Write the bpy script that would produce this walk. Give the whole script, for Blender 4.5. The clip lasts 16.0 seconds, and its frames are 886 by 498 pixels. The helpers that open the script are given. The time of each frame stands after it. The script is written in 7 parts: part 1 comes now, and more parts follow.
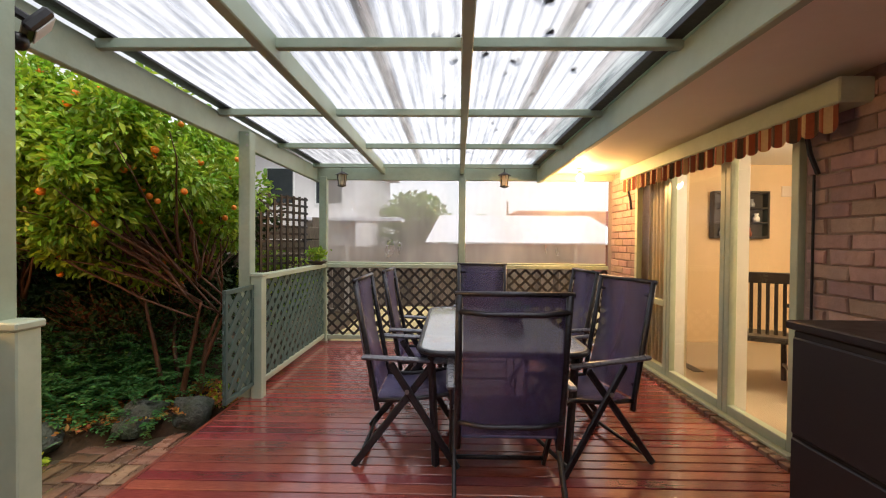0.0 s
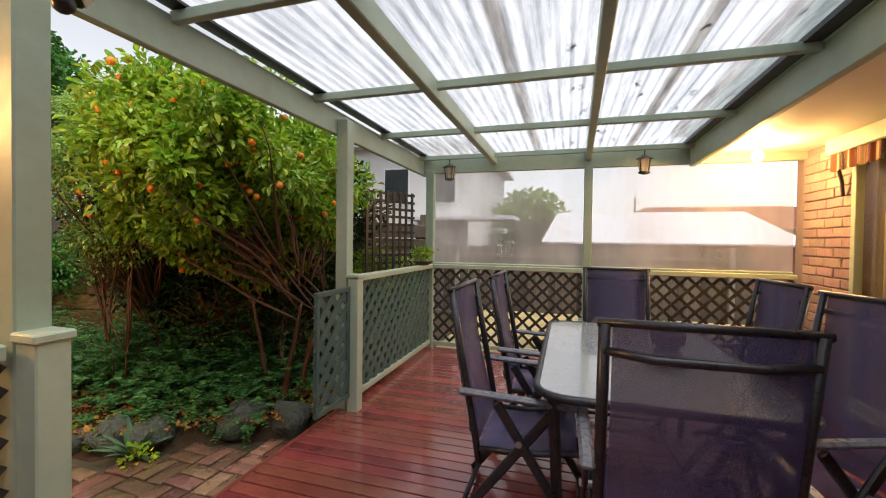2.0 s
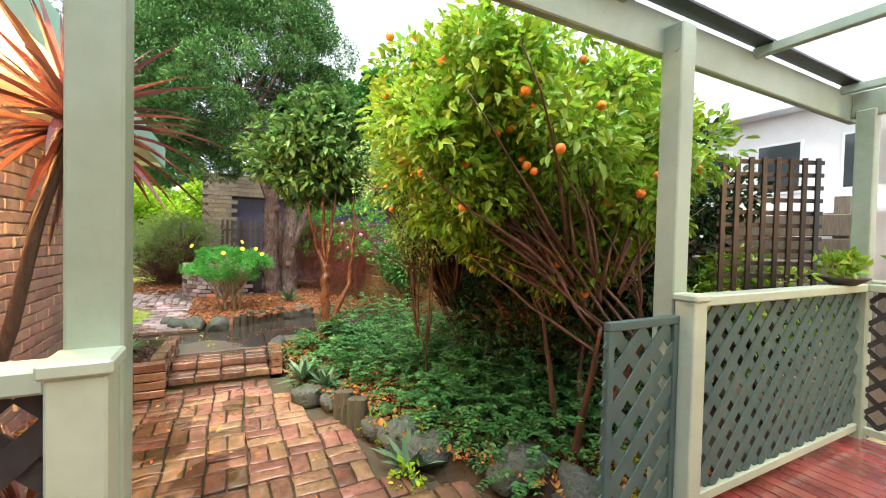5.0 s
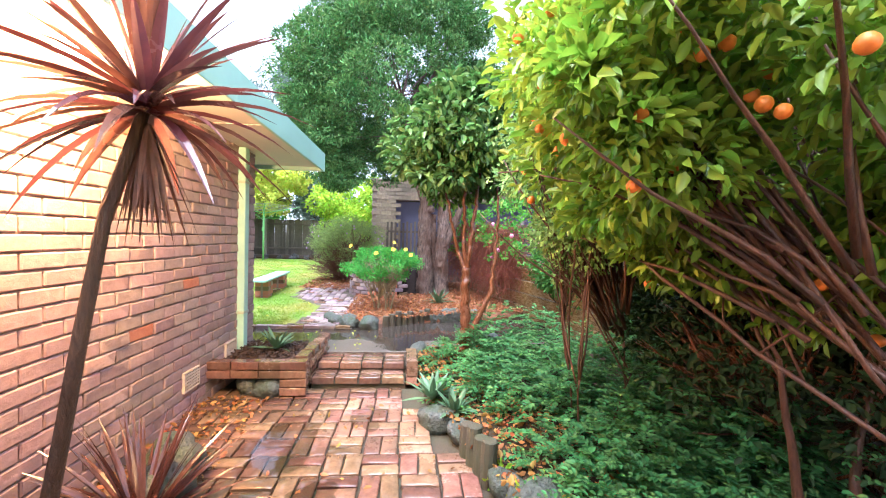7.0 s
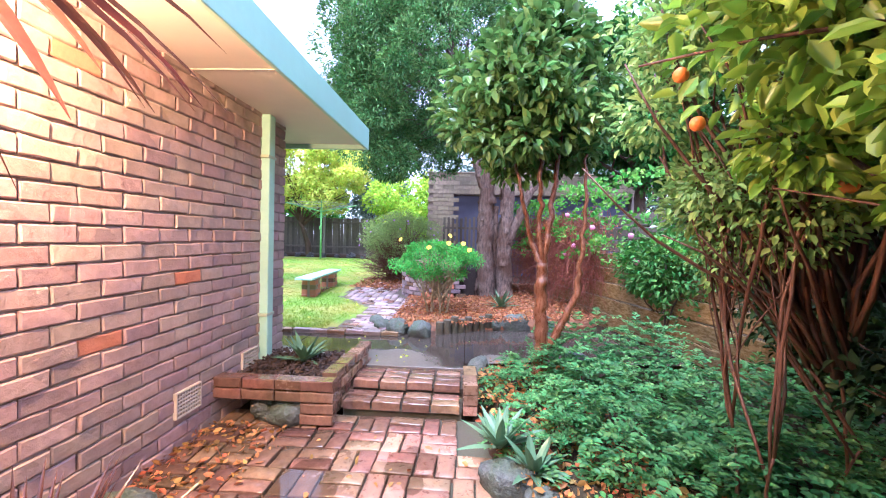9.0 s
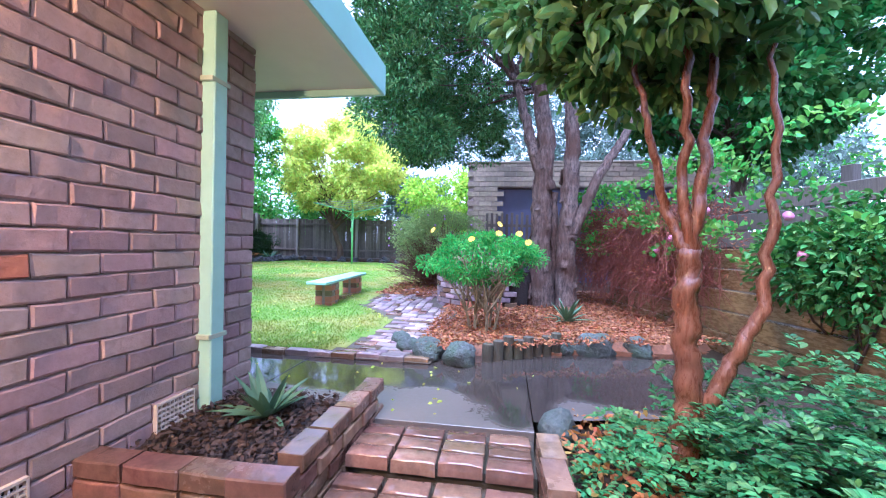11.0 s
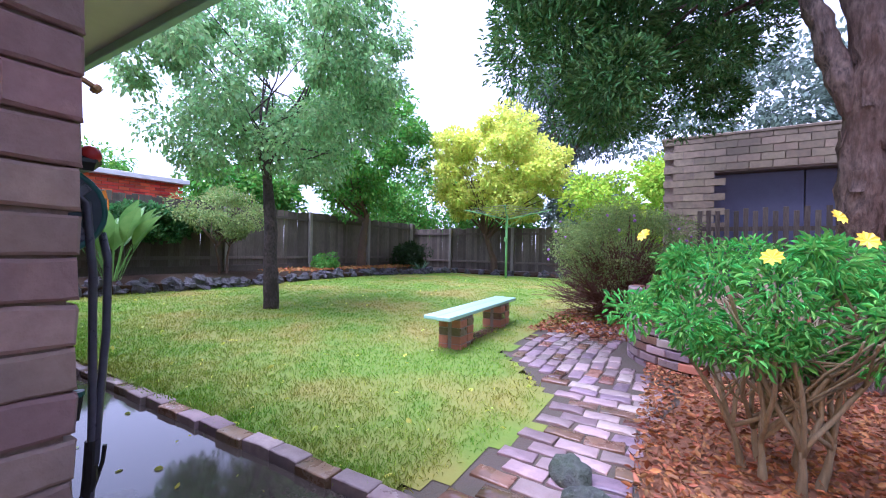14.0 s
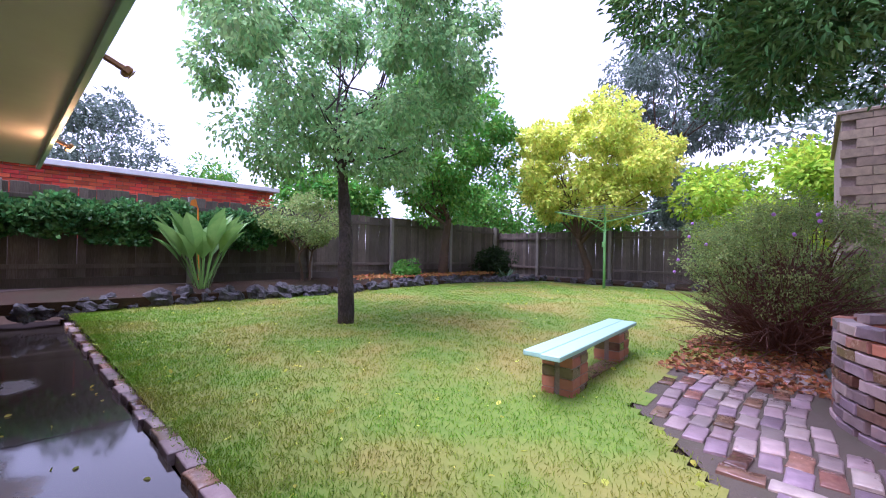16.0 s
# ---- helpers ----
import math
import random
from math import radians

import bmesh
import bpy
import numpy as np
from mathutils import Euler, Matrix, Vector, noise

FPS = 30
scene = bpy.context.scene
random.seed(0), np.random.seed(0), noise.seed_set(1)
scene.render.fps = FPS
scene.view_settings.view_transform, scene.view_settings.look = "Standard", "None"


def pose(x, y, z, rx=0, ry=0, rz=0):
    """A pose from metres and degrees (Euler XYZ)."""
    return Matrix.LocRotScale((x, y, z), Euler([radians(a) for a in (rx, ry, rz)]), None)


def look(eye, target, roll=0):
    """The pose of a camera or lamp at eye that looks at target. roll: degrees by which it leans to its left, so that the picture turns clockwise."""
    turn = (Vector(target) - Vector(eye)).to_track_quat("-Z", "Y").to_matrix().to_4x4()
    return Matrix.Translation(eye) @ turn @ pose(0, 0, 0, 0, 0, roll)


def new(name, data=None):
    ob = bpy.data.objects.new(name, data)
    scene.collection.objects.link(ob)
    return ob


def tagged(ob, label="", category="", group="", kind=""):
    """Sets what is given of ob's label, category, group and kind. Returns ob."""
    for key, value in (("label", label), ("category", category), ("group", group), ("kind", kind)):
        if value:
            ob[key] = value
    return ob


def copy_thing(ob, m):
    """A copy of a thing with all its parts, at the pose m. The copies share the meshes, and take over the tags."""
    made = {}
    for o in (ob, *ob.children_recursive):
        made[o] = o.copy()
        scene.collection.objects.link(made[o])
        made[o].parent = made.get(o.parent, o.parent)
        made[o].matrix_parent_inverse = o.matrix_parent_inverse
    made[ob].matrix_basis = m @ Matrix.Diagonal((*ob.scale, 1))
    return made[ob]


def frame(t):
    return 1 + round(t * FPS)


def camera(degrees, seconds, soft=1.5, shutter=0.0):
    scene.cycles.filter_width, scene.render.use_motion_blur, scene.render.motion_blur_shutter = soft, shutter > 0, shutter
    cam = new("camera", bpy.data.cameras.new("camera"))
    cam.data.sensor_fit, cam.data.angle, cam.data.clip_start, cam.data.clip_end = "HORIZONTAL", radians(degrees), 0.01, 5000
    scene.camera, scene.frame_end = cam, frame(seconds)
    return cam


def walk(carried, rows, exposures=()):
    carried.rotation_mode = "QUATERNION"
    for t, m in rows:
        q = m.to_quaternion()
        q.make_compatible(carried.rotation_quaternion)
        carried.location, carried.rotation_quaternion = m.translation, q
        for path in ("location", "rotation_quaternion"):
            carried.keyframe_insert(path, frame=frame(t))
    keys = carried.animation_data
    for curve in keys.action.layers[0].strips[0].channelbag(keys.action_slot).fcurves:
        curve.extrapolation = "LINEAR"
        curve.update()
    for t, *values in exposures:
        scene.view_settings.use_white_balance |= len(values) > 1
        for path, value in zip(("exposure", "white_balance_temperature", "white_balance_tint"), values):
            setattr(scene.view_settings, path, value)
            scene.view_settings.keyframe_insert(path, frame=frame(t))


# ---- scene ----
import collections

from mathutils import geometry

cam = camera(94.8, 16.0, 1.1)
METRES, EYE, TILT, LEAN, TURN = 8.0, 1.33, 0.0, 0.0, 1.1
ROWS = [
    (0.0, 0.0, 0.0, 0.0, 0.01, -0.86, -0.48),
    (0.5, -0.0002, 0.0175, -0.0011, 2.08, -0.92, -0.52),
    (1.0, -0.0025, 0.0362, -0.0019, 5.73, -0.94, -0.58),
    (1.5, -0.0035, 0.0563, -0.0015, 10.23, -0.95, -0.66),
    (2.0, -0.0065, 0.0771, -0.0012, 15.93, -1.04, -0.76),
    (2.5, -0.0141, 0.1004, -0.0027, 22.92, -1.07, -0.84),
    (3.0, -0.0228, 0.1273, -0.0032, 30.89, -1.1, -0.92),
    (3.5, -0.0284, 0.1527, -0.0035, 38.7, -1.18, -1.06),
    (4.0, -0.0388, 0.1737, -0.0054, 47.22, -1.23, -1.15),
    (4.5, -0.0516, 0.1913, -0.0064, 54.21, -1.33, -1.26),
    (5.0, -0.0672, 0.21, -0.0073, 61.53, -1.4, -1.35),
    (7.5, -0.1671, 0.2607, -0.0095, 86.66, -1.67, -1.57),
    (8.0, -0.1943, 0.2618, -0.0129, 88.15, -1.63, -1.54),
    (8.5, -0.2268, 0.2605, -0.0144, 90.08, -1.69, -1.57),
    (9.0, -0.2645, 0.2603, -0.0253, 92.24, -1.64, -1.56),
    (11.5, -0.4907, 0.2348, -0.0489, 99.73, -0.44, -1.23),
    (12.0, -0.5351, 0.2271, -0.0488, 102.67, -0.21, -1.2),
    (12.5, -0.5777, 0.2208, -0.049, 106.21, -0.06, -1.19),
    (13.0, -0.6216, 0.2101, -0.0488, 110.8, 0.12, -1.13),
    (13.5, -0.6594, 0.196, -0.0475, 115.35, 0.21, -1.12),
    (14.0, -0.699, 0.1781, -0.0421, 120.0, 0.18, -1.11),
    (14.5, -0.7263, 0.1587, -0.0402, 124.57, 0.19, -1.12),
    (15.0, -0.7523, 0.1423, -0.0379, 127.44, 0.29, -1.12),
    (15.5, -0.7725, 0.1276, -0.0351, 129.67, 0.36, -1.08),
    (16.0, -0.7828, 0.1052, -0.0331, 131.36, 0.47, -1.15),
]
walk(cam, [(t, pose(0, 0, EYE, TILT, LEAN, TURN) @ pose(METRES * x, METRES * y, METRES * z, 90 + pitch, roll, yaw)) for t, x, y, z, yaw, pitch, roll in ROWS],
     ((0.0, 0.8, 6600, 11), (2.0, 0.65, 6600, 10), (3.5, 0.95, 6500, 10), (5.0, 1.85, 6300, 8), (7.5, 2.4, 5150, 22), (9.0, 2.35, 4900, 28), (11.5, 2.05, 4400, 27), (12.5, 1.8, 4400, 17), (14.0, 1.6, 5000, 38), (16.0, 1.38, 5250, 46)))

# ---- world, sun, exposure ----
world = bpy.data.worlds.new("sky")
scene.world = world
world.use_nodes = True
wn, wl = world.node_tree.nodes, world.node_tree.links
wn.clear()
sky = wn.new("ShaderNodeTexSky")
sky.sky_type, sky.sun_disc = "NISHITA", False
sky.sun_elevation, sky.sun_rotation = radians(72), radians(120)
sky.air_density, sky.dust_density, sky.ozone_density = 1.0, 1.0, 1.0
grey = wn.new("ShaderNodeHueSaturation")
grey.inputs["Saturation"].default_value = 0.22
bg = wn.new("ShaderNodeBackground")
bg.inputs["Strength"].default_value = 0.15
wo = wn.new("ShaderNodeOutputWorld")
wl.new(sky.outputs[0], grey.inputs["Color"])
wl.new(grey.outputs[0], bg.inputs["Color"])
wl.new(bg.outputs[0], wo.inputs["Surface"])

sun_data = bpy.data.lights.new("sun", "SUN")
sun_data.energy, sun_data.angle, sun_data.color = 2.5, radians(50), (1.0, 0.97, 0.92)
sun = new("sun", sun_data)
sun.matrix_world = look((0, 0, 0), (-math.sin(radians(120)) * 0.309, -math.cos(radians(120)) * 0.309, -0.951))


def point_lamp(name, place, watts, colour, radius=0.05):
    data = bpy.data.lights.new(name, "POINT")
    data.energy, data.color, data.shadow_soft_size = watts, colour, radius
    ob = new(name, data)
    ob.location = place
    return ob


WARM = (1.0, 0.55, 0.19)
point_lamp("porch_bulb_light", (1.55, 4.95, 2.06), 47, WARM, 0.06)
point_lamp("side_bulb_light", (-3.04, 0.60, 1.96), 85, WARM, 0.06)
point_lamp("dining_light", (3.9, 3.3, 2.1), 64, (1.0, 0.80, 0.52), 0.12)
point_lamp("dining_light_rear", (4.3, 1.4, 2.1), 52, (1.0, 0.80, 0.52), 0.12)
point_lamp("gutter_flood_light", (-6.72, -4.75, 1.95), 6, WARM, 0.04)


# ---- materials ----
def ramp_mix(nt, fac, a, b):
    m = nt.nodes.new("ShaderNodeMix")
    m.data_type = "RGBA"
    nt.links.new(fac, m.inputs[0])
    for sock, v in ((m.inputs[6], a), (m.inputs[7], b)):
        if isinstance(v, tuple):
            sock.default_value = (*v, 1)
        else:
            nt.links.new(v, sock)
    return m.outputs[2]


def step(nt, value, lo, hi, out_lo=0.0, out_hi=1.0):
    n = nt.nodes.new("ShaderNodeMapRange")
    n.inputs[1].default_value, n.inputs[2].default_value = lo, hi
    n.inputs[3].default_value, n.inputs[4].default_value = out_lo, out_hi
    nt.links.new(value, n.inputs[0])
    return n.outputs[0]


def noise_out(nt, coord, scale, detail=4.0, rough=0.6, stretch=None):
    if stretch:
        mp = nt.nodes.new("ShaderNodeMapping")
        mp.inputs["Scale"].default_value = stretch
        nt.links.new(coord, mp.inputs[0])
        coord = mp.outputs[0]
    n = nt.nodes.new("ShaderNodeTexNoise")
    n.inputs["Scale"].default_value, n.inputs["Detail"].default_value, n.inputs["Roughness"].default_value = scale, detail, rough
    nt.links.new(coord, n.inputs["Vector"])
    return n.outputs["Fac"]


def surface(name, a, b, grain=40.0, stain=None, stain_scale=1.2, stain_amount=0.5, rough=(0.5, 0.8), bump=0.2,
            metal=0.0, vary=None, per="object", stretch=None, wet=None, spec=0.5, sheer=0.0, relief=0.01):
    """Two colours mixed by fine grain, a third by broad stains; vary: hue, value spread by piece; wet: (scale, lo, hi) of puddles."""
    m = bpy.data.materials.new(name)
    m.use_nodes = True
    nt = m.node_tree
    p = nt.nodes["Principled BSDF"]
    co = nt.nodes.new("ShaderNodeTexCoord").outputs["Object"] if per == "local" else nt.nodes.new("ShaderNodeNewGeometry").outputs["Position"]
    g = noise_out(nt, co, grain, 5, 0.65, stretch)
    col = ramp_mix(nt, step(nt, g, 0.3, 0.7), a, b)
    if stain:
        s = noise_out(nt, co, stain_scale, 3, 0.6)
        col = ramp_mix(nt, step(nt, s, 0.42, 0.68, 0, stain_amount), col, stain)
    if vary:
        if per == "island":
            r = nt.nodes.new("ShaderNodeNewGeometry").outputs["Random Per Island"]
        else:
            r = nt.nodes.new("ShaderNodeObjectInfo").outputs["Random"]
        h = nt.nodes.new("ShaderNodeHueSaturation")
        nt.links.new(col, h.inputs["Color"])
        nt.links.new(step(nt, r, 0, 1, 0.5 - vary[0], 0.5 + vary[0]), h.inputs["Hue"])
        w = nt.nodes.new("ShaderNodeTexWhiteNoise")
        w.noise_dimensions = "1D"
        nt.links.new(r, w.inputs["W"])
        nt.links.new(step(nt, w.outputs["Value"], 0, 1, 1 - vary[1], 1 + vary[1]), h.inputs["Value"])
        col = h.outputs["Color"]
    ro = step(nt, g, 0.3, 0.7, *rough)
    if wet:
        wv = noise_out(nt, co, wet[0], 3, 0.55)
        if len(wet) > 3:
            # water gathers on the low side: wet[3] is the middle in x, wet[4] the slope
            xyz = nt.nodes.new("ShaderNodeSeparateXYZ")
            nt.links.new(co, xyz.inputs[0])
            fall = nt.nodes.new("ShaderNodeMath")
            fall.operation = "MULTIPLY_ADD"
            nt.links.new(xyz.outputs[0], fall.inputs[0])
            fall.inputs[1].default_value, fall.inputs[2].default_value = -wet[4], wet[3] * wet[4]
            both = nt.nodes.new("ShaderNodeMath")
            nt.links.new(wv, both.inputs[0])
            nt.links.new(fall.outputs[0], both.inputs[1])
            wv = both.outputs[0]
        k = step(nt, wv, wet[1], wet[2])
        inv = nt.nodes.new("ShaderNodeMix")
        nt.links.new(k, inv.inputs[0])
        nt.links.new(ro, inv.inputs[2])
        inv.inputs[3].default_value = 0.06
        ro = inv.outputs[0]
        dark = nt.nodes.new("ShaderNodeHueSaturation")
        dark.inputs["Value"].default_value = wet[5] if len(wet) > 5 else 0.6
        nt.links.new(col, dark.inputs["Color"])
        col = ramp_mix(nt, k, col, dark.outputs[0])
        calm = step(nt, k, 0, 1, bump, bump * 0.15)
    nt.links.new(col, p.inputs["Base Color"])
    nt.links.new(ro, p.inputs["Roughness"])
    p.inputs["Metallic"].default_value = metal
    p.inputs["Specular IOR Level"].default_value = spec
    if bump:
        bn = nt.nodes.new("ShaderNodeBump")
        bn.inputs["Strength"].default_value, bn.inputs["Distance"].default_value = bump, relief
        nt.links.new(g, bn.inputs["Height"])
        if wet:
            nt.links.new(calm, bn.inputs["Strength"])
        nt.links.new(bn.outputs[0], p.inputs["Normal"])
    if sheer:
        tr = nt.nodes.new("ShaderNodeBsdfTranslucent")
        nt.links.new(col, tr.inputs["Color"])
        mx = nt.nodes.new("ShaderNodeMixShader")
        mx.inputs[0].default_value = sheer
        out = nt.nodes["Material Output"]
        nt.links.new(p.outputs[0], mx.inputs[1])
        nt.links.new(tr.outputs[0], mx.inputs[2])
        nt.links.new(mx.outputs[0], out.inputs["Surface"])
    return m


def leafy(name, a, b, gloss=0.35, sheer=0.42, spread=0.35, hue=0.03):
    return surface(name, a, b, grain=3.0, rough=(gloss, gloss + 0.15), bump=0, vary=(hue, spread), per="island", sheer=sheer, spec=0.3)


def glowing(name, colour, strength):
    m = bpy.data.materials.new(name)
    m.use_nodes = True
    p = m.node_tree.nodes["Principled BSDF"]
    p.inputs["Base Color"].default_value = (*colour, 1)
    p.inputs["Emission Color"].default_value = (*colour, 1)
    p.inputs["Emission Strength"].default_value = strength
    return m


def glass(name, tint=(1, 1, 1), clear=0.9, rough=0.0, haze=None):
    """A thin pane: mostly straight through, a little mirror; haze: (amount, colour) of a milky film."""
    m = bpy.data.materials.new(name)
    m.use_nodes = True
    nt = m.node_tree
    nt.nodes.remove(nt.nodes["Principled BSDF"])
    t = nt.nodes.new("ShaderNodeBsdfTransparent")
    t.inputs[0].default_value = (*tint, 1)
    gl = nt.nodes.new("ShaderNodeBsdfGlossy")
    gl.inputs["Roughness"].default_value = rough
    fr = nt.nodes.new("ShaderNodeFresnel")
    fr.inputs[0].default_value = 1.45
    mx = nt.nodes.new("ShaderNodeMixShader")
    nt.links.new(fr.outputs[0], mx.inputs[0])
    nt.links.new(t.outputs[0], mx.inputs[1])
    nt.links.new(gl.outputs[0], mx.inputs[2])
    last = mx.outputs[0]
    if haze:
        co = nt.nodes.new("ShaderNodeNewGeometry").outputs["Position"]
        d = nt.nodes.new("ShaderNodeBsdfTranslucent")
        d.inputs[0].default_value = (*haze[1], 1)
        d2 = nt.nodes.new("ShaderNodeBsdfDiffuse")
        d2.inputs[0].default_value = (*haze[1], 1)
        ad = nt.nodes.new("ShaderNodeMixShader")
        ad.inputs[0].default_value = 0.4
        nt.links.new(d.outputs[0], ad.inputs[1])
        nt.links.new(d2.outputs[0], ad.inputs[2])
        m2 = nt.nodes.new("ShaderNodeMixShader")
        nt.links.new(step(nt, noise_out(nt, co, 2.0, 3, 0.6, (1, 1, 0.3)), 0.3, 0.7, haze[0] * 0.6, haze[0] * 1.3), m2.inputs[0])
        nt.links.new(last, m2.inputs[1])
        nt.links.new(ad.outputs[0], m2.inputs[2])
        last = m2.outputs[0]
    nt.links.new(last, nt.nodes["Material Output"].inputs["Surface"])
    return m


M = {}
M["sage"] = surface("sage_paint", (0.29, 0.37, 0.28), (0.35, 0.43, 0.33), 18, (0.22, 0.25, 0.16), 2.2, 0.45, (0.35, 0.6), 0.12)
M["sage_trim"] = surface("sage_trim", (0.39, 0.46, 0.34), (0.45, 0.52, 0.39), 14, (0.33, 0.38, 0.26), 2.0, 0.35, (0.3, 0.5), 0.06)
M["mint"] = surface("mint_paint", (0.36, 0.60, 0.50), (0.41, 0.66, 0.55), 14, (0.33, 0.52, 0.40), 1.6, 0.35, (0.3, 0.5), 0.06)
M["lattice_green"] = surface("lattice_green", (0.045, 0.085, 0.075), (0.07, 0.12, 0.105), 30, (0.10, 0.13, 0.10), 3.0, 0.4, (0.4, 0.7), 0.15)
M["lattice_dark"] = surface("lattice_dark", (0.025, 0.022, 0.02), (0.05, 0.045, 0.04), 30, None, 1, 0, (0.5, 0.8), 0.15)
M["deck"] = surface("deck_board", (0.26, 0.055, 0.045), (0.40, 0.10, 0.075), 9, (0.15, 0.034, 0.036), 1.4, 0.6, (0.10, 0.26), 0.14, vary=(0.012, 0.22), stretch=(1.5, 14, 14), wet=(1.1, 0.36, 0.66, 0.0, 0.0, 0.8))
M["deck"].node_tree.nodes["Principled BSDF"].inputs["Coat Weight"].default_value = 1.0
M["deck"].node_tree.nodes["Principled BSDF"].inputs["Coat Roughness"].default_value = 0.12
M["deck_edge"] = surface("deck_edge", (0.20, 0.045, 0.025), (0.26, 0.06, 0.035), 20, (0.12, 0.03, 0.02), 2, 0.5, (0.3, 0.5), 0.15)
M["house_brick"] = surface("house_brick", (0.31, 0.205, 0.185), (0.41, 0.285, 0.26), 26, (0.23, 0.17, 0.175), 3.5, 0.5, (0.75, 0.95), 0.5, vary=(0.03, 0.18))
M["odd_brick"] = surface("odd_brick", (0.42, 0.14, 0.075), (0.50, 0.20, 0.11), 26, (0.30, 0.14, 0.10), 3.5, 0.5, (0.75, 0.95), 0.5)
M["mortar"] = surface("mortar", (0.22, 0.165, 0.145), (0.31, 0.24, 0.21), 60, None, 1, 0, (0.85, 0.95), 0.5)
M["paver"] = surface("paver", (0.19, 0.10, 0.065), (0.34, 0.195, 0.125), 22, (0.12, 0.09, 0.055), 2.6, 0.65, (0.2, 0.5), 0.5, vary=(0.025, 0.38), wet=(0.9, 0.42, 0.54))
M["pale_paver"] = surface("pale_paver", (0.27, 0.20, 0.19), (0.40, 0.31, 0.285), 22, (0.20, 0.14, 0.145), 2.6, 0.6, (0.35, 0.7), 0.5, vary=(0.04, 0.36), wet=(0.9, 0.5, 0.68))
M["paver_bed"] = surface("paver_bed", (0.035, 0.027, 0.018), (0.08, 0.06, 0.035), 60, (0.05, 0.06, 0.025), 3, 0.6, (0.7, 0.95), 0.5)
M["path_sand"] = surface("path_sand", (0.06, 0.045, 0.034), (0.12, 0.092, 0.068), 60, (0.07, 0.07, 0.035), 3, 0.6, (0.5, 0.9), 0.5)
M["soffit"] = surface("soffit_board", (0.66, 0.60, 0.52), (0.72, 0.66, 0.58), 6, (0.60, 0.53, 0.44), 1.0, 0.4, (0.5, 0.7), 0.04)
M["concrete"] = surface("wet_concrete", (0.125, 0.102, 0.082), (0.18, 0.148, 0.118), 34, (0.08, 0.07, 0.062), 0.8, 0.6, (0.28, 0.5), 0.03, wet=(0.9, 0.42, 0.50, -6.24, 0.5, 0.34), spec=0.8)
M["lawn_soil"] = surface("lawn_ground", (0.10, 0.19, 0.015), (0.17, 0.25, 0.03), 14, (0.30, 0.24, 0.06), 0.9, 0.8, (0.8, 0.95), 0.6)
M["soil"] = surface("garden_soil", (0.025, 0.015, 0.010), (0.065, 0.038, 0.022), 40, (0.03, 0.035, 0.015), 1.6, 0.5, (0.7, 0.95), 0.7, spec=0.15)
M["planter_soil"] = surface("planter_soil", (0.018, 0.012, 0.010), (0.05, 0.035, 0.028), 70, (0.03, 0.02, 0.015), 6, 0.5, (0.7, 0.95), 1.0, relief=0.02)
M["mulch"] = surface("bark_mulch", (0.14, 0.055, 0.025), (0.34, 0.15, 0.07), 30, (0.09, 0.04, 0.02), 3, 0.5, (0.6, 0.9), 0.8)
M["mulch_chip"] = surface("mulch_chip", (0.18, 0.062, 0.02), (0.38, 0.155, 0.052), 12, None, 1, 0, (0.5, 0.8), 0.2, vary=(0.02, 0.5), per="island")
M["rock"] = surface("bluestone_rock", (0.04, 0.047, 0.043), (0.15, 0.165, 0.145), 34, (0.06, 0.10, 0.05), 7.0, 0.7, (0.5, 0.85), 1.0, relief=0.035)
M["dark_rock"] = surface("dark_basalt", (0.028, 0.026, 0.034), (0.10, 0.09, 0.10), 30, (0.05, 0.06, 0.045), 5.0, 0.6, (0.5, 0.85), 1.0, relief=0.035)
M["pole_log"] = surface("weathered_log", (0.04, 0.034, 0.022), (0.095, 0.08, 0.05), 22, (0.05, 0.07, 0.03), 4, 0.5, (0.6, 0.9), 0.5, stretch=(6, 6, 1))
M["fence_wood"] = surface("grey_paling", (0.085, 0.066, 0.050), (0.19, 0.155, 0.12), 10, (0.05, 0.045, 0.03), 1.2, 0.5, (0.7, 0.9), 0.3, vary=(0.01, 0.3), stretch=(10, 10, 0.8))
M["fence_post"] = surface("pale_post", (0.20, 0.18, 0.15), (0.32, 0.29, 0.24), 10, None, 1, 0, (0.7, 0.9), 0.3, stretch=(10, 10, 0.8))
M["sling"] = surface("sling_fabric", (0.062, 0.055, 0.150), (0.105, 0.092, 0.215), 220, (0.07, 0.06, 0.075), 1.5, 0.3, (0.5, 0.7), 0.25)
M["tube"] = surface("dark_frame", (0.030, 0.030, 0.036), (0.055, 0.055, 0.062), 60, None, 1, 0, (0.25, 0.42), 0.05, metal=0.55)
M["arm"] = surface("grey_armrest", (0.11, 0.12, 0.15), (0.16, 0.17, 0.20), 40, None, 1, 0, (0.2, 0.4), 0.05)
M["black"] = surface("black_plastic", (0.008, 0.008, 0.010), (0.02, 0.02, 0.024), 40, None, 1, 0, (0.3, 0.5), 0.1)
M["bbq"] = surface("dark_cabinet", (0.012, 0.009, 0.012), (0.022, 0.017, 0.020), 12, None, 1, 0, (0.45, 0.6), 0.05, stretch=(1, 1, 8))
M["white"] = surface("white_paint", (0.72, 0.72, 0.70), (0.78, 0.78, 0.76), 12, (0.62, 0.62, 0.58), 1.0, 0.3, (0.4, 0.6), 0.04)
M["room_wall"] = surface("cream_plaster", (0.60, 0.43, 0.25), (0.65, 0.47, 0.28), 8, (0.56, 0.40, 0.23), 0.8, 0.3, (0.7, 0.9), 0.03)
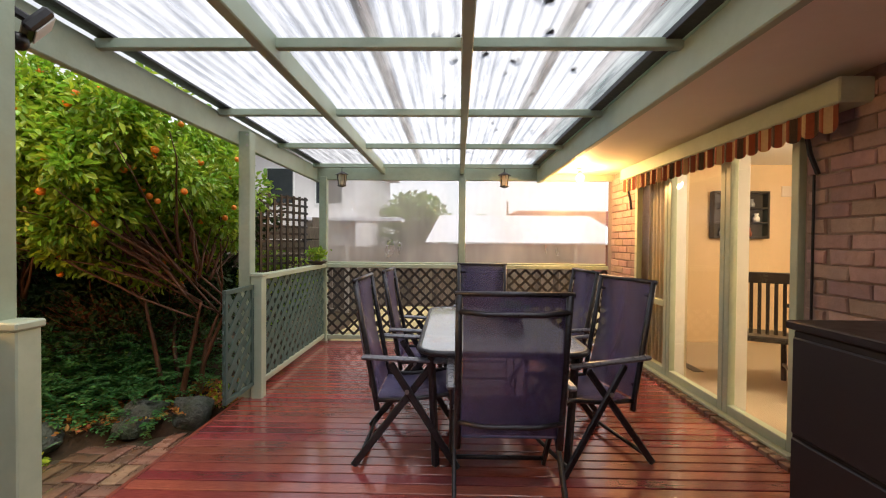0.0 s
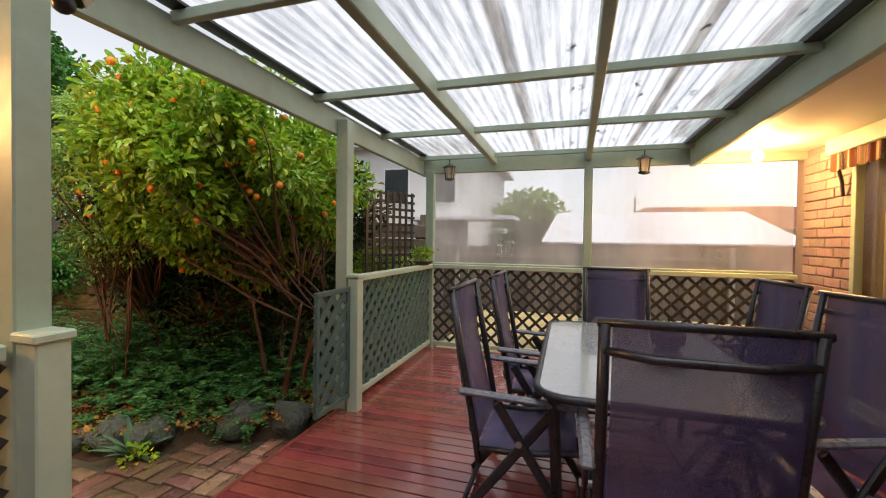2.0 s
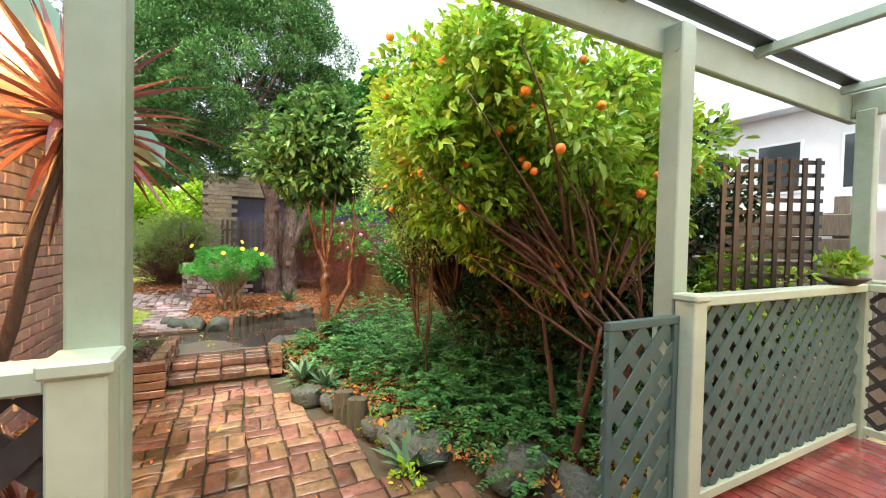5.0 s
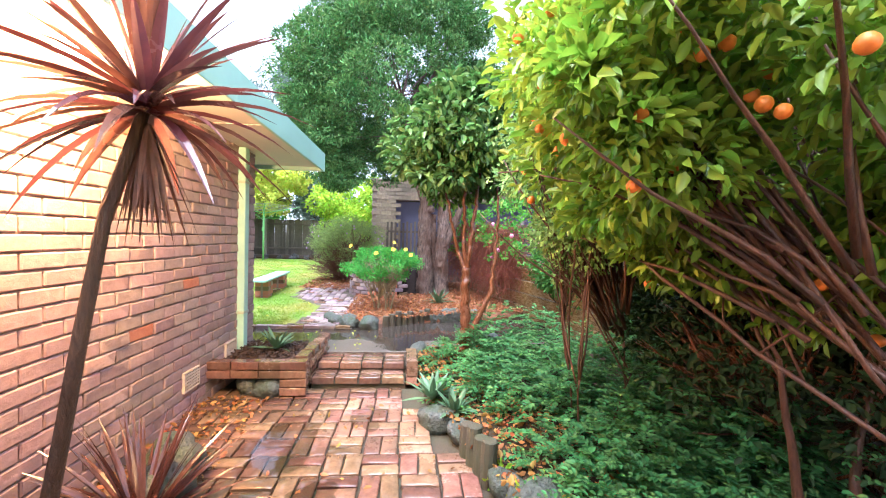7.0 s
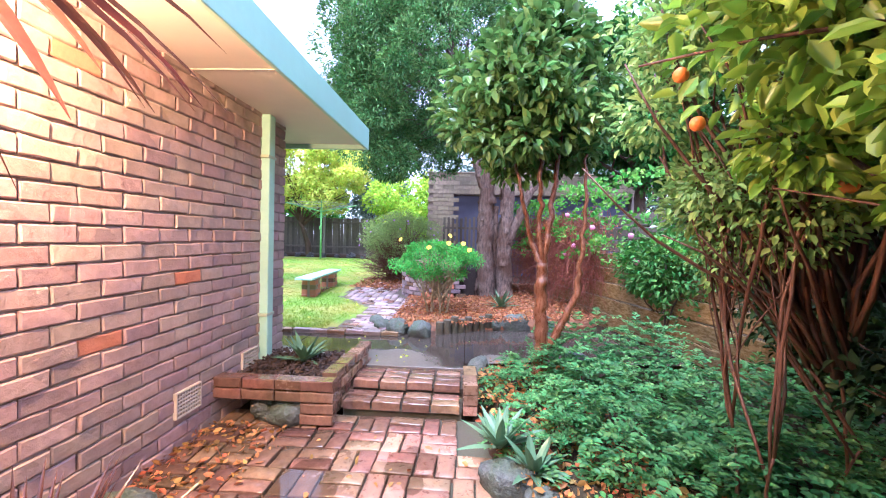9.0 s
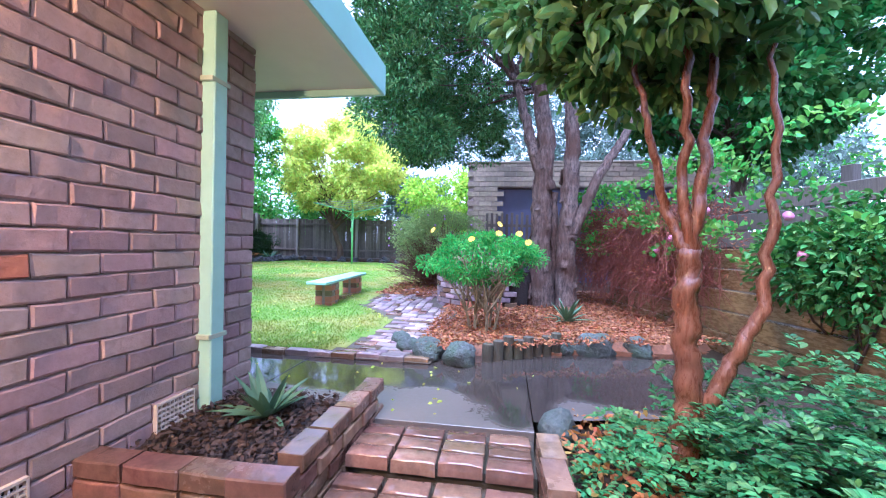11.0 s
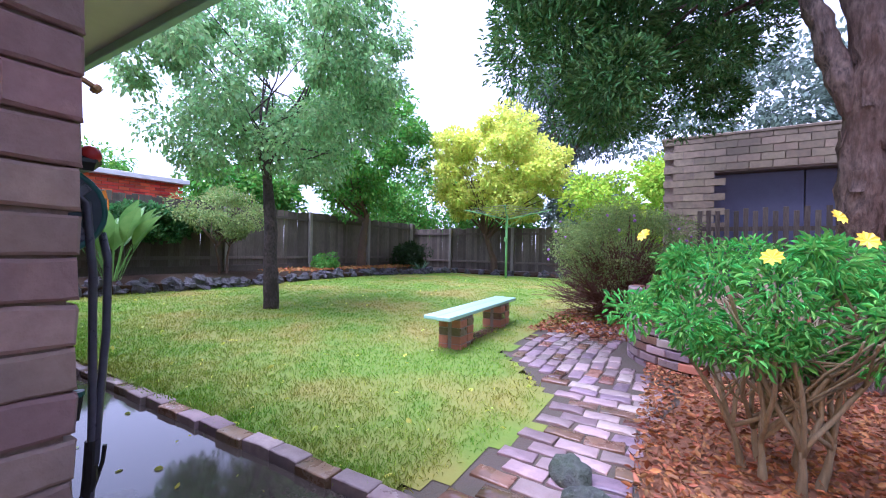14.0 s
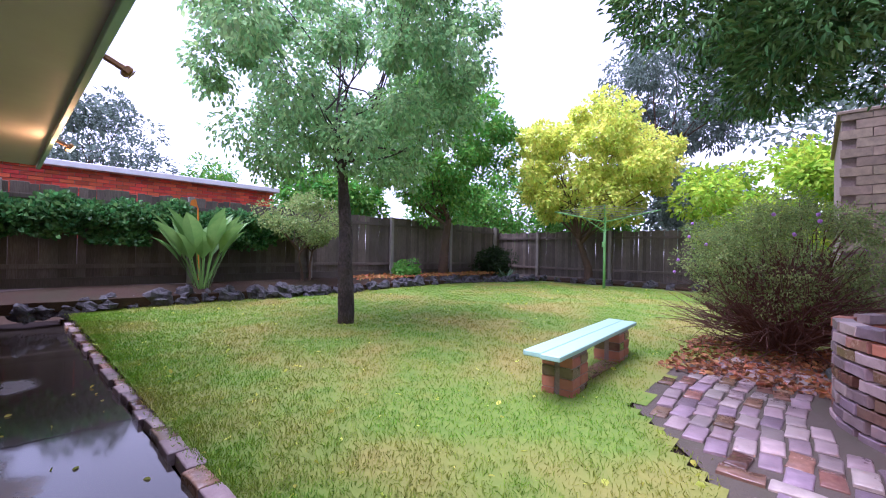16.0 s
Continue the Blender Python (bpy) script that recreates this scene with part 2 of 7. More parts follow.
M["carpet"] = surface("beige_carpet", (0.42, 0.33, 0.22), (0.52, 0.42, 0.29), 150, (0.40, 0.30, 0.20), 1.2, 0.4, (0.9, 1.0), 0.5)
M["curtain"] = surface("cream_curtain", (0.60, 0.52, 0.36), (0.68, 0.60, 0.43), 60, None, 1, 0, (0.8, 0.95), 0.1, sheer=0.3)
M["dark_wood"] = surface("dark_wood", (0.014, 0.009, 0.007), (0.032, 0.020, 0.014), 14, None, 1, 0, (0.3, 0.5), 0.1, stretch=(1, 1, 8))
M["awning_red"] = surface("awning_rust", (0.30, 0.07, 0.03), (0.38, 0.10, 0.045), 60, None, 1, 0, (0.7, 0.9), 0.1, sheer=0.25)
M["awning_cream"] = surface("awning_cream", (0.60, 0.42, 0.22), (0.68, 0.50, 0.28), 60, None, 1, 0, (0.7, 0.9), 0.1, sheer=0.25)
M["bark"] = surface("brown_bark", (0.075, 0.045, 0.028), (0.17, 0.10, 0.06), 14, (0.06, 0.05, 0.03), 2, 0.5, (0.7, 0.95), 0.8, stretch=(5, 5, 1), relief=0.035)
M["red_bark"] = surface("red_bark", (0.10, 0.032, 0.013), (0.23, 0.086, 0.036), 14, (0.06, 0.024, 0.014), 3, 0.5, (0.15, 0.45), 0.6, stretch=(5, 5, 1))
M["paper_bark"] = surface("paper_bark", (0.03, 0.02, 0.016), (0.33, 0.23, 0.18), 8, (0.10, 0.045, 0.024), 3.0, 0.85, (0.7, 0.95), 1.0, stretch=(4, 4, 1.2), relief=0.05)
M["birch_bark"] = surface("birch_bark", (0.012, 0.009, 0.008), (0.15, 0.11, 0.095), 16, (0.03, 0.02, 0.016), 5, 0.7, (0.7, 0.95), 1.0, stretch=(2, 2, 1.2), relief=0.05)
M["red_twig"] = surface("red_twig", (0.09, 0.038, 0.026), (0.17, 0.075, 0.05), 30, None, 1, 0, (0.6, 0.9), 0.3)
M["rust_stem"] = surface("rust_stem", (0.13, 0.032, 0.018), (0.24, 0.065, 0.036), 30, None, 1, 0, (0.6, 0.9), 0.2)
M["sleeper"] = surface("stained_sleeper", (0.13, 0.085, 0.035), (0.30, 0.20, 0.07), 8, (0.07, 0.055, 0.035), 1.6, 0.7, (0.15, 0.4), 0.4, vary=(0.015, 0.25), stretch=(1, 6, 6))
M["mauve_petal"] = surface("mauve_petal", (0.40, 0.16, 0.50), (0.50, 0.24, 0.60), 30, None, 1, 0, (0.5, 0.7), 0.05)
M["dark_paver"] = surface("dark_paver", (0.17, 0.12, 0.14), (0.28, 0.20, 0.22), 22, (0.10, 0.075, 0.08), 2.6, 0.6, (0.3, 0.6), 0.5, vary=(0.04, 0.35))
M["dark_red_bark"] = surface("dark_red_bark", (0.06, 0.024, 0.013), (0.15, 0.062, 0.03), 14, (0.04, 0.02, 0.012), 3, 0.5, (0.3, 0.6), 0.6, stretch=(5, 5, 1))
M["dead_leaf"] = surface("dead_leaf", (0.12, 0.06, 0.04), (0.24, 0.13, 0.085), 12, None, 1, 0, (0.6, 0.9), 0.1)
M["twig"] = surface("dark_twig", (0.03, 0.018, 0.012), (0.07, 0.04, 0.025), 30, None, 1, 0, (0.6, 0.9), 0.3)
M["leaf_citrus"] = leafy("citrus_leaf", (0.18, 0.35, 0.025), (0.36, 0.50, 0.045), 0.28, 0.4)
M["leaf_fine"] = leafy("fine_leaf", (0.20, 0.38, 0.09), (0.36, 0.52, 0.16), 0.45, 0.4)
M["leaf_shade"] = leafy("broad_shade_leaf", (0.05, 0.165, 0.028), (0.10, 0.255, 0.045), 0.5, 0.25)
M["leaf_citrus"].node_tree.nodes["Principled BSDF"].inputs["Specular IOR Level"].default_value = 0.6
# near black: the shade under the orange tree sits in this leaf colour
M["leaf_dark_shade"] = leafy("dark_shade_leaf", (0.014, 0.034, 0.008), (0.03, 0.065, 0.014), 0.6, 0.1)
M["leaf_camellia"] = leafy("camellia_leaf", (0.07, 0.16, 0.035), (0.18, 0.30, 0.07), 0.18, 0.3, 0.45)
M["leaf_ground"] = leafy("groundcover_leaf", (0.05, 0.165, 0.048), (0.11, 0.26, 0.07), 0.4, 0.3, 0.45)
M["leaf_cypress"] = leafy("cypress_leaf", (0.065, 0.19, 0.045), (0.18, 0.34, 0.095), 0.6, 0.06, 0.5)
M["leaf_birch"] = leafy("birch_leaf", (0.20, 0.40, 0.14), (0.38, 0.58, 0.25), 0.4, 0.55)
M["leaf_yellow"] = leafy("golden_leaf", (0.58, 0.68, 0.07), (0.76, 0.78, 0.16), 0.5, 0.5, 0.2)
M["leaf_lime"] = leafy("lime_leaf", (0.30, 0.50, 0.03), (0.46, 0.62, 0.05), 0.5, 0.5, 0.3)
M["leaf_green"] = leafy("green_leaf", (0.09, 0.28, 0.035), (0.18, 0.42, 0.06), 0.45, 0.4)
M["leaf_gum"] = leafy("gum_leaf", (0.135, 0.195, 0.150), (0.225, 0.300, 0.225), 0.5, 0.3)
M["leaf_daisy"] = leafy("daisy_leaf", (0.08, 0.36, 0.06), (0.18, 0.52, 0.10), 0.5, 0.4)
M["leaf_olive"] = leafy("olive_leaf", (0.19, 0.29, 0.08), (0.34, 0.43, 0.13), 0.5, 0.4)
M["leaf_rust"] = leafy("rust_leaf", (0.240, 0.090, 0.045), (0.390, 0.150, 0.075), 0.5, 0.3)
M["leaf_red"] = leafy("red_strap_leaf", (0.075, 0.024, 0.026), (0.19, 0.075, 0.055), 0.16, 0.22, 0.5, 0.03)
M["leaf_red"].node_tree.nodes["Principled BSDF"].inputs["Specular IOR Level"].default_value = 0.9
M["pale_stem"] = surface("pale_stem", (0.20, 0.16, 0.09), (0.34, 0.28, 0.17), 20, (0.12, 0.09, 0.05), 3, 0.5, (0.6, 0.85), 0.4, stretch=(5, 5, 1))
M["leaf_aloe"] = leafy("aloe_leaf", (0.075, 0.155, 0.08), (0.14, 0.235, 0.12), 0.35, 0.1, 0.15)
M["leaf_strelitzia"] = leafy("paddle_leaf", (0.12, 0.27, 0.06), (0.22, 0.38, 0.10), 0.3, 0.3, 0.25)
M["grass"] = surface("grass_blade", (0.13, 0.31, 0.014), (0.23, 0.40, 0.028), 3.0, (0.40, 0.32, 0.07), 0.9, 0.8, (0.5, 0.65), 0, vary=(0.02, 0.35), per="island", sheer=0.35, spec=0.15)
M["fallen"] = leafy("fallen_leaf", (0.34, 0.20, 0.05), (0.45, 0.16, 0.05), 0.5, 0.2, 0.4)
M["orange"] = surface("orange_peel", (0.75, 0.19, 0.015), (0.82, 0.25, 0.02), 60, None, 1, 0, (0.35, 0.5), 0.15)
M["yellow_petal"] = surface("yellow_petal", (0.80, 0.55, 0.02), (0.85, 0.62, 0.03), 30, None, 1, 0, (0.5, 0.7), 0.05)
M["pink_petal"] = surface("pink_petal", (0.70, 0.22, 0.42), (0.78, 0.32, 0.50), 30, None, 1, 0, (0.5, 0.7), 0.05)
M["red_brick"] = surface("red_brick", (0.62, 0.075, 0.03), (0.72, 0.12, 0.05), 20, (0.26, 0.05, 0.03), 0.8, 0.4, (0.7, 0.9), 0.3, vary=(0.012, 0.35), per="island")
M["roof_metal"] = surface("pale_roof", (0.60, 0.60, 0.63), (0.68, 0.68, 0.70), 6, (0.5, 0.5, 0.54), 0.6, 0.3, (0.35, 0.5), 0.05)
M["roof_tile"] = surface("terracotta_roof", (0.26, 0.10, 0.07), (0.33, 0.14, 0.10), 12, None, 1, 0, (0.7, 0.9), 0.3)
M["shingle"] = surface("stone_shingle", (0.20, 0.155, 0.105), (0.34, 0.265, 0.175), 14, (0.13, 0.10, 0.075), 1.2, 0.5, (0.7, 0.95), 0.5, vary=(0.012, 0.25))
M["blue_door"] = surface("blue_grey_door", (0.085, 0.085, 0.155), (0.12, 0.12, 0.20), 8, (0.07, 0.07, 0.12), 1.0, 0.4, (0.5, 0.7), 0.1)
M["metal"] = surface("galvanised", (0.35, 0.36, 0.36), (0.45, 0.46, 0.46), 30, None, 1, 0, (0.3, 0.5), 0.05, metal=0.8)
M["green_metal"] = surface("green_hoist", (0.16, 0.42, 0.12), (0.20, 0.48, 0.15), 30, None, 1, 0, (0.4, 0.6), 0.05)
# bronze tone that also carries the warm light on the gutter flood cases
M["bronze"] = surface("bronze_warm_lit", (0.26, 0.13, 0.05), (0.36, 0.19, 0.08), 30, None, 1, 0, (0.3, 0.45), 0.05, metal=0.6)
M["vent"] = surface("vent_cream", (0.52, 0.44, 0.36), (0.58, 0.50, 0.42), 40, None, 1, 0, (0.6, 0.8), 0.1)
M["terracotta"] = surface("dark_pot", (0.05, 0.04, 0.035), (0.09, 0.07, 0.06), 30, None, 1, 0, (0.5, 0.8), 0.2)
M["hose"] = surface("grey_hose", (0.075, 0.075, 0.105), (0.12, 0.12, 0.16), 30, None, 1, 0, (0.25, 0.4), 0.05)
M["hose_blue"] = surface("blue_fitting", (0.02, 0.06, 0.14), (0.03, 0.09, 0.2), 30, None, 1, 0, (0.3, 0.4), 0.05)
M["reel_rim"] = surface("reel_rim", (0.01, 0.10, 0.09), (0.02, 0.14, 0.12), 30, None, 1, 0, (0.3, 0.5), 0.05)
M["reel"] = surface("teal_reel", (0.015, 0.03, 0.05), (0.03, 0.05, 0.07), 30, None, 1, 0, (0.3, 0.5), 0.05)
M["red_plastic"] = surface("red_plastic", (0.45, 0.02, 0.02), (0.5, 0.03, 0.03), 30, None, 1, 0, (0.3, 0.4), 0.05)
M["render_wall"] = surface("grey_render", (0.68, 0.66, 0.64), (0.74, 0.72, 0.70), 4, None, 1, 0, (0.7, 0.9), 0.05)
M["pane"] = glass("window_pane")
M["water"] = glass("rain_water", (0.62, 0.60, 0.58), 0.9, 0.02)
M["dark_pane"] = surface("dark_pane", (0.03, 0.035, 0.04), (0.06, 0.065, 0.07), 1.0, None, 1, 0, (0.05, 0.1), 0.0)
M["pvc"] = glass("clear_blind", (0.93, 0.93, 0.95), 0.9, 0.08, (0.40, (0.92, 0.84, 0.80)))
M["bulb"] = glowing("lit_bulb", (1.0, 0.72, 0.38), 16)
M["lantern_glass"] = glass("lantern_glass", (0.95, 0.85, 0.7), 0.9, 0.05, (0.4, (0.85, 0.78, 0.68)))
M["table_glass"] = surface("table_glass", (0.46, 0.50, 0.53), (0.54, 0.58, 0.61), 55, None, 1, 0, (0.06, 0.14), 0.10, spec=1.0)
nt = M["table_glass"].node_tree
see, both = nt.nodes.new("ShaderNodeBsdfTransparent"), nt.nodes.new("ShaderNodeMixShader")
see.inputs[0].default_value = (0.75, 0.8, 0.82, 1)
both.inputs[0].default_value = 0.25
nt.nodes["Principled BSDF"].inputs["Coat Weight"].default_value = 1.0
nt.links.new(nt.nodes["Principled BSDF"].outputs[0], both.inputs[1])
nt.links.new(see.outputs[0], both.inputs[2])
nt.links.new(both.outputs[0], nt.nodes["Material Output"].inputs["Surface"])


# woven sling cloth lets a little through
nt = M["sling"].node_tree
see, both = nt.nodes.new("ShaderNodeBsdfTransparent"), nt.nodes.new("ShaderNodeMixShader")
both.inputs[0].default_value = 0.32
nt.links.new(nt.nodes["Principled BSDF"].outputs[0], both.inputs[1])
nt.links.new(see.outputs[0], both.inputs[2])
nt.links.new(both.outputs[0], nt.nodes["Material Output"].inputs["Surface"])


# ---- mesh helpers ----
class Geo:
    """Collects vertices and faces of one mesh."""

    def __init__(self):
        self.v, self.f = [], []

    def add(self, verts, faces):
        n = len(self.v)
        self.v += [tuple(v) for v in verts]
        self.f += [tuple(i + n for i in f) for f in faces]
        return self

    def box(self, c, s, rot=None, bev=0.0):
        """A box round c of size s; bev chamfers all its edges."""
        hx, hy, hz = s[0] / 2, s[1] / 2, s[2] / 2
        b = min(bev, hx * 0.8, hy * 0.8, hz * 0.8)
        if b <= 0:
            vs = [Vector((x, y, z)) for x in (-hx, hx) for y in (-hy, hy) for z in (-hz, hz)]
            fs = [(0, 1, 3, 2), (4, 6, 7, 5), (0, 4, 5, 1), (2, 3, 7, 6), (0, 2, 6, 4), (1, 5, 7, 3)]
        else:
            bm = bmesh.new()
            bmesh.ops.create_cube(bm, size=1.0)
            for v in bm.verts:
                v.co = Vector((v.co.x * s[0], v.co.y * s[1], v.co.z * s[2]))
            bmesh.ops.bevel(bm, geom=bm.edges[:], offset=b, segments=1, affect="EDGES")
            bm.verts.index_update()
            vs = [v.co.copy() for v in bm.verts]
            fs = [tuple(v.index for v in f.verts) for f in bm.faces]
            bm.free()
        r = rot if rot is not None else Matrix.Identity(3)
        return self.add([r @ v + Vector(c) for v in vs], fs)

    def span(self, lo, hi, bev=0.0):
        return self.box([(a + b) / 2 for a, b in zip(lo, hi)], [b - a for a, b in zip(lo, hi)], None, bev)

    def bar(self, a, b, w, d, bev=0.0, up=(0, 0, 1)):
        """A square bar from a to b, w wide and d thick along up."""
        a, b = Vector(a), Vector(b)
        y = (b - a).normalized()
        z = Vector(up) - y * y.dot(Vector(up))
        z = z.normalized() if z.length > 1e-4 else y.orthogonal().normalized()
        x = y.cross(z)
        return self.box((a + b) / 2, (w, (b - a).length, d), Matrix((x, y, z)).transposed(), bev)

    def tube(self, pts, radii, n=8, cap=True, wob=0.0):
        pts = [Vector(p) for p in pts]
        if not hasattr(radii, "__len__"):
            radii = [radii] * len(pts)
        base = len(self.v)
        prev = None
        for i, p in enumerate(pts):
            d = (pts[min(i + 1, len(pts) - 1)] - pts[max(i - 1, 0)]).normalized()
            x = d.orthogonal().normalized() if prev is None else (prev - d * prev.dot(d)).normalized()
            prev = x
            y = d.cross(x)
            for k in range(n):
                a = 2 * math.pi * k / n
                r = radii[i] * (1 + wob * noise.noise(p * 6 + Vector((k * 1.7, 0, 0))))
                self.v.append(tuple(p + (x * math.cos(a) + y * math.sin(a)) * r))
        for i in range(len(pts) - 1):
            for k in range(n):
                a, b = base + i * n + k, base + i * n + (k + 1) % n
                self.f.append((a, b, b + n, a + n))
        if cap:
            self.f.append(tuple(base + k for k in range(n))[::-1])
            self.f.append(tuple(base + (len(pts) - 1) * n + k for k in range(n)))
        return self

    def blob(self, c, r, seed=0, rough=0.2, n=10, m=7, flat=1.0):
        """A lumpy round stone or fruit; r may be three radii."""
        r = r if hasattr(r, "__len__") else (r, r, r)
        base = len(self.v)
        off = Vector((seed * 3.1, seed * 1.7, seed * 0.9))
        for i in range(m + 1):
            th = math.pi * i / m
            for k in range(n):
                ph = 2 * math.pi * k / n
                d = Vector((math.sin(th) * math.cos(ph), math.sin(th) * math.sin(ph), math.cos(th)))
                q = 1 + rough * noise.noise(d * 1.3 + off) + rough * 0.4 * noise.noise(d * 3.5 + off)
                self.v.append((c[0] + d.x * r[0] * q, c[1] + d.y * r[1] * q, c[2] + d.z * r[2] * q * flat))
        for i in range(m):
            for k in range(n):
                a, b = base + i * n + k, base + i * n + (k + 1) % n
                self.f.append((a, a + n, b + n, b))
        return self

    def lathe(self, c, profile, n=16):
        base = len(self.v)
        for r, z in profile:
            for k in range(n):
                a = 2 * math.pi * k / n
                self.v.append((c[0] + r * math.cos(a), c[1] + r * math.sin(a), c[2] + z))
        for i in range(len(profile) - 1):
            for k in range(n):
                a, b = base + i * n + k, base + i * n + (k + 1) % n
                self.f.append((a, b, b + n, a + n))
        return self

    def mesh(self, name, material, smooth=False):
        me = bpy.data.meshes.new(name)
        me.from_pydata(self.v, [], self.f)
        me.materials.append(M[material])
        if smooth:
            me.polygons.foreach_set("use_smooth", [True] * len(me.polygons))
        me.update()
        return me


def part(name, geo, material, parent=None, label="", smooth=False):
    """One mesh object under a thing or under a part."""
    me = geo if isinstance(geo, bpy.types.Mesh) else geo.mesh(name, material, smooth)
    ob = new(name, me)
    if parent is not None:
        ob.parent = parent
    if label:
        tagged(ob, label)
    return ob


def thing(name, label, category, at=(0, 0, 0), turn=0.0, group="", kind=""):
    """An Empty at a thing's base."""
    ob = new(name)
    ob.empty_display_size = 0.1
    ob.matrix_basis = pose(*at, 0, 0, turn)
    return tagged(ob, label, category, group, kind)


def setting(name, geo, material, label, category, smooth=False):
    return tagged(part(name, geo, material, None, "", smooth), label, category, "", "structure")


def leaf_mesh(name, material, pos, out, size, width=0.45, droop=0.3, rng=None, fold=0.18, jitter=0.8, face=0.0):
    """Many leaves, each a folded six-point blade. pos, out: (n, 3) arrays; size: (n,)."""
    rng = rng or np.random.default_rng(1)
    n = len(pos)
    d = out + rng.normal(0, jitter, (n, 3)) * 0.6
    d[:, 2] -= droop
    d /= np.linalg.norm(d, axis=1)[:, None] + 1e-9
    r = rng.normal(0, 1, (n, 3))
    if face:
        # blades turn their upper side out and to the sky
        r = r * (1 - face) + (out * 0.6 + np.array([0, 0, 1.0])) * face * 1.6
    s = np.cross(d, r)
    s /= np.linalg.norm(s, axis=1)[:, None] + 1e-9
    u = np.cross(s, d)
    L = size[:, None]
    w = L * width * 0.5
    p0 = pos
    p1 = pos + d * L * 0.35 + s * w + u * L * fold
    p2 = pos + d * L * 0.72 + s * w * 0.8 + u * L * fold * 0.8
    p3 = pos + d * L - u * L * 0.08
    p4 = pos + d * L * 0.72 - s * w * 0.8 + u * L * fold * 0.8
    p5 = pos + d * L * 0.35 - s * w + u * L * fold
    v = np.stack([p0, p1, p2, p3, p4, p5], 1).reshape(-1, 3)
    quads = np.array([[0, 1, 2, 3], [0, 3, 4, 5]])
    f = (np.arange(n)[:, None, None] * 6 + quads[None]).reshape(-1)
    me = bpy.data.meshes.new(name)
    me.vertices.add(len(v))
    me.vertices.foreach_set("co", v.astype(np.float32).ravel())
    me.loops.add(len(f))
    me.loops.foreach_set("vertex_index", f.astype(np.int32))
    me.polygons.add(len(f) // 4)
    me.polygons.foreach_set("loop_start", np.arange(0, len(f), 4, dtype=np.int32))
    me.polygons.foreach_set("loop_total", np.full(len(f) // 4, 4, dtype=np.int32))
    me.materials.append(M[material])
    me.update(calc_edges=True)
    return me


def clumps(rng, n, centres, radii, squash=0.8, shell=0.55):
    """n points in a cloud of balls, thicker near their skin; also the outward ways."""
    k = rng.integers(0, len(centres), n)
    d = rng.normal(0, 1, (n, 3))
    d /= np.linalg.norm(d, axis=1)[:, None]
    rad = np.array(radii)[k] * (shell + (1 - shell) * rng.random(n) ** 0.5) * (0.85 + 0.3 * rng.random(n))
    p = np.array(centres)[k] + d * rad[:, None] * np.array([1, 1, squash])
    return p, d


def crown_balls(rng, centre, size, count, ball):
    """Centres and radii of leaf clumps spread over an uneven ellipsoid."""
    cs, rs = [], []
    for _ in range(count):
        d = rng.normal(0, 1, 3)
        d /= np.linalg.norm(d)
        q = 0.45 + 0.5 * rng.random() ** 0.6
        cs.append(np.array(centre) + d * np.array(size) * q)
        rs.append(ball * (0.6 + 0.8 * rng.random()))
    return cs, rs


# ---- the large structure ----
DECK_W, DECK_E, DECK_N = -1.75, 2.10, 5.45
PAVE, SLAB = -0.20, -0.06
HEAD = 2.14


def lawn_z(x, y):
    """Height of the garden: level by the path, rising gently to the fences."""
    d = max(0.0, -6.7 - x) * 0.5 + max(0.0, -1.0 - y) * 0.5
    return -0.05 + 0.28 * (1 - math.exp(-d / 4.5)) + 0.02 * noise.noise(Vector((x * 0.4, y * 0.4, 0)))


# one sheet of ground out to the horizon
g = Geo()
xs = [-900, -200, -60, -30] + [-24 + 0.6 * i for i in range(30)] + [-6.02, -4.9, -1.8, 3, 8, 20, 60, 200, 900]
ys = [-900, -200, -60, -20] + [-12 + 0.6 * i for i in range(33)] + [10, 14, 20, 60, 200, 900]


def ground_z(x, y):
    if x > -7.3:
        return PAVE - 0.06
    return lawn_z(max(x, -22), max(min(y, 8), -10)) - 0.03


for x in xs:
    for y in ys:
        g.v.append((x, y, ground_z(x, y)))
for i in range(len(xs) - 1):
    for j in range(len(ys) - 1):
        a = i * len(ys) + j
        g.f.append((a, a + len(ys), a + len(ys) + 1, a + 1))
setting("ground", g, "soil", "damp brown garden soil running out to the horizon", "ground", True)

# lawn sheet
PX = [-11.4, -10.8, -10.0, -9.3, -8.7, -8.2, -7.6, -6.98]
PC = [0.50, 0.40, 0.42, 0.50, 0.82, 0.92, 0.85, 0.77]
PW = [0.60, 1.00, 1.20, 1.15, 0.75, 0.52, 0.62, 0.74]


def lawn_edge(x):
    if x < -11.4:
        return min(1.4, 0.2 + 0.6 * (-11.4 - x))
    return float(np.interp(x, PX, PC)) - float(np.interp(x, PX, PW)) / 2 - 0.13


g = Geo()
nx, ny = 120, 90
for i in range(nx + 1):
    for j in range(ny + 1):
        y = -7.1 + 8.7 * j / ny
        x0, x1 = -18.8, -6.98
        x = x0 + (x1 - x0) * i / nx
        g.v.append((x, y, lawn_z(x, y)))
for i in range(nx):
    for j in range(ny):
        a = i * (ny + 1) + j
        x, y = g.v[a][0], g.v[a][1]
        edge = lawn_edge(x)
        if y < edge + 0.06 * math.sin(x * 3) + 0.05 * math.sin(x * 11):
            g.f.append((a, a + ny + 1, a + ny + 2, a + 1))
setting("lawn", g, "lawn_soil", "short patchy green lawn with dry yellow spots", "lawn", True)

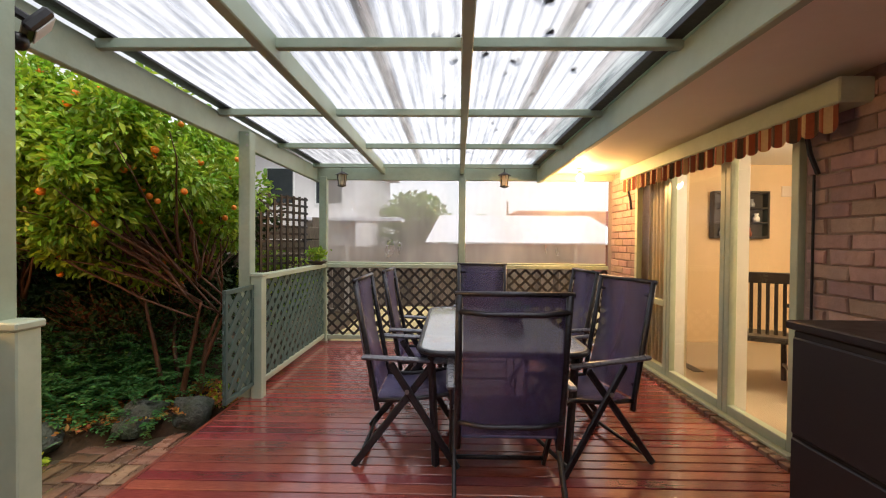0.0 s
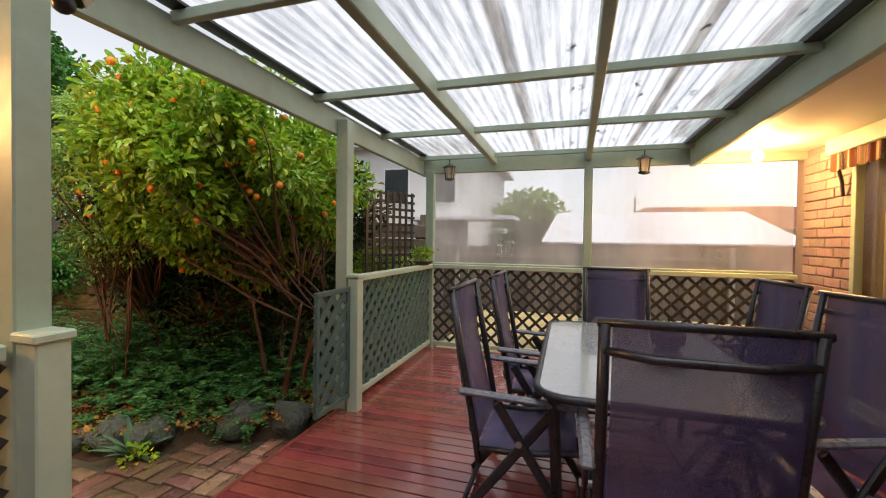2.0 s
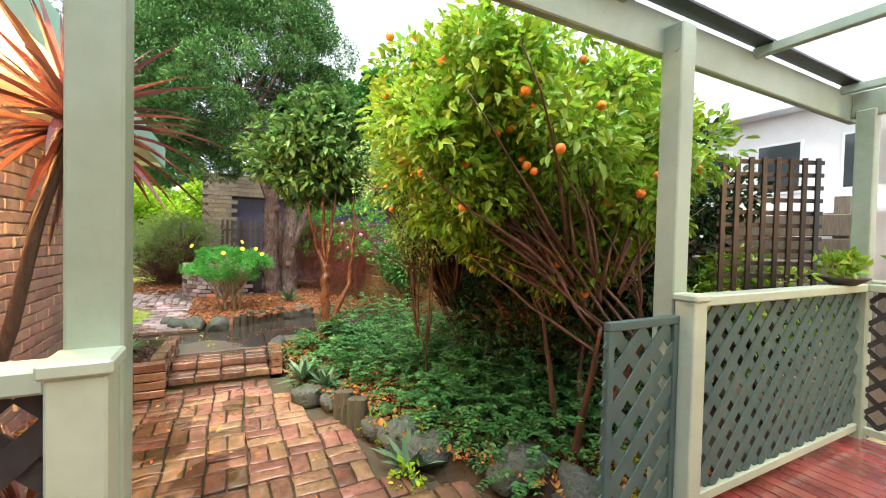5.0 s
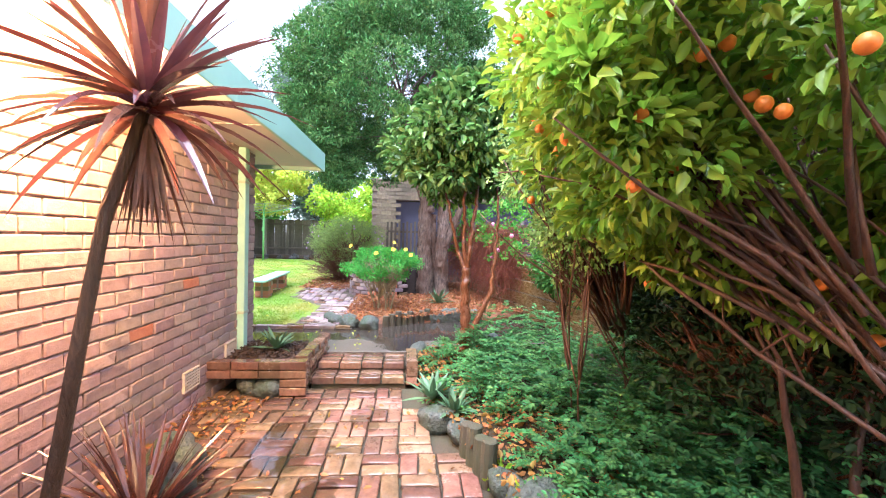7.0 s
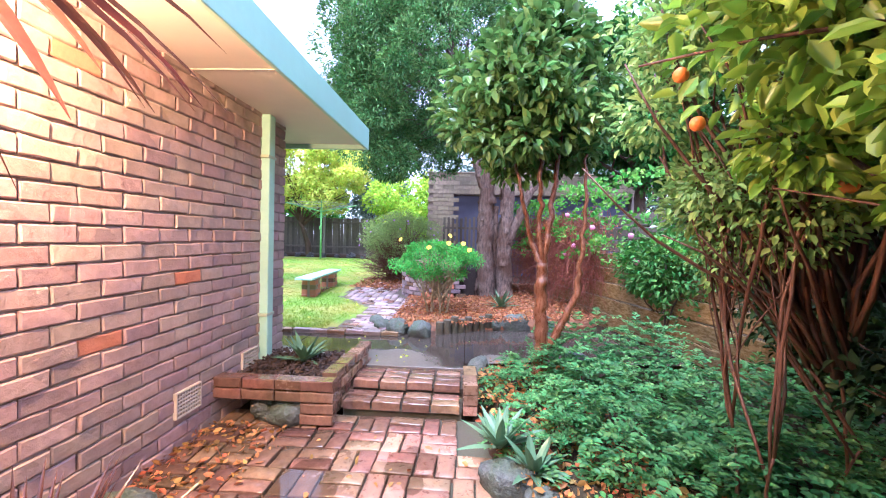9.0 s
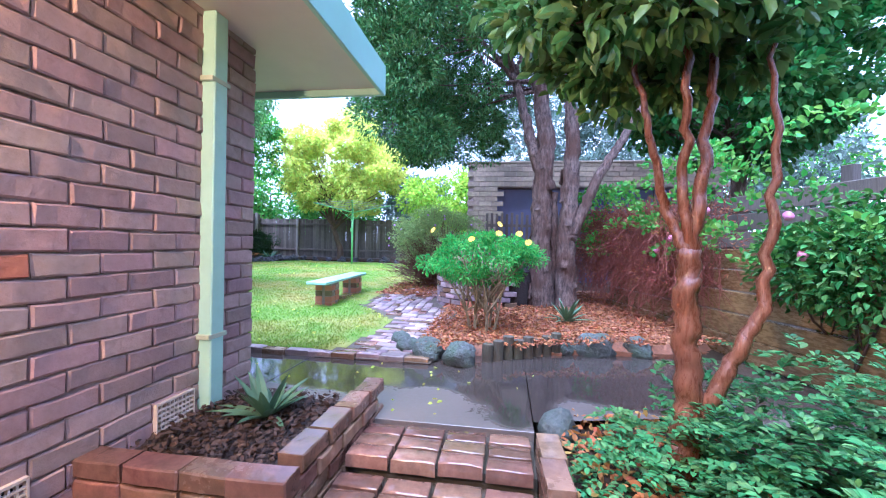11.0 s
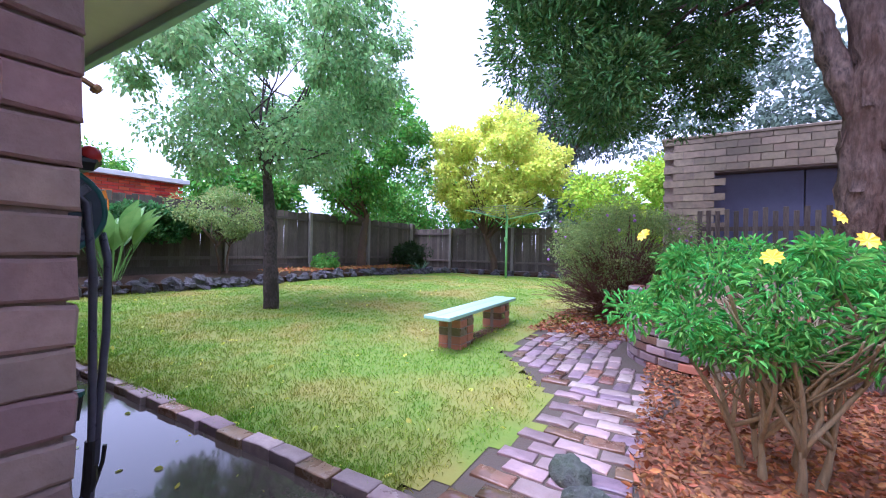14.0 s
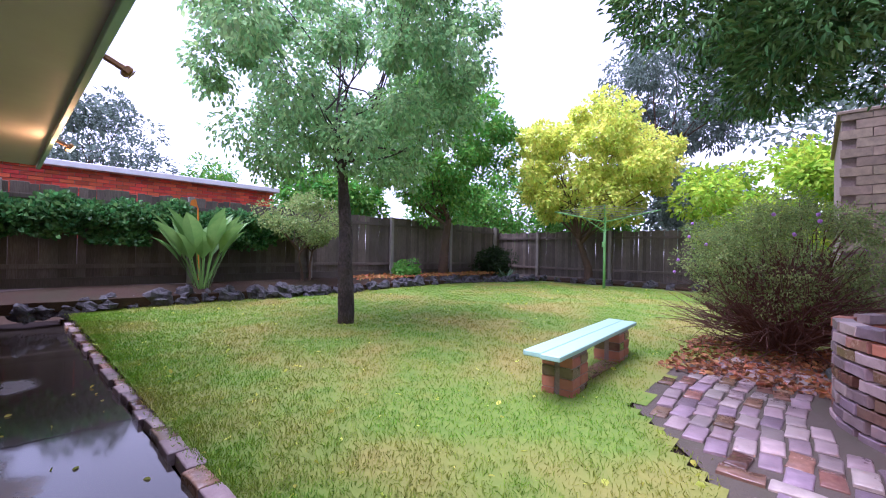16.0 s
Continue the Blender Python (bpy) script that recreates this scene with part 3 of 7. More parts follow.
# brick paving bed and the concrete path round the house corner
setting("pavement_bed", Geo().span((-5.15, 0.29, PAVE - 0.2), (DECK_W - 0.03, 3.6, PAVE - 0.035)), "paver_bed", "dark mossy sand bed under the brick paving", "pavement")
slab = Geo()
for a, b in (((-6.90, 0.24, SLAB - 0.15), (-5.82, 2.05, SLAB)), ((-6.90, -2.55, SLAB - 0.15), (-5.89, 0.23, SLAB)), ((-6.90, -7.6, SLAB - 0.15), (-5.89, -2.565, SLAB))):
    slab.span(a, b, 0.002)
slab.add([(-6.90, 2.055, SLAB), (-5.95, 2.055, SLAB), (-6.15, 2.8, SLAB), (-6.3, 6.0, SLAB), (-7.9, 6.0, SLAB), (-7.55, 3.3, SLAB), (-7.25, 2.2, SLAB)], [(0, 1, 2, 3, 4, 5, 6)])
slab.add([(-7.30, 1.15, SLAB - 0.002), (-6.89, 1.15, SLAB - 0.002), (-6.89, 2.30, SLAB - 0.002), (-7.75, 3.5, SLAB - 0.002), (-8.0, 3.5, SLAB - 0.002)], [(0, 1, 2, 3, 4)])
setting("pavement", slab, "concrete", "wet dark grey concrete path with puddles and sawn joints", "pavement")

# rain water standing in a hollow of the brick paving
def puddle(cx, cy, rx, ry, z, seed):
    g = Geo()
    n = 40
    ring = []
    for k in range(n):
        a = 2 * math.pi * k / n
        q = 1 + 0.45 * noise.noise(Vector((math.cos(a) * 1.6, math.sin(a) * 1.6, seed))) + 0.12 * noise.noise(Vector((math.cos(a) * 6, math.sin(a) * 6, seed)))
        ring.append((cx + rx * q * math.cos(a), cy + ry * q * math.sin(a), z))
    g.add(ring, [tuple(range(n))])
    ob = setting("puddle", g, "water", "shallow rain puddle standing on the brick paving", "puddle")
    ob.visible_shadow = False


puddle(-4.05, 1.22, 0.42, 0.20, PAVE + 0.0025, 1)
puddle(-4.45, 1.75, 0.22, 0.14, PAVE + 0.002, 2)
puddle(-3.35, 1.55, 0.25, 0.16, PAVE + 0.002, 3)

# house: two wings round the deck
setting("wall_side", Geo().span((-5.915, -7.0, -0.3), (-1.80, 0.297, 2.5)), "mortar", "dark mortar core of the side wing's brick wall", "wall")
g = Geo()
g.span((2.138, 4.72, -0.3), (2.40, 5.6, 2.5)).span((2.138, -2.6, -0.3), (2.40, 2.50, 2.5)).span((2.16, 2.50, HEAD), (2.40, 4.72, 2.5))
setting("wall_patio", g, "mortar", "dark mortar core of the brick wall beside the glass doors", "wall")
setting("wall_behind", Geo().span((-1.80, -2.7, -0.3), (2.40, -2.5, 2.6)), "render_wall", "plain wall closing the covered deck", "wall")
# dining room behind the glass
setting("room_floor", Geo().span((2.16, 0.2, -0.12), (6.2, 5.6, 0.03)), "carpet", "beige carpet of the dining room", "floor")
g = Geo()
g.span((6.2, 0.1, 0.03), (6.32, 5.7, 2.4)).span((2.40, 5.5, 0.03), (6.2, 5.62, 2.4)).span((2.40, 0.1, 0.03), (6.2, 0.22, 2.4))
setting("room_walls", g, "room_wall", "warm cream plaster walls of the dining room", "wall")
setting("room_ceiling", Geo().span((2.40, 0.1, 2.4), (6.32, 5.7, 2.46)), "white", "white plaster dining room ceiling", "ceiling")

# soffits, fascias and roofs
setting("ceiling_eave", Geo().span((1.19, -2.5, 2.24), (2.16, 5.75, 2.27)), "soffit", "cream painted eave soffit above the glass doors", "ceiling")
g = Geo()
g.span((-6.60, -7.0, 2.12), (-1.80, 0.90, 2.15)).span((-6.60, -0.42, 2.116), (-6.0, -0.41, 2.122)).span((-4.6, 0.29, 2.116), (-4.59, 0.9, 2.122))
setting("ceiling_side_eave", g, "soffit", "pale eave soffit sheets with a joint strip", "ceiling")
g = Geo()
g.span((-6.64, 0.90, 2.07), (-1.80, 0.93, 2.30), 0.004).span((-6.64, -7.0, 2.07), (-6.60, 0.90, 2.30), 0.004)
setting("trim_fascia", g, "mint", "pale mint green painted fascia board", "fascia")
g = Geo()
g.add([(-6.59, 0.89, 2.22), (-1.8, 0.89, 2.22), (-1.8, -7.0, 3.1), (-6.59, -7.0, 3.1), (-6.59, 0.89, 2.28), (-1.8, 0.89, 2.28), (-1.8, -7.0, 3.2), (-6.59, -7.0, 3.2)],
      [(0, 3, 2, 1), (4, 5, 6, 7), (0, 1, 5, 4), (1, 2, 6, 5), (2, 3, 7, 6), (3, 0, 4, 7)])
setting("roof_side", g, "roof_tile", "low tiled roof of the side wing", "roof")
g = Geo().span((1.10, -2.7, 2.60), (6.6, 6.1, 2.68))
setting("roof_house", g, "roof_tile", "tiled roof over the dining room", "roof")

# deck boards, each on its own
deck = thing("deck", "wet reddish brown stained timber deck boards", "deck", kind="structure")
pitch = 0.0925
row = Geo().box((0, 0, 0), (DECK_E - DECK_W, pitch - 0.011, 0.022), None, 0.003).mesh("deck_board", "deck")
y = -2.45
while y < DECK_N - 0.02:
    b = part("deck_board", row, "deck", deck)
    b.location = ((DECK_E + DECK_W) / 2, y, -0.011 + random.uniform(-0.0008, 0.0008))
    y += pitch
# one black block stands in for the shade seen between the boards
part("joists", Geo().span((DECK_W + 0.03, -2.5, -0.2), (DECK_E, DECK_N, -0.03)), "black", deck, "black block standing for the shade under the boards")
part("edge_board", Geo().span((DECK_W - 0.025, -2.5, -0.20), (DECK_W, DECK_N, 0.004), 0.003), "deck_edge", deck, "bright red-brown edge board")

# pergola: posts, beams, rafters, battens
perg = thing("pergola", "sage green painted timber pergola over the deck", "pergola", kind="structure")
for nm, a, b in (
    ("corner_post", (-1.76, 5.40, -0.2), (-1.66, 5.50, 2.20)),
    ("middle_post", (0.10, 5.41, 0), (0.19, 5.50, 2.18)),
    ("gate_post", (-1.80, 3.415, -0.2), (-1.70, 3.515, 2.26)),
    ("near_post", (-1.695, 1.38, -0.2), (-1.60, 1.475, 2.26)),
    ("side_beam", (-1.835, -2.5, 2.14), (-1.79, 5.52, 2.33)),
    ("far_beam", (-1.79, 5.42, 2.16), (2.16, 5.47, 2.33)),
    ("house_beam", (1.13, -2.5, 2.13), (1.18, 5.42, 2.33)),
    ("rafter", (-0.94, -2.5, 2.24), (-0.88, 5.44, 2.36)),
):
    part(nm, Geo().span(a, b, 0.006), "sage", perg)
part("rafter", Geo().bar((-0.02, -2.5, 2.30), (0.14, 5.44, 2.30), 0.055, 0.12, 0.005), "sage", perg)
for k in range(7):
    y = 5.27 - 1.075 * k
    part("batten", Geo().span((-1.80, y - 0.022, 2.294), (1.13, y + 0.022, 2.345), 0.004), "sage", perg)
for k in range(2):
    part("bolt", Geo().lathe((0, 0, 0), [(0.012, 0), (0.012, 0.008), (0.0, 0.008)], 8), "metal", perg).matrix_basis = pose(-1.725, 3.42, 2.14 + 0.09 * k, 90)

# corrugated clear roof sheets
rf = bpy.data.materials.new("clear_roofing")
rf.use_nodes = True
nt = rf.node_tree
nt.nodes.remove(nt.nodes["Principled BSDF"])
tp, tl = nt.nodes.new("ShaderNodeBsdfTransparent"), nt.nodes.new("ShaderNodeBsdfTranslucent")
tl.inputs[0].default_value = (0.95, 0.96, 0.99, 1)
tp.inputs[0].default_value = (0.95, 0.96, 0.98, 1)
mx = nt.nodes.new("ShaderNodeMixShader")
pos = nt.nodes.new("ShaderNodeNewGeometry").outputs["Position"]
streak = noise_out(nt, pos, 6.0, 4, 0.6, (3.0, 0.25, 1))
nt.links.new(step(nt, streak, 0.35, 0.7, 0.25, 0.6), mx.inputs[0])
dirt = ramp_mix(nt, step(nt, noise_out(nt, pos, 9.0, 4, 0.65, (2.0, 0.18, 1)), 0.52, 0.72), (0.80, 0.81, 0.84), (0.42, 0.44, 0.48))
nt.links.new(dirt, tl.inputs[0])
# grey lines and sine stripes put the corrugations' shading into the tint
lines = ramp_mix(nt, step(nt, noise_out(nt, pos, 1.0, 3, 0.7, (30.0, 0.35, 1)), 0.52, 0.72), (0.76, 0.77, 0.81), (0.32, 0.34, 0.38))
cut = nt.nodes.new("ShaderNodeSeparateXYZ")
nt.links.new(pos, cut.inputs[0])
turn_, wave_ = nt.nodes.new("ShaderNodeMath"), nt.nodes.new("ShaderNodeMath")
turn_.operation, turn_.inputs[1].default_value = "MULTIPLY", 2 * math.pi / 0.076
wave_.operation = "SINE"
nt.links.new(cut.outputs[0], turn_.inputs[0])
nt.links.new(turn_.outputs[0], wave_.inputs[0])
rib_shade = ramp_mix(nt, step(nt, wave_.outputs[0], 0.1, 0.9), lines, (0.26, 0.28, 0.32))
nt.links.new(rib_shade, tp.inputs[0])
nt.links.new(tp.outputs[0], mx.inputs[1])
nt.links.new(tl.outputs[0], mx.inputs[2])
nt.links.new(mx.outputs[0], nt.nodes["Material Output"].inputs["Surface"])
M["clear_roof"] = rf
g = Geo()
x = -1.79
cols = []
while x < 1.20:
    cols.append((x, 2.372 + 0.009 * math.cos((x + 1.79) * 2 * math.pi / 0.076)))
    x += 0.019
for y in (-2.55, 5.62):
    for x, z in cols:
        g.v.append((x, y, z))
n = len(cols)
for i in range(n - 1):
    g.f.append((i, i + 1, n + i + 1, n + i))
sheet = setting("roof_sheet", g, "clear_roof", "clear corrugated plastic roofing with dirt streaks, tinted rib shading and leaves", "roof", True)
lap = Geo()
for x in (-0.45, 0.52):
    lap.span((x, -2.5, 2.385), (x + 0.075, 5.6, 2.389))
setting("roof_lap", lap, "roof_metal", "doubled overlap strip of the roof sheets", "roof").visible_shadow = False
setting("trim_roof_edge", Geo().span((-1.79, -2.5, 2.348), (-1.70, 5.42, 2.36)).span((1.04, -2.5, 2.335), (1.125, 5.42, 2.365)), "black", "dark flashing along the roof sheets", "flashing")
setting("wall_blocking", Geo().span((1.12, -2.5, 2.33), (1.19, 5.5, 2.60)), "mint", "fascia of the house behind the pergola beam", "fascia")

# ---- rails and lattice ----
def lattice_panel(name, a, b, z0, z1, material, label, rail="sage", cap=True, pitch_=0.105, width=0.032, frame_mat=None):
    """A lattice screen from a to b (plan points) between two heights, with rails and crossed slats."""
    a, b = Vector((*a, 0)), Vector((*b, 0))
    run = (b - a).length
    base = thing(name, label, "lattice screen", kind="structure")
    ang = math.atan2((b - a).y, (b - a).x)
    base.matrix_basis = Matrix.Translation((a.x, a.y, 0)) @ Matrix.Rotation(ang, 4, "Z")
    h = z1 - z0
    if cap:
        part("top_rail", Geo().span((0, -0.045, z1), (run, 0.045, z1 + 0.05), 0.006), rail, base)
        part("bottom_rail", Geo().span((0, -0.02, z0 - 0.05), (run, 0.02, z0), 0.004), rail, base)
    elif frame_mat:
        for nm, lo, hi in (("stile", (0, -0.014, z0), (0.035, 0.014, z1)), ("stile", (run - 0.035, -0.014, z0), (run, 0.014, z1)),
                           ("top_bar", (0, -0.015, z1), (run, 0.015, z1 + 0.035)), ("bottom_bar", (0, -0.015, z0 - 0.035), (run, 0.015, z0))):
            part(nm, Geo().span(lo, hi, 0.003), frame_mat, base)
    stepx = pitch_ * math.sqrt(2)
    for lean, off in ((1, -0.004), (-1, 0.004)):
        k = -h if lean > 0 else 0.0
        k += stepx * 0.5
        while k < (run if lean > 0 else run + h):
            x0, x1 = (k, k + h) if lean > 0 else (k, k - h)
            za, zb = z0, z1
            if lean > 0:
                if x0 < 0: za, x0 = z0 - x0, 0
                if x1 > run: zb, x1 = z1 - (x1 - run), run
            else:
                if x0 > run: za, x0 = z0 + (x0 - run), run
                if x1 < 0: zb, x1 = z1 + x1, 0
            if zb - za > 0.03:
                part("slat", Geo().bar((x0, off, za), (x1, off, zb), width, 0.007, 0, (0, 1, 0)), material, base)
            k += stepx
    return base


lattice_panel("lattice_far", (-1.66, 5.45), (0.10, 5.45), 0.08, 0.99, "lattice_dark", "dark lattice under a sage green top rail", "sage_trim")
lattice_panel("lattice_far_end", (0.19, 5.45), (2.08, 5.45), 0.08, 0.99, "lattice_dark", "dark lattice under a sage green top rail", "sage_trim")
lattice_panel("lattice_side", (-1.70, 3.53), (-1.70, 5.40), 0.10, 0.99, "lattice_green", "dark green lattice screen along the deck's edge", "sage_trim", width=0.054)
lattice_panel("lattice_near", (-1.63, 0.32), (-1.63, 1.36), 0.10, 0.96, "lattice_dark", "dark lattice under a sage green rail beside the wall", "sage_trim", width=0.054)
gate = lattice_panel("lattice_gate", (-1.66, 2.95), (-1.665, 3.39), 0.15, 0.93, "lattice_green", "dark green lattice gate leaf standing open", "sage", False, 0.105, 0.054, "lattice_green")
for nm, x, y, z1 in (("short_post", -1.635, 3.44, 1.03), ("short_post", -1.55, 1.425, 1.01)):
    p = thing(nm, "short sage green post with a flat cap", "post", (x, y, 0), kind="structure")
    part("shaft", Geo().span((-0.045, -0.045, -0.02), (0.045, 0.045, z1), 0.005), "sage_trim", p)
    part("cap", Geo().span((-0.055, -0.055, z1), (0.055, 0.055, z1 + 0.03), 0.006), "sage_trim", p)

# clear roll-down blinds above the far lattice
for x0, x1 in ((-1.655, 0.095), (0.195, 2.06)):
    bl = thing("clear_blind", "hazy clear plastic weather blind above the lattice", "blind", (0, 0, 0), group="clear blinds")
    pn = part("sheet", Geo().add([(x0, 5.464, 1.045), (x1, 5.464, 1.045), (x1, 5.464, 2.16), (x0, 5.464, 2.16)], [(0, 1, 2, 3)]), "pvc", bl)
    pn.visible_shadow = False
    part("bottom_pipe", Geo().tube([(x0, 5.464, 1.055), (x1, 5.464, 1.055)], 0.012, 8), "sage_trim", bl)


# ---- things on the deck ----
def dining_table(x, y):
    t = thing("dining_table", "dark metal outdoor dining table with a rippled glass top", "table", (x, y, 0))
    L, W, H = 1.62, 0.98, 0.72
    ring = []
    for cx, cy, a0 in ((W / 2 - 0.14, L / 2 - 0.14, 0), (-W / 2 + 0.14, L / 2 - 0.14, 90), (-W / 2 + 0.14, -L / 2 + 0.14, 180), (W / 2 - 0.14, -L / 2 + 0.14, 270)):
        for k in range(7):
            a = radians(a0 + 15 * k)
            ring.append((cx + 0.14 * math.cos(a), cy + 0.14 * math.sin(a)))
    n = len(ring)
    g = Geo()
    g.add([(px, py, H) for px, py in ring] + [(px, py, H - 0.006) for px, py in ring],
          [tuple(range(n)), tuple(range(2 * n - 1, n - 1, -1))] + [(i, i + n, (i + 1) % n + n, (i + 1) % n) for i in range(n)])
    part("glass_top", g, "table_glass", t, "rippled translucent grey glass")
    part("rim", Geo().tube([(px, py, H - 0.012) for px, py in ring + ring[:2]], 0.018, 8, False), "tube", t, smooth=True)
    for sx in (-1, 1):
        for sy in (-1, 1):
            part("leg", Geo().bar((sx * (W / 2 - 0.07), sy * (L / 2 - 0.1), H - 0.02), (sx * (W / 2 - 0.10), sy * (L / 2 - 0.14), 0.0), 0.04, 0.04, 0.008), "tube", t)
        part("apron", Geo().bar((sx * (W / 2 - 0.08), -L / 2 + 0.1, H - 0.04), (sx * (W / 2 - 0.08), L / 2 - 0.1, H - 0.04), 0.025, 0.035, 0.004), "tube", t)
    return t


def patio_chair():
    """A folding high-backed sling chair that faces +y."""
    c = thing("patio_chair", "folding high-backed patio chair with charcoal sling fabric", "chair", group="chairs round the table")
    w = 0.25
    seat_f, seat_b, top = (0.24, 0.43), (-0.19, 0.39), (-0.32, 1.10)

    def at(s, yz):
        return (s, yz[0], yz[1])
    sag = Geo()
    for k in range(9):
        q = k / 8
        yy, zz = seat_f[0] + (seat_b[0] - seat_f[0]) * q, seat_f[1] + (seat_b[1] - seat_f[1]) * q - 0.02 * math.sin(math.pi * q)
        sag.v += [(-w + 0.02, yy, zz), (w - 0.02, yy, zz), (-w + 0.02, yy, zz - 0.006), (w - 0.02, yy, zz - 0.006)]
    for k in range(8):
        a = 4 * k
        sag.f += [(a, a + 1, a + 5, a + 4), (a + 2, a + 6, a + 7, a + 3), (a, a + 4, a + 6, a + 2), (a + 1, a + 3, a + 7, a + 5)]
    part("seat", sag, "sling", c, "charcoal woven sling seat", True)
    bk = Geo()
    for k in range(11):
        q = k / 10
        yy, zz = seat_b[0] + (top[0] - seat_b[0]) * q - 0.025 * math.sin(math.pi * q), 0.40 + (top[1] - 0.40) * q
        bk.v += [(-w + 0.02, yy, zz), (w - 0.02, yy, zz), (-w + 0.02, yy - 0.007, zz), (w - 0.02, yy - 0.007, zz)]
    for k in range(10):
        a = 4 * k
        bk.f += [(a, a + 1, a + 5, a + 4), (a + 2, a + 6, a + 7, a + 3), (a, a + 4, a + 6, a + 2), (a + 1, a + 3, a + 7, a + 5)]
    part("backrest", bk, "sling", c, "charcoal woven sling back", True)
    for s in (-1, 1):
        part("back_tube", Geo().tube([(s * w, -0.18, 0.33), (s * w, -0.20, 0.45), (s * w, -0.255, 0.75), (s * w, top[0], top[1])], 0.017, 8), "tube", c, smooth=True)
        part("seat_tube", Geo().tube([(s * w, seat_b[0], 0.39), (s * w, 0.0, 0.395), at(s * w, seat_f), (s * w, 0.27, 0.41)], 0.014, 8), "tube", c, smooth=True)
        part("leg", Geo().bar((s * (w + 0.03), -0.10, 0.62), (s * (w + 0.03), 0.30, 0.0), 0.022, 0.042, 0.007, (0, 1, 0.6)), "tube", c)
        part("leg", Geo().bar((s * (w + 0.015), 0.14, 0.60), (s * (w + 0.015), -0.32, 0.0), 0.022, 0.042, 0.007, (0, -1, 0.6)), "tube", c)
        part("armrest", Geo().bar((s * (w + 0.035), -0.27, 0.655), (s * (w + 0.035), 0.27, 0.635), 0.045, 0.026, 0.010), "arm", c, "moulded grey armrest")
        part("pivot", Geo().tube([(s * (w + 0.005), 0.0, 0.455), (s * (w + 0.05), 0.0, 0.455)], 0.014, 8), "metal", c)
    for nm, a, b in (("top_rail", top, 0.0), ("front_rail", (0.265, 0.05), 0), ("rear_rail", (-0.28, 0.05), 0), ("lumbar_rail", (-0.215, 0.47), 0), ("upper_rail", (-0.312, 1.02), 0)):
        if nm == "lumbar_rail" or nm == "upper_rail":
            pts = [(-w, a[0], a[1]), (-w * 0.5, a[0] - 0.03, a[1] - 0.01), (w * 0.5, a[0] - 0.03, a[1] - 0.01), (w, a[0], a[1])]
        else:
            pts = [(-w - 0.02, a[0], a[1]), (w + 0.02, a[0], a[1])]
        part(nm, Geo().tube(pts, 0.013, 8), "tube", c, smooth=True)
    return c


TX, TY = 0.31, 3.08
dining_table(TX, TY)
chair = patio_chair()
chair.matrix_basis = pose(0.29, 2.16, 0, 0, 0, 0)
for x, y, r in ((0.34, 4.12, 180), (-0.25, 2.66, -90), (-0.20, 3.42, -91), (0.86, 2.65, 106), (0.83, 3.48, 94)):
    copy_thing(chair, pose(x, y, 0, 0, 0, r))

cab = thing("outdoor_cabinet", "dark brown outdoor cabinet with drawers beside the brick wall", "cabinet", (1.5, 0.55, 0))
part("body", Geo().span((0.02, 0.0, 0.0), (0.60, 1.28, 0.96), 0.008), "bbq", cab)
part("top", Geo().span((0.0, -0.01, 0.962), (0.61, 1.30, 1.0), 0.006), "bbq", cab)
for z0, z1 in ((0.03, 0.49), (0.51, 0.93)):
    part("drawer", Geo().span((0.0, 0.02, z0), (0.018, 1.26, z1), 0.005), "bbq", cab, "dark flat drawer front")

pot = thing("potted_plant", "small green succulent in a dark bowl on the table", "potted plant", (0.50, 3.25, 0.72))
part("bowl", Geo().lathe((0, 0, 0), [(0.0, 0.0), (0.05, 0.0), (0.085, 0.03), (0.095, 0.07), (0.085, 0.10), (0.075, 0.10), (0.07, 0.085), (0.0, 0.085)], 18), "terracotta", pot, smooth=True)
rg = np.random.default_rng(3)
pp = np.stack([rg.normal(0, 0.03, 90), rg.normal(0, 0.03, 90), np.full(90, 0.088)], 1)
dd = np.stack([rg.normal(0, 0.5, 90), rg.normal(0, 0.5, 90), np.full(90, 0.9)], 1)
part("foliage", leaf_mesh("foliage", "leaf_green", pp, dd, 0.05 + 0.03 * rg.random(90), 0.5, 0.0, rg, jitter=0.3), "leaf_green", pot)
pot = thing("rail_planter", "small flowering plant in a shallow dark bowl on the rail", "potted plant", (-1.69, 5.12, 1.04))
part("bowl", Geo().lathe((0, 0, 0), [(0.0, 0.0), (0.06, 0.0), (0.12, 0.04), (0.13, 0.05), (0.12, 0.05), (0.0, 0.04)], 16), "terracotta", pot, smooth=True)
pp = np.stack([rg.normal(0, 0.05, 120), rg.normal(0, 0.05, 120), 0.05 + 0.14 * rg.random(120)], 1)
part("foliage", leaf_mesh("foliage", "leaf_citrus", pp, rg.normal(0, 0.6, (120, 3)) + np.array([0, 0, 0.6]), 0.045 + 0.03 * rg.random(120), 0.55, 0.1, rg), "leaf_citrus", pot)


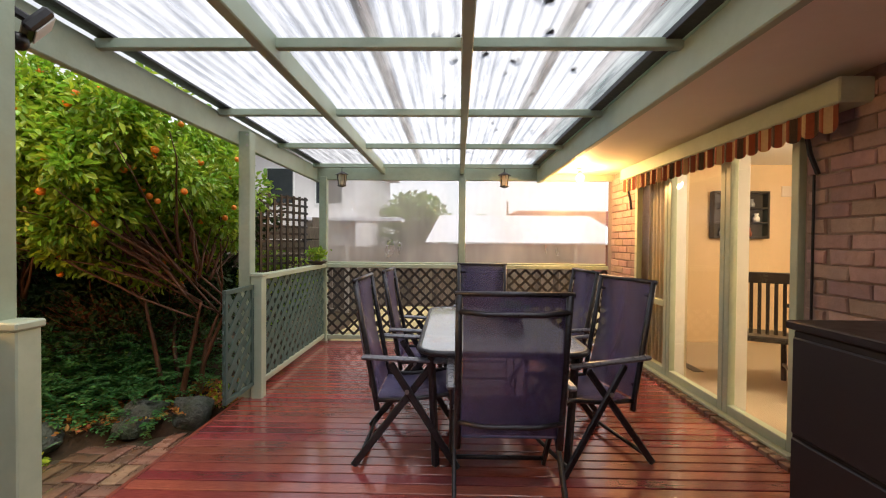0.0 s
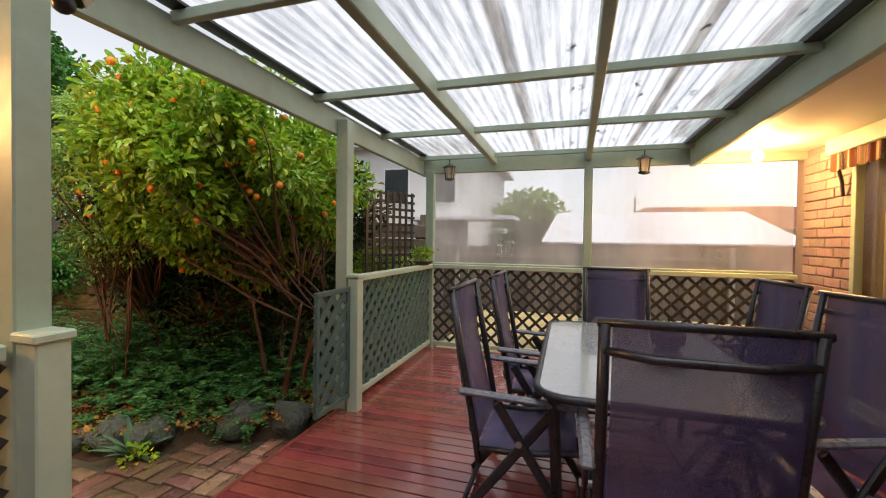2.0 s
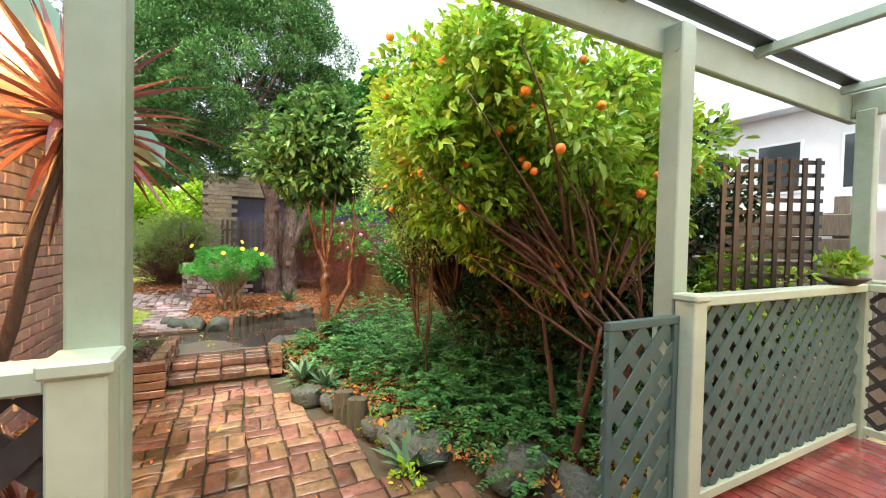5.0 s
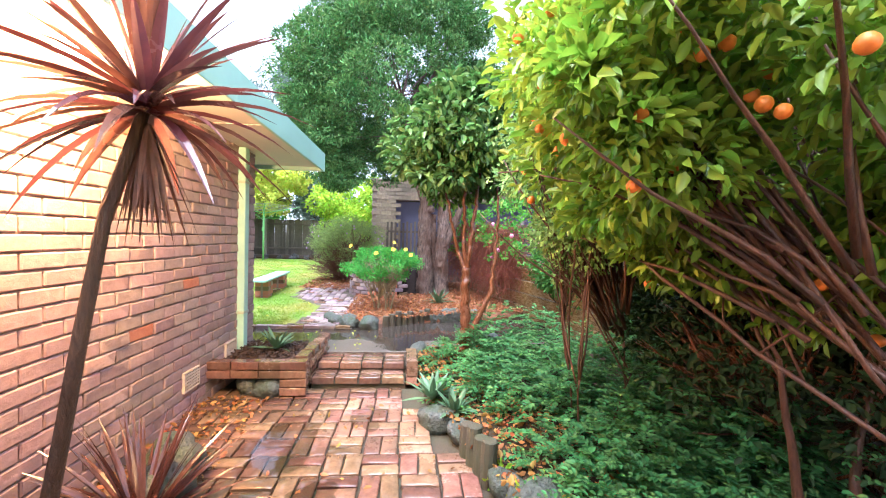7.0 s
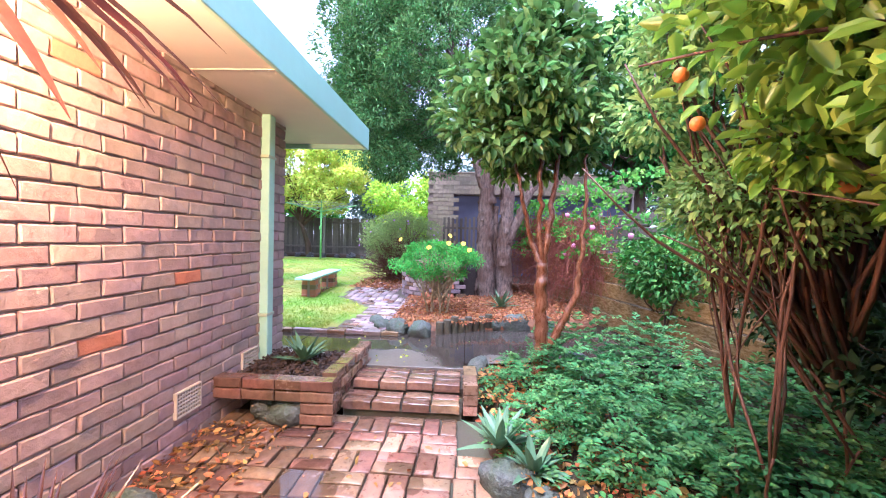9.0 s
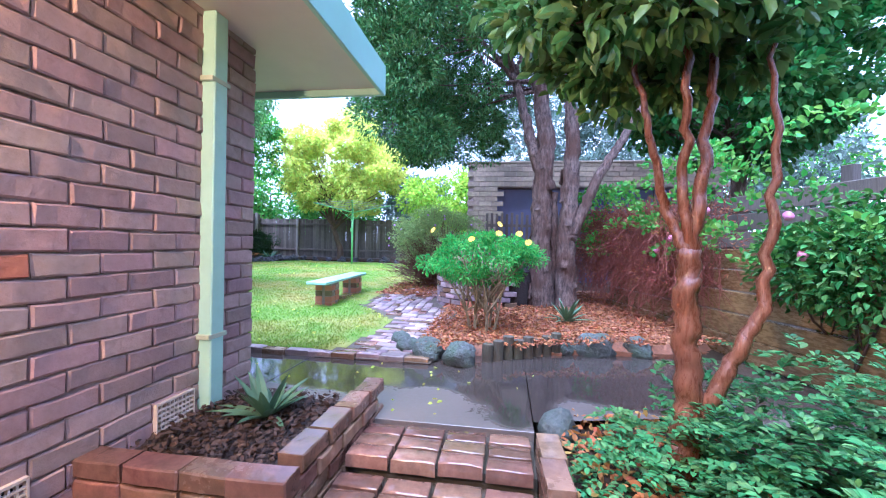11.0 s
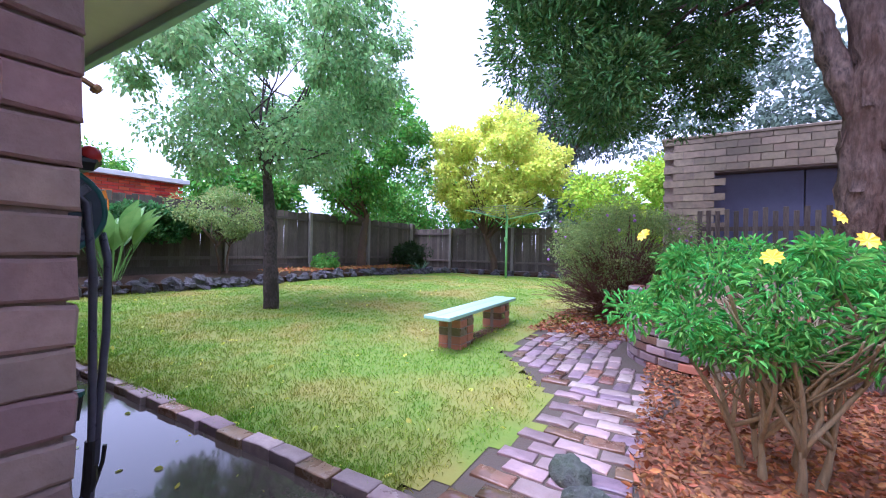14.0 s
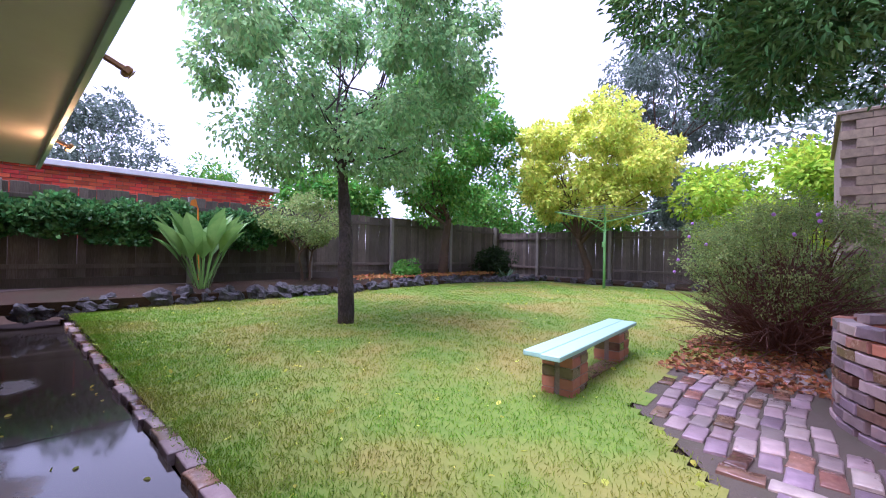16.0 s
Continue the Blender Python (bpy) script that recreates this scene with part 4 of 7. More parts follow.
# ---- glass doors, awning and lamps ----
def framed_pane(name, y0, y1, z0, z1, label, mullion=None, x=2.13):
    d = thing(name, label, "glass door", (x, y0, 0), kind="structure")
    w, t = 0.055, 0.06
    for nm, lo, hi in (("stile", (-t / 2, 0, z0), (t / 2, w, z1)), ("stile", (-t / 2, y1 - y0 - w, z0), (t / 2, y1 - y0, z1)),
                       ("bottom_bar", (-t / 2, w, z0), (t / 2, y1 - y0 - w, z0 + 0.07)), ("top_bar", (-t / 2, w, z1 - 0.06), (t / 2, y1 - y0 - w, z1))):
        part(nm, Geo().span(lo, hi, 0.004), "sage_trim", d)
    if mullion:
        part("transom", Geo().span((-t / 2, w, mullion), (t / 2, y1 - y0 - w, mullion + 0.06), 0.004), "sage_trim", d)
    p = part("pane", Geo().add([(0, w, z0 + 0.07), (0, y1 - y0 - w, z0 + 0.07), (0, y1 - y0 - w, z1 - 0.06), (0, w, z1 - 0.06)], [(3, 2, 1, 0)]), "pane", d, "clear glass pane")
    p.visible_shadow = False


framed_pane("window_1", 4.00, 4.70, 0.05, HEAD - 0.004, "sage framed fixed window with a curtain behind it", 0.72)
framed_pane("door_1", 3.17, 3.995, 0.05, HEAD - 0.004, "sage framed glass door, closed")
framed_pane("door_2", 2.51, 3.165, 0.05, HEAD - 0.004, "sage framed sliding glass door, closed")
for y in (2.53, 3.165, 3.995):
    setting("trim_mullion", Geo().span((2.165, y - 0.03, 0.05), (2.265, y + 0.03, HEAD - 0.01), 0.004), "white", "white painted inner side of the door frame", "door frame")
setting("trim_sill", Geo().span((2.06, 2.50, 0.0), (2.155, 4.72, 0.048), 0.004), "sage_trim", "sage green door sill", "sill")
cur = Geo()
for k in range(60):
    q = k / 59
    yy, xx = 3.98 + 0.72 * q, 2.27 + 0.03 * math.sin(q * 60)
    cur.v += [(xx, yy, 0.05), (xx, yy, 2.10), (xx + 0.004, yy, 0.05), (xx + 0.004, yy, 2.10)]
for k in range(59):
    a = 4 * k
    cur.f += [(a, a + 1, a + 5, a + 4), (a + 2, a + 6, a + 7, a + 3)]
tagged(part("curtain", cur, "curtain", None, "", True), "cream pleated curtain behind the fixed window", "curtain")

pel = thing("awning", "rust and cream striped scalloped awning in a sage pelmet", "awning")
part("pelmet", Geo().span((1.95, 2.10, 2.06), (2.13, 4.76, 2.19), 0.008), "sage_trim", pel)
n_sc = 72
for k in range(n_sc):
    y0, y1 = 2.13 + 2.60 * k / n_sc, 2.13 + 2.60 * (k + 1) / n_sc
    g = Geo()
    m = 6
    for i in range(m + 1):
        q = i / m
        yy = y0 + (y1 - y0) * q
        xx = 1.972 + 0.010 * math.sin((k + q) * math.pi * 0.667)
        zz = 1.955 - 0.035 * abs(math.sin((k + q) * math.pi / 3))
        g.v += [(xx, yy, 2.06), (xx, yy, zz), (xx + 0.003, yy, 2.06), (xx + 0.003, yy, zz)]
    for i in range(m):
        a = 4 * i
        g.f += [(a, a + 1, a + 5, a + 4), (a + 2, a + 6, a + 7, a + 3)]
    part("stripe", g, ("awning_red", "awning_cream", "awning_red", "bark")[k % 4], pel)
part("arm", Geo().tube([(2.02, 2.38, 2.02), (2.07, 2.40, 1.86), (2.10, 2.38, 1.74)], 0.014, 6), "black", pel, "black folding awning arm")
part("arm", Geo().tube([(2.02, 4.74, 2.02), (2.08, 4.78, 1.85), (2.10, 4.80, 1.74)], 0.014, 6), "black", pel, "black folding awning arm")
part("crank_rod", Geo().tube([(2.095, 2.40, 1.74), (2.095, 2.40, 0.85)], 0.008, 6), "black", pel)


def lantern(x, y, z):
    """A hanging coach lantern; z is its hook."""
    t = thing("hanging_lantern", "small black framed coach lantern hanging from the pergola", "lantern", (x, y, z), group="lanterns")
    part("hook", Geo().tube([(0, 0, 0), (0, 0, -0.05)], 0.006, 6), "black", t)
    part("roof", Geo().lathe((0, 0, 0), [(0.012, -0.045), (0.03, -0.055), (0.085, -0.085), (0.085, -0.09), (0.0, -0.09)], 4), "black", t)
    for a in (45, 135, 225, 315):
        part("corner_bar", Geo().bar((0.068 * math.cos(radians(a)), 0.068 * math.sin(radians(a)), -0.09), (0.05 * math.cos(radians(a)), 0.05 * math.sin(radians(a)), -0.225), 0.009, 0.009), "black", t)
    part("glass", Geo().lathe((0, 0, 0), [(0.060, -0.09), (0.044, -0.222)], 4), "lantern_glass", t, "milky lantern glass")
    part("base", Geo().lathe((0, 0, 0), [(0.0, -0.222), (0.058, -0.222), (0.058, -0.235), (0.02, -0.25), (0.0, -0.25)], 4), "black", t)


lantern(-1.42, 5.27, 2.292)
lantern(0.68, 5.27, 2.292)


def bulb_lamp(x, y, z):
    t = thing("bulb_lamp", "lit warm round bulb under the eave soffit", "lamp", (x, y, z), group="eave lamps")
    part("holder", Geo().lathe((0, 0, 0), [(0.0, 0.0), (0.05, 0.0), (0.05, -0.015), (0.022, -0.03), (0.022, -0.07), (0.0, -0.07)], 14), "white", t)
    ob = part("bulb", Geo().blob((0, 0, -0.115), 0.048, 1, 0.0, 14, 9), "bulb", t, "glowing bulb", True)
    ob.visible_shadow = False


bulb_lamp(1.55, 4.95, 2.24)
bulb_lamp(-3.04, 0.60, 2.12)


def flood(name, at, turn, size, mat_face, label, case="black", sensor=True):
    t = thing(name, label, "floodlight", at, turn)
    r = Matrix.Rotation(radians(-35), 3, "X")
    part("case", Geo().box((0, 0.10, -0.05), (size, 0.04, size * 0.7), r, 0.01), case, t)
    part("face", Geo().box((0, 0.122, -0.062), (size * 0.85, 0.006, size * 0.55), r, 0.002), mat_face, t, "ribbed glass face")
    part("bracket", Geo().bar((0, 0, 0), (0, 0.09, -0.04), 0.03, 0.03, 0.006), case, t)
    if sensor:
        part("sensor", Geo().blob((0, 0.05, -0.13), 0.035, 2, 0.0, 10, 7), "black", t, smooth=True)


flood("security_light", (-1.70, 1.505, 2.22), -40, 0.17, "white", "black security floodlight with a sensor on the post")
flood("gutter_floodlight", (-6.64, -2.1, 2.08), 90, 0.075, "awning_cream", "small bronze floodlight under the gutter, warm light in its case colour", "bronze", False)
flood("gutter_floodlight", (-6.64, -4.75, 2.08), 90, 0.10, "bulb", "small lit floodlight under the gutter", "bronze", False)

# dead leaves lying on the roof sheets
rg = np.random.default_rng(21)
for k in range(46):
    x, y = (-0.1 + 1.1 * rg.random(), 0.9 + 4.4 * rg.random() ** 0.8)
    s = 0.018 + 0.02 * rg.random()
    g = Geo()
    n = 7
    g.add([(s * (0.6 + 0.5 * rg.random()) * math.cos(6.283 * i / n), s * 1.3 * (0.6 + 0.5 * rg.random()) * math.sin(6.283 * i / n), 0.004 * rg.random()) for i in range(n)], [tuple(range(n))])
    f = part("fallen_leaf", g, "twig")
    f.location = (x, y, 2.386)
    tagged(f, "dark dead leaf lying on the clear roof sheet", "leaf", "leaves on the roof")

# ---- dining room ----
dc = thing("dining_chair", "dark wooden slat-back dining chair", "chair", (2.95, 3.89, 0.03), -28)
part("seat", Geo().box((0, 0, 0.45), (0.44, 0.42, 0.05), None, 0.012), "dark_wood", dc)
for sx in (-1, 1):
    part("leg", Geo().bar((sx * 0.19, 0.18, 0.43), (sx * 0.20, 0.20, 0), 0.04, 0.04, 0.006), "dark_wood", dc)
    part("leg", Geo().bar((sx * 0.19, -0.19, 1.05), (sx * 0.20, -0.24, 0), 0.042, 0.04, 0.006), "dark_wood", dc)
    part("stretcher", Geo().bar((sx * 0.195, 0.19, 0.16), (sx * 0.198, -0.22, 0.16), 0.025, 0.03, 0.004), "dark_wood", dc)
for k in range(5):
    part("slat", Geo().bar((-0.12 + 0.06 * k, -0.205, 0.50), (-0.12 + 0.06 * k, -0.19, 0.96), 0.028, 0.012, 0.003), "dark_wood", dc)
part("top_rail", Geo().box((0, -0.19, 1.01), (0.42, 0.03, 0.10), None, 0.008), "dark_wood", dc)
dt = thing("indoor_table", "dark wooden dining table", "table", (3.75, 3.1, 0.03))
part("tabletop", Geo().box((0, 0, 0.73), (1.1, 1.7, 0.04), None, 0.008), "dark_wood", dt)
for sx in (-1, 1):
    for sy in (-1, 1):
        part("leg", Geo().bar((sx * 0.48, sy * 0.78, 0.71), (sx * 0.48, sy * 0.78, 0), 0.07, 0.07, 0.008), "dark_wood", dt)
shelf = thing("wall_shelf", "dark framed display shelf with small ornaments on the wall", "shelf", (3.80, 5.5, 1.42))
for nm, lo, hi in (("side", (-0.36, -0.10, 0), (-0.33, 0, 0.62)), ("side", (0.33, -0.10, 0), (0.36, 0, 0.62)), ("board", (-0.33, -0.10, 0), (0.33, 0, 0.03)), ("board", (-0.33, -0.10, 0.2), (0.33, 0, 0.22)),
                   ("board", (-0.33, -0.10, 0.39), (0.33, 0, 0.41)), ("board", (-0.33, -0.10, 0.59), (0.33, 0, 0.62)), ("divider", (-0.01, -0.10, 0.03), (0.01, 0, 0.59)), ("back_panel", (-0.33, -0.012, 0.03), (0.33, -0.004, 0.59))):
    part(nm, Geo().span(lo, hi, 0.003), "dark_wood", shelf)
for x, z, mt in ((-0.22, 0.03, "white"), (-0.1, 0.22, "awning_red"), (0.12, 0.03, "awning_red"), (0.22, 0.22, "white"), (-0.2, 0.41, "awning_cream"), (0.15, 0.41, "metal")):
    o = part("ornament", Geo().lathe((3.80 + x, 5.45, 1.42 + z), [(0.0, 0), (0.035, 0), (0.04, 0.05), (0.02, 0.08), (0.025, 0.11), (0.0, 0.11)], 10), mt, smooth=True)
    tagged(o, "small ornament standing on the wall shelf", "ornament", "ornaments on the shelf")
tagged(part("floor_vent", Geo().box((2.55, 4.35, 0.034), (0.1, 0.3, 0.006), None, 0.002), "black"), "dark slotted vent in the carpet", "vent")
tagged(part("air_vent", Geo().box((4.55, 5.492, 2.05), (0.35, 0.012, 0.14), None, 0.003), "vent"), "pale wall air vent high in the dining room", "vent")


# ---- trees ----
def limb(g, a, d, length, r0, r1, rng, bend=0.25, seg=7, n=7, wob=0.15, goal=None):
    pts, rad = [Vector(a)], [r0]
    d = Vector(d).normalized()
    for i in range(seg):
        d = (d + Vector(rng.normal(0, bend, 3)) * 0.35).normalized()
        if goal is not None:
            d = (d + (goal - pts[-1]).normalized() * 0.5).normalized()
        pts.append(pts[-1] + d * (length / seg))
        rad.append(r0 + (r1 - r0) * (i + 1) / seg)
    g.tube(pts, rad, n, True, wob)
    return pts, d


def tree(name, label, at, trunk_h, trunk_r, centre, size, balls, ball, leaves, leaf, mat_leaf, mat_bark, seed, lean=(0, 0), forks=5,
         width=0.5, droop=0.2, squash=0.8, trunks=1, category="tree", twigs=0, shell=0.5, splay=1.6, gap=0.10, limb_r=0.34, stems=(), clear=None, face=0.55):
    """A tapered trunk with limbs and a crown of many small leaves. centre and size of the crown are relative to at."""
    rng = np.random.default_rng(seed)
    t = thing(name, label, category, at)
    cs, rs = crown_balls(rng, centre, size, balls, ball)
    if clear:
        keep = [i for i, c in enumerate(cs) if clear(c)]
        cs, rs = [cs[i] for i in keep], [rs[i] for i in keep]
    g = Geo()
    tops = []
    for line, r0, r1 in stems:
        fine = [Vector(line[0]).lerp(Vector(line[0]), 0)]
        for a, b in zip(line, line[1:]):
            fine += [Vector(a).lerp(Vector(b), i / 9) + Vector(rng.normal(0, 0.008, 3)) for i in range(1, 10)]
        g.tube(fine, [r0 + (r1 - r0) * i / (len(fine) - 1) for i in range(len(fine))], 26, True, 0.34 if r0 > 0.09 else 0.05)
        tops.append(fine)
    for k in range(0 if stems else trunks):
        a = 2 * math.pi * k / max(trunks, 1) + seed
        off = (0.0, 0.0) if trunks == 1 else (gap * math.cos(a), gap * math.sin(a))
        d = (lean[0] + off[0] * splay, lean[1] + off[1] * splay, 1.0)
        pts, _ = limb(g, (off[0], off[1], -0.08), d, trunk_h, trunk_r * (1.15 if trunks == 1 else 0.8), trunk_r * (0.62 if trunks == 1 else 0.28), rng, 0.16, 14, 14, 0.3)
        tops.append(pts)
    part("trunk", g, mat_bark, t, smooth=True)
    tops = tops[1:3] if stems else tops
    for k in range(forks):
        g = Geo()
        pts = tops[k % len(tops)]
        s = pts[-1 - (k // len(tops)) % 3]
        goal = Vector(cs[int(rng.integers(0, len(cs)))])
        d = goal - s
        if d.length < 0.1:
            continue
        q, _ = limb(g, s, d, d.length * 0.95, trunk_r * limb_r, 0.008, rng, 0.4, 9, 7, 0.15, goal)
        for _ in range(3):
            j = int(rng.integers(2, 6))
            goal = Vector(cs[int(rng.integers(0, len(cs)))])
            e = goal - q[j]
            limb(g, q[j], e, e.length * 0.8, trunk_r * 0.14, 0.005, rng, 0.35, 5, 5, 0.15, goal)
        part("limb", g, mat_bark, t, smooth=True)
    if twigs:
        g = Geo()
        for _ in range(twigs):
            c = Vector(cs[int(rng.integers(0, len(cs)))])
            s = tops[0][-1]
            limb(g, s + (c - s) * 0.3, c - s, (c - s).length * 0.7, 0.012, 0.003, rng, 0.4, 5, 4)
        tagged(part("twig_mass", g, mat_bark, t, smooth=True), "", "", "", "stuff")
    p, d = clumps(rng, leaves, cs, rs, squash, shell)
    part("crown", leaf_mesh("crown", mat_leaf, p, d, leaf * (0.6 + 0.7 * rng.random(len(p))), width, droop, rng, face=face), mat_leaf, t)
    return t, cs, rs, rng


# ---- garden beside the deck ----
def soil_bed(name, pts, z, mat, label, hump=0.0, dense=0.12, seed=0, dip=0.0):
    """A bed of ground: a grid clipped to a plan polygon, humped in the middle."""
    g = Geo()
    x0, x1 = min(p[0] for p in pts), max(p[0] for p in pts)
    y0, y1 = min(p[1] for p in pts), max(p[1] for p in pts)

    def inside(x, y):
        c = False
        for i in range(len(pts)):
            (ax, ay), (bx, by) = pts[i], pts[i - 1]
            if (ay > y) != (by > y) and x < (bx - ax) * (y - ay) / (by - ay) + ax:
                c = not c
        return c
    nx, ny = int((x1 - x0) / dense) + 1, int((y1 - y0) / dense) + 1
    for i in range(nx + 1):
        for j in range(ny + 1):
            x, y = x0 + dense * i, y0 + dense * j
            q = min(1.0, min(abs(x - x0), abs(x - x1), abs(y - y0), abs(y - y1)) / 0.5)
            # the bed falls away towards its rim
            fall = 0.0
            if dip:
                away = min((Vector((x, y)) - geometry.intersect_point_line((x, y), pts[n - 1], pts[n])[0].to_2d()).length
                           if 0 <= geometry.intersect_point_line((x, y), pts[n - 1], pts[n])[1] <= 1 else (Vector((x, y)) - Vector(pts[n])).length for n in range(len(pts)))
                fall = dip * (1 - min(1.0, max(0.0, away - dense) / 0.16))
            g.v.append((x, y, z - fall + hump * q + 0.025 * noise.noise(Vector((x * 2.3, y * 2.3, seed))) + 0.012 * noise.noise(Vector((x * 9, y * 9, seed)))))
    for i in range(nx):
        for j in range(ny):
            if inside(x0 + dense * (i + 0.5), y0 + dense * (j + 0.5)):
                a = i * (ny + 1) + j
                g.f.append((a, a + ny + 1, a + ny + 2, a + 1))
    # the rim turns down into the ground
    sides = collections.Counter(tuple(sorted((f[i], f[i - 1]))) for f in g.f for i in range(4))
    for (a, b), n in sides.items():
        if n == 1:
            va, vb = g.v[a], g.v[b]
            g.add([va, vb, (vb[0], vb[1], vb[2] - 0.14), (va[0], va[1], va[2] - 0.14)], [(0, 1, 2, 3)])
    ob = setting(name, g, mat, label, "garden bed", True)
    return ob, inside


M["dry_litter"] = surface("dry_litter", (0.22, 0.16, 0.07), (0.46, 0.36, 0.16), 26, (0.14, 0.15, 0.05), 2.2, 0.6, (0.6, 0.9), 0.6)
soil_bed("ground_far_bed", ((-1.7, 5.6), (3.2, 5.6), (3.2, 8.9), (-1.7, 8.9)), -0.06, "dry_litter", "ground strewn with dry yellow leaves beyond the lattice", 0.05, 0.25, 9)
EDGE = ((-5.9, 2.12), (-4.7, 2.12), (-3.92, 2.38), (-3.07, 2.62), (-2.42, 3.05), (-1.80, 3.36))
soil_bed("ground_bed", ((-6.5, 2.12),) + EDGE + ((-1.80, 6.2), (-6.5, 6.2)), PAVE + 0.06, "soil", "dark leaf-strewn soil under the shrubs", 0.05, 0.05, dip=0.15)
soil_bed("ground_mulch", ((-7.02, 1.15), (-7.2, 1.7), (-7.45, 2.3), (-7.6, 3.3), (-8.0, 4.2), (-12.6, 4.2), (-12.6, 0.95), (-11.2, 0.85), (-9.0, 1.2), (-8.0, 0.95)), -0.02, "mulch", "orange-brown bark mulch bed", 0.09, 0.06, 3, 0.10)


def rock(x, y, z, r, seed, squash=0.75, material="rock"):
    o = part("rock", Geo().blob((0, 0, 0), (r, r * (0.8 + 0.3 * noise.noise(Vector((seed, 0, 0)))), r * squash), seed, 0.38 if material == "rock" else 0.8, 16, 11), material, smooth=material == "rock")
    o.location = (x, y, z + r * squash * 0.55)
    o.rotation_euler = (0, 0, seed * 1.3)
    return tagged(o, "rounded grey bluestone rock edging the garden bed" if material == "rock" else "jagged dark basalt rock edging the fence bed", "rock", "edging rocks")


for k, (x, y, z, r) in enumerate((
    (-2.52, 3.26, PAVE, 0.20), (-2.16, 3.37, PAVE, 0.19), (-2.98, 2.84, PAVE, 0.16), (-3.22, 2.74, PAVE, 0.17), (-3.45, 2.62, PAVE, 0.12), (-4.28, 2.30, PAVE, 0.15), (-4.12, 2.46, PAVE, 0.12),
    (-3.72, 0.66, PAVE, 0.19), (-3.42, 0.74, PAVE, 0.17), (-5.02, 0.62, PAVE, 0.15), (-4.93, 0.82, PAVE, 0.13),
    (-7.0, 1.52, SLAB, 0.155), (-7.10, 1.22, SLAB, 0.145), (-7.27, 1.0, SLAB, 0.12), (-7.48, 0.88, SLAB, 0.11), (-7.6, 2.72, SLAB - 0.03, 0.19), (-7.68, 3.12, SLAB - 0.03, 0.16), (-7.55, 2.42, SLAB, 0.11), (-5.95, 2.20, PAVE + 0.05, 0.13),
    (-11.0, 0.95, 0.02, 0.14), (-11.3, 1.0, 0.02, 0.12), (-6.1, 3.1, SLAB, 0.14))):
    rock(x, y, z, r, k + 1)
rg = np.random.default_rng(4)
for k in range(52):
    x = -5.95 - 12.5 * k / 52 + rg.normal(0, 0.06)
    y = -7.0 + 0.12 * math.sin(x) + (1.2 * max(0, (-15.5 - x)) * 0.25)
    rock(x, y, lawn_z(x, y) - 0.01, 0.10 + 0.11 * rg.random(), 40 + k, 0.8, "dark_rock")
for k in range(14):
    rock(-18.6 + rg.normal(0, 0.08), -6.0 + 0.55 * k, lawn_z(-18.6, -3) - 0.01, 0.10 + 0.06 * rg.random(), 90 + k, 0.85, "dark_rock")
# raised beds behind the rock edging
soil_bed("ground_fence_bed", ((-5.9, -7.02), (-18.6, -7.02), (-18.6, -8.5), (-5.9, -8.5)), 0.27, "soil", "leaf-strewn soil bed along the fence", 0.12, 0.25, 5)
soil_bed("ground_back_bed", ((-18.6, -7.1), (-18.6, 3.5), (-19.6, 3.5), (-19.6, -7.1)), 0.22, "soil", "soil bed along the back fence", 0.08, 0.25, 6)


def log_edging(x, y, z, h, r, seed):
    o = part("edging_log", Geo().tube([(0, 0, -0.05), (0.004, 0, h * 0.5), (0, 0.004, h - 0.006), (0, 0.004, h)], [r, r, r, r * 0.85], 12, True, 0.12), "pole_log", smooth=False)
    o.location = (x, y, z)
    return tagged(o, "weathered upright log edging the garden bed", "log", "edging logs")


for k in range(8):
    log_edging(-7.12 - 0.055 * k + 0.02 * math.sin(k * 2.1), 1.74 + 0.088 * k, SLAB, 0.15 + 0.06 * ((k * 7) % 5) / 5, 0.048, k)
for k in range(4):
    log_edging(-3.85 + 0.095 * k, 2.46 + 0.03 * k, PAVE, 0.22 + 0.03 * (k % 2), 0.05, k)


# ---- trees and shrubs ----
orange, cs, rs, rng = tree("orange_tree", "dense orange tree hung with ripe fruit", (-2.42, 3.66, PAVE), 1.1, 0.036, (-0.46, 0.0, 2.10), (0.98, 1.32, 0.88), 195, 0.23,
                           52000, 0.066, "leaf_citrus", "dark_red_bark", 5, forks=14, width=0.46, trunks=5, twigs=90, splay=1.5, limb_r=0.26, gap=0.12, shell=0.35,
                           clear=lambda c: c[1] > -1.14 and c[2] > 1.40 + 0.5 * max(0.0, c[0] + 0.7) - 0.75 * max(0.0, c[1] + 0.35) and c[0] < 0.42 and (c[0] + c[1] * 0.8 < -0.25 or int(c[2] * 1000) % 4 < 3))
tree("fine_leaf_shrub", "tall shrub of fine light green leaves beside the orange tree", (-3.80, 3.25, PAVE), 0.7, 0.015, (0.0, -0.12, 2.02), (0.34, 0.42, 0.86), 66, 0.15, 17000, 0.036, "leaf_fine", "dark_red_bark", 33, forks=12, trunks=3, twigs=50, category="shrub", width=0.5, limb_r=0.4)
for k in range(150):
    i = int(rng.integers(0, len(cs)))
    d = rng.normal(0, 1, 3)
    d /= np.linalg.norm(d)
    d[1] = -abs(d[1])
    c = np.array(cs[i]) + d * rs[i] * 1.12
    part("orange_fruit", Geo().blob(c, 0.022 + 0.006 * rng.random(), k, 0.03, 10, 7), "orange", orange, smooth=True)
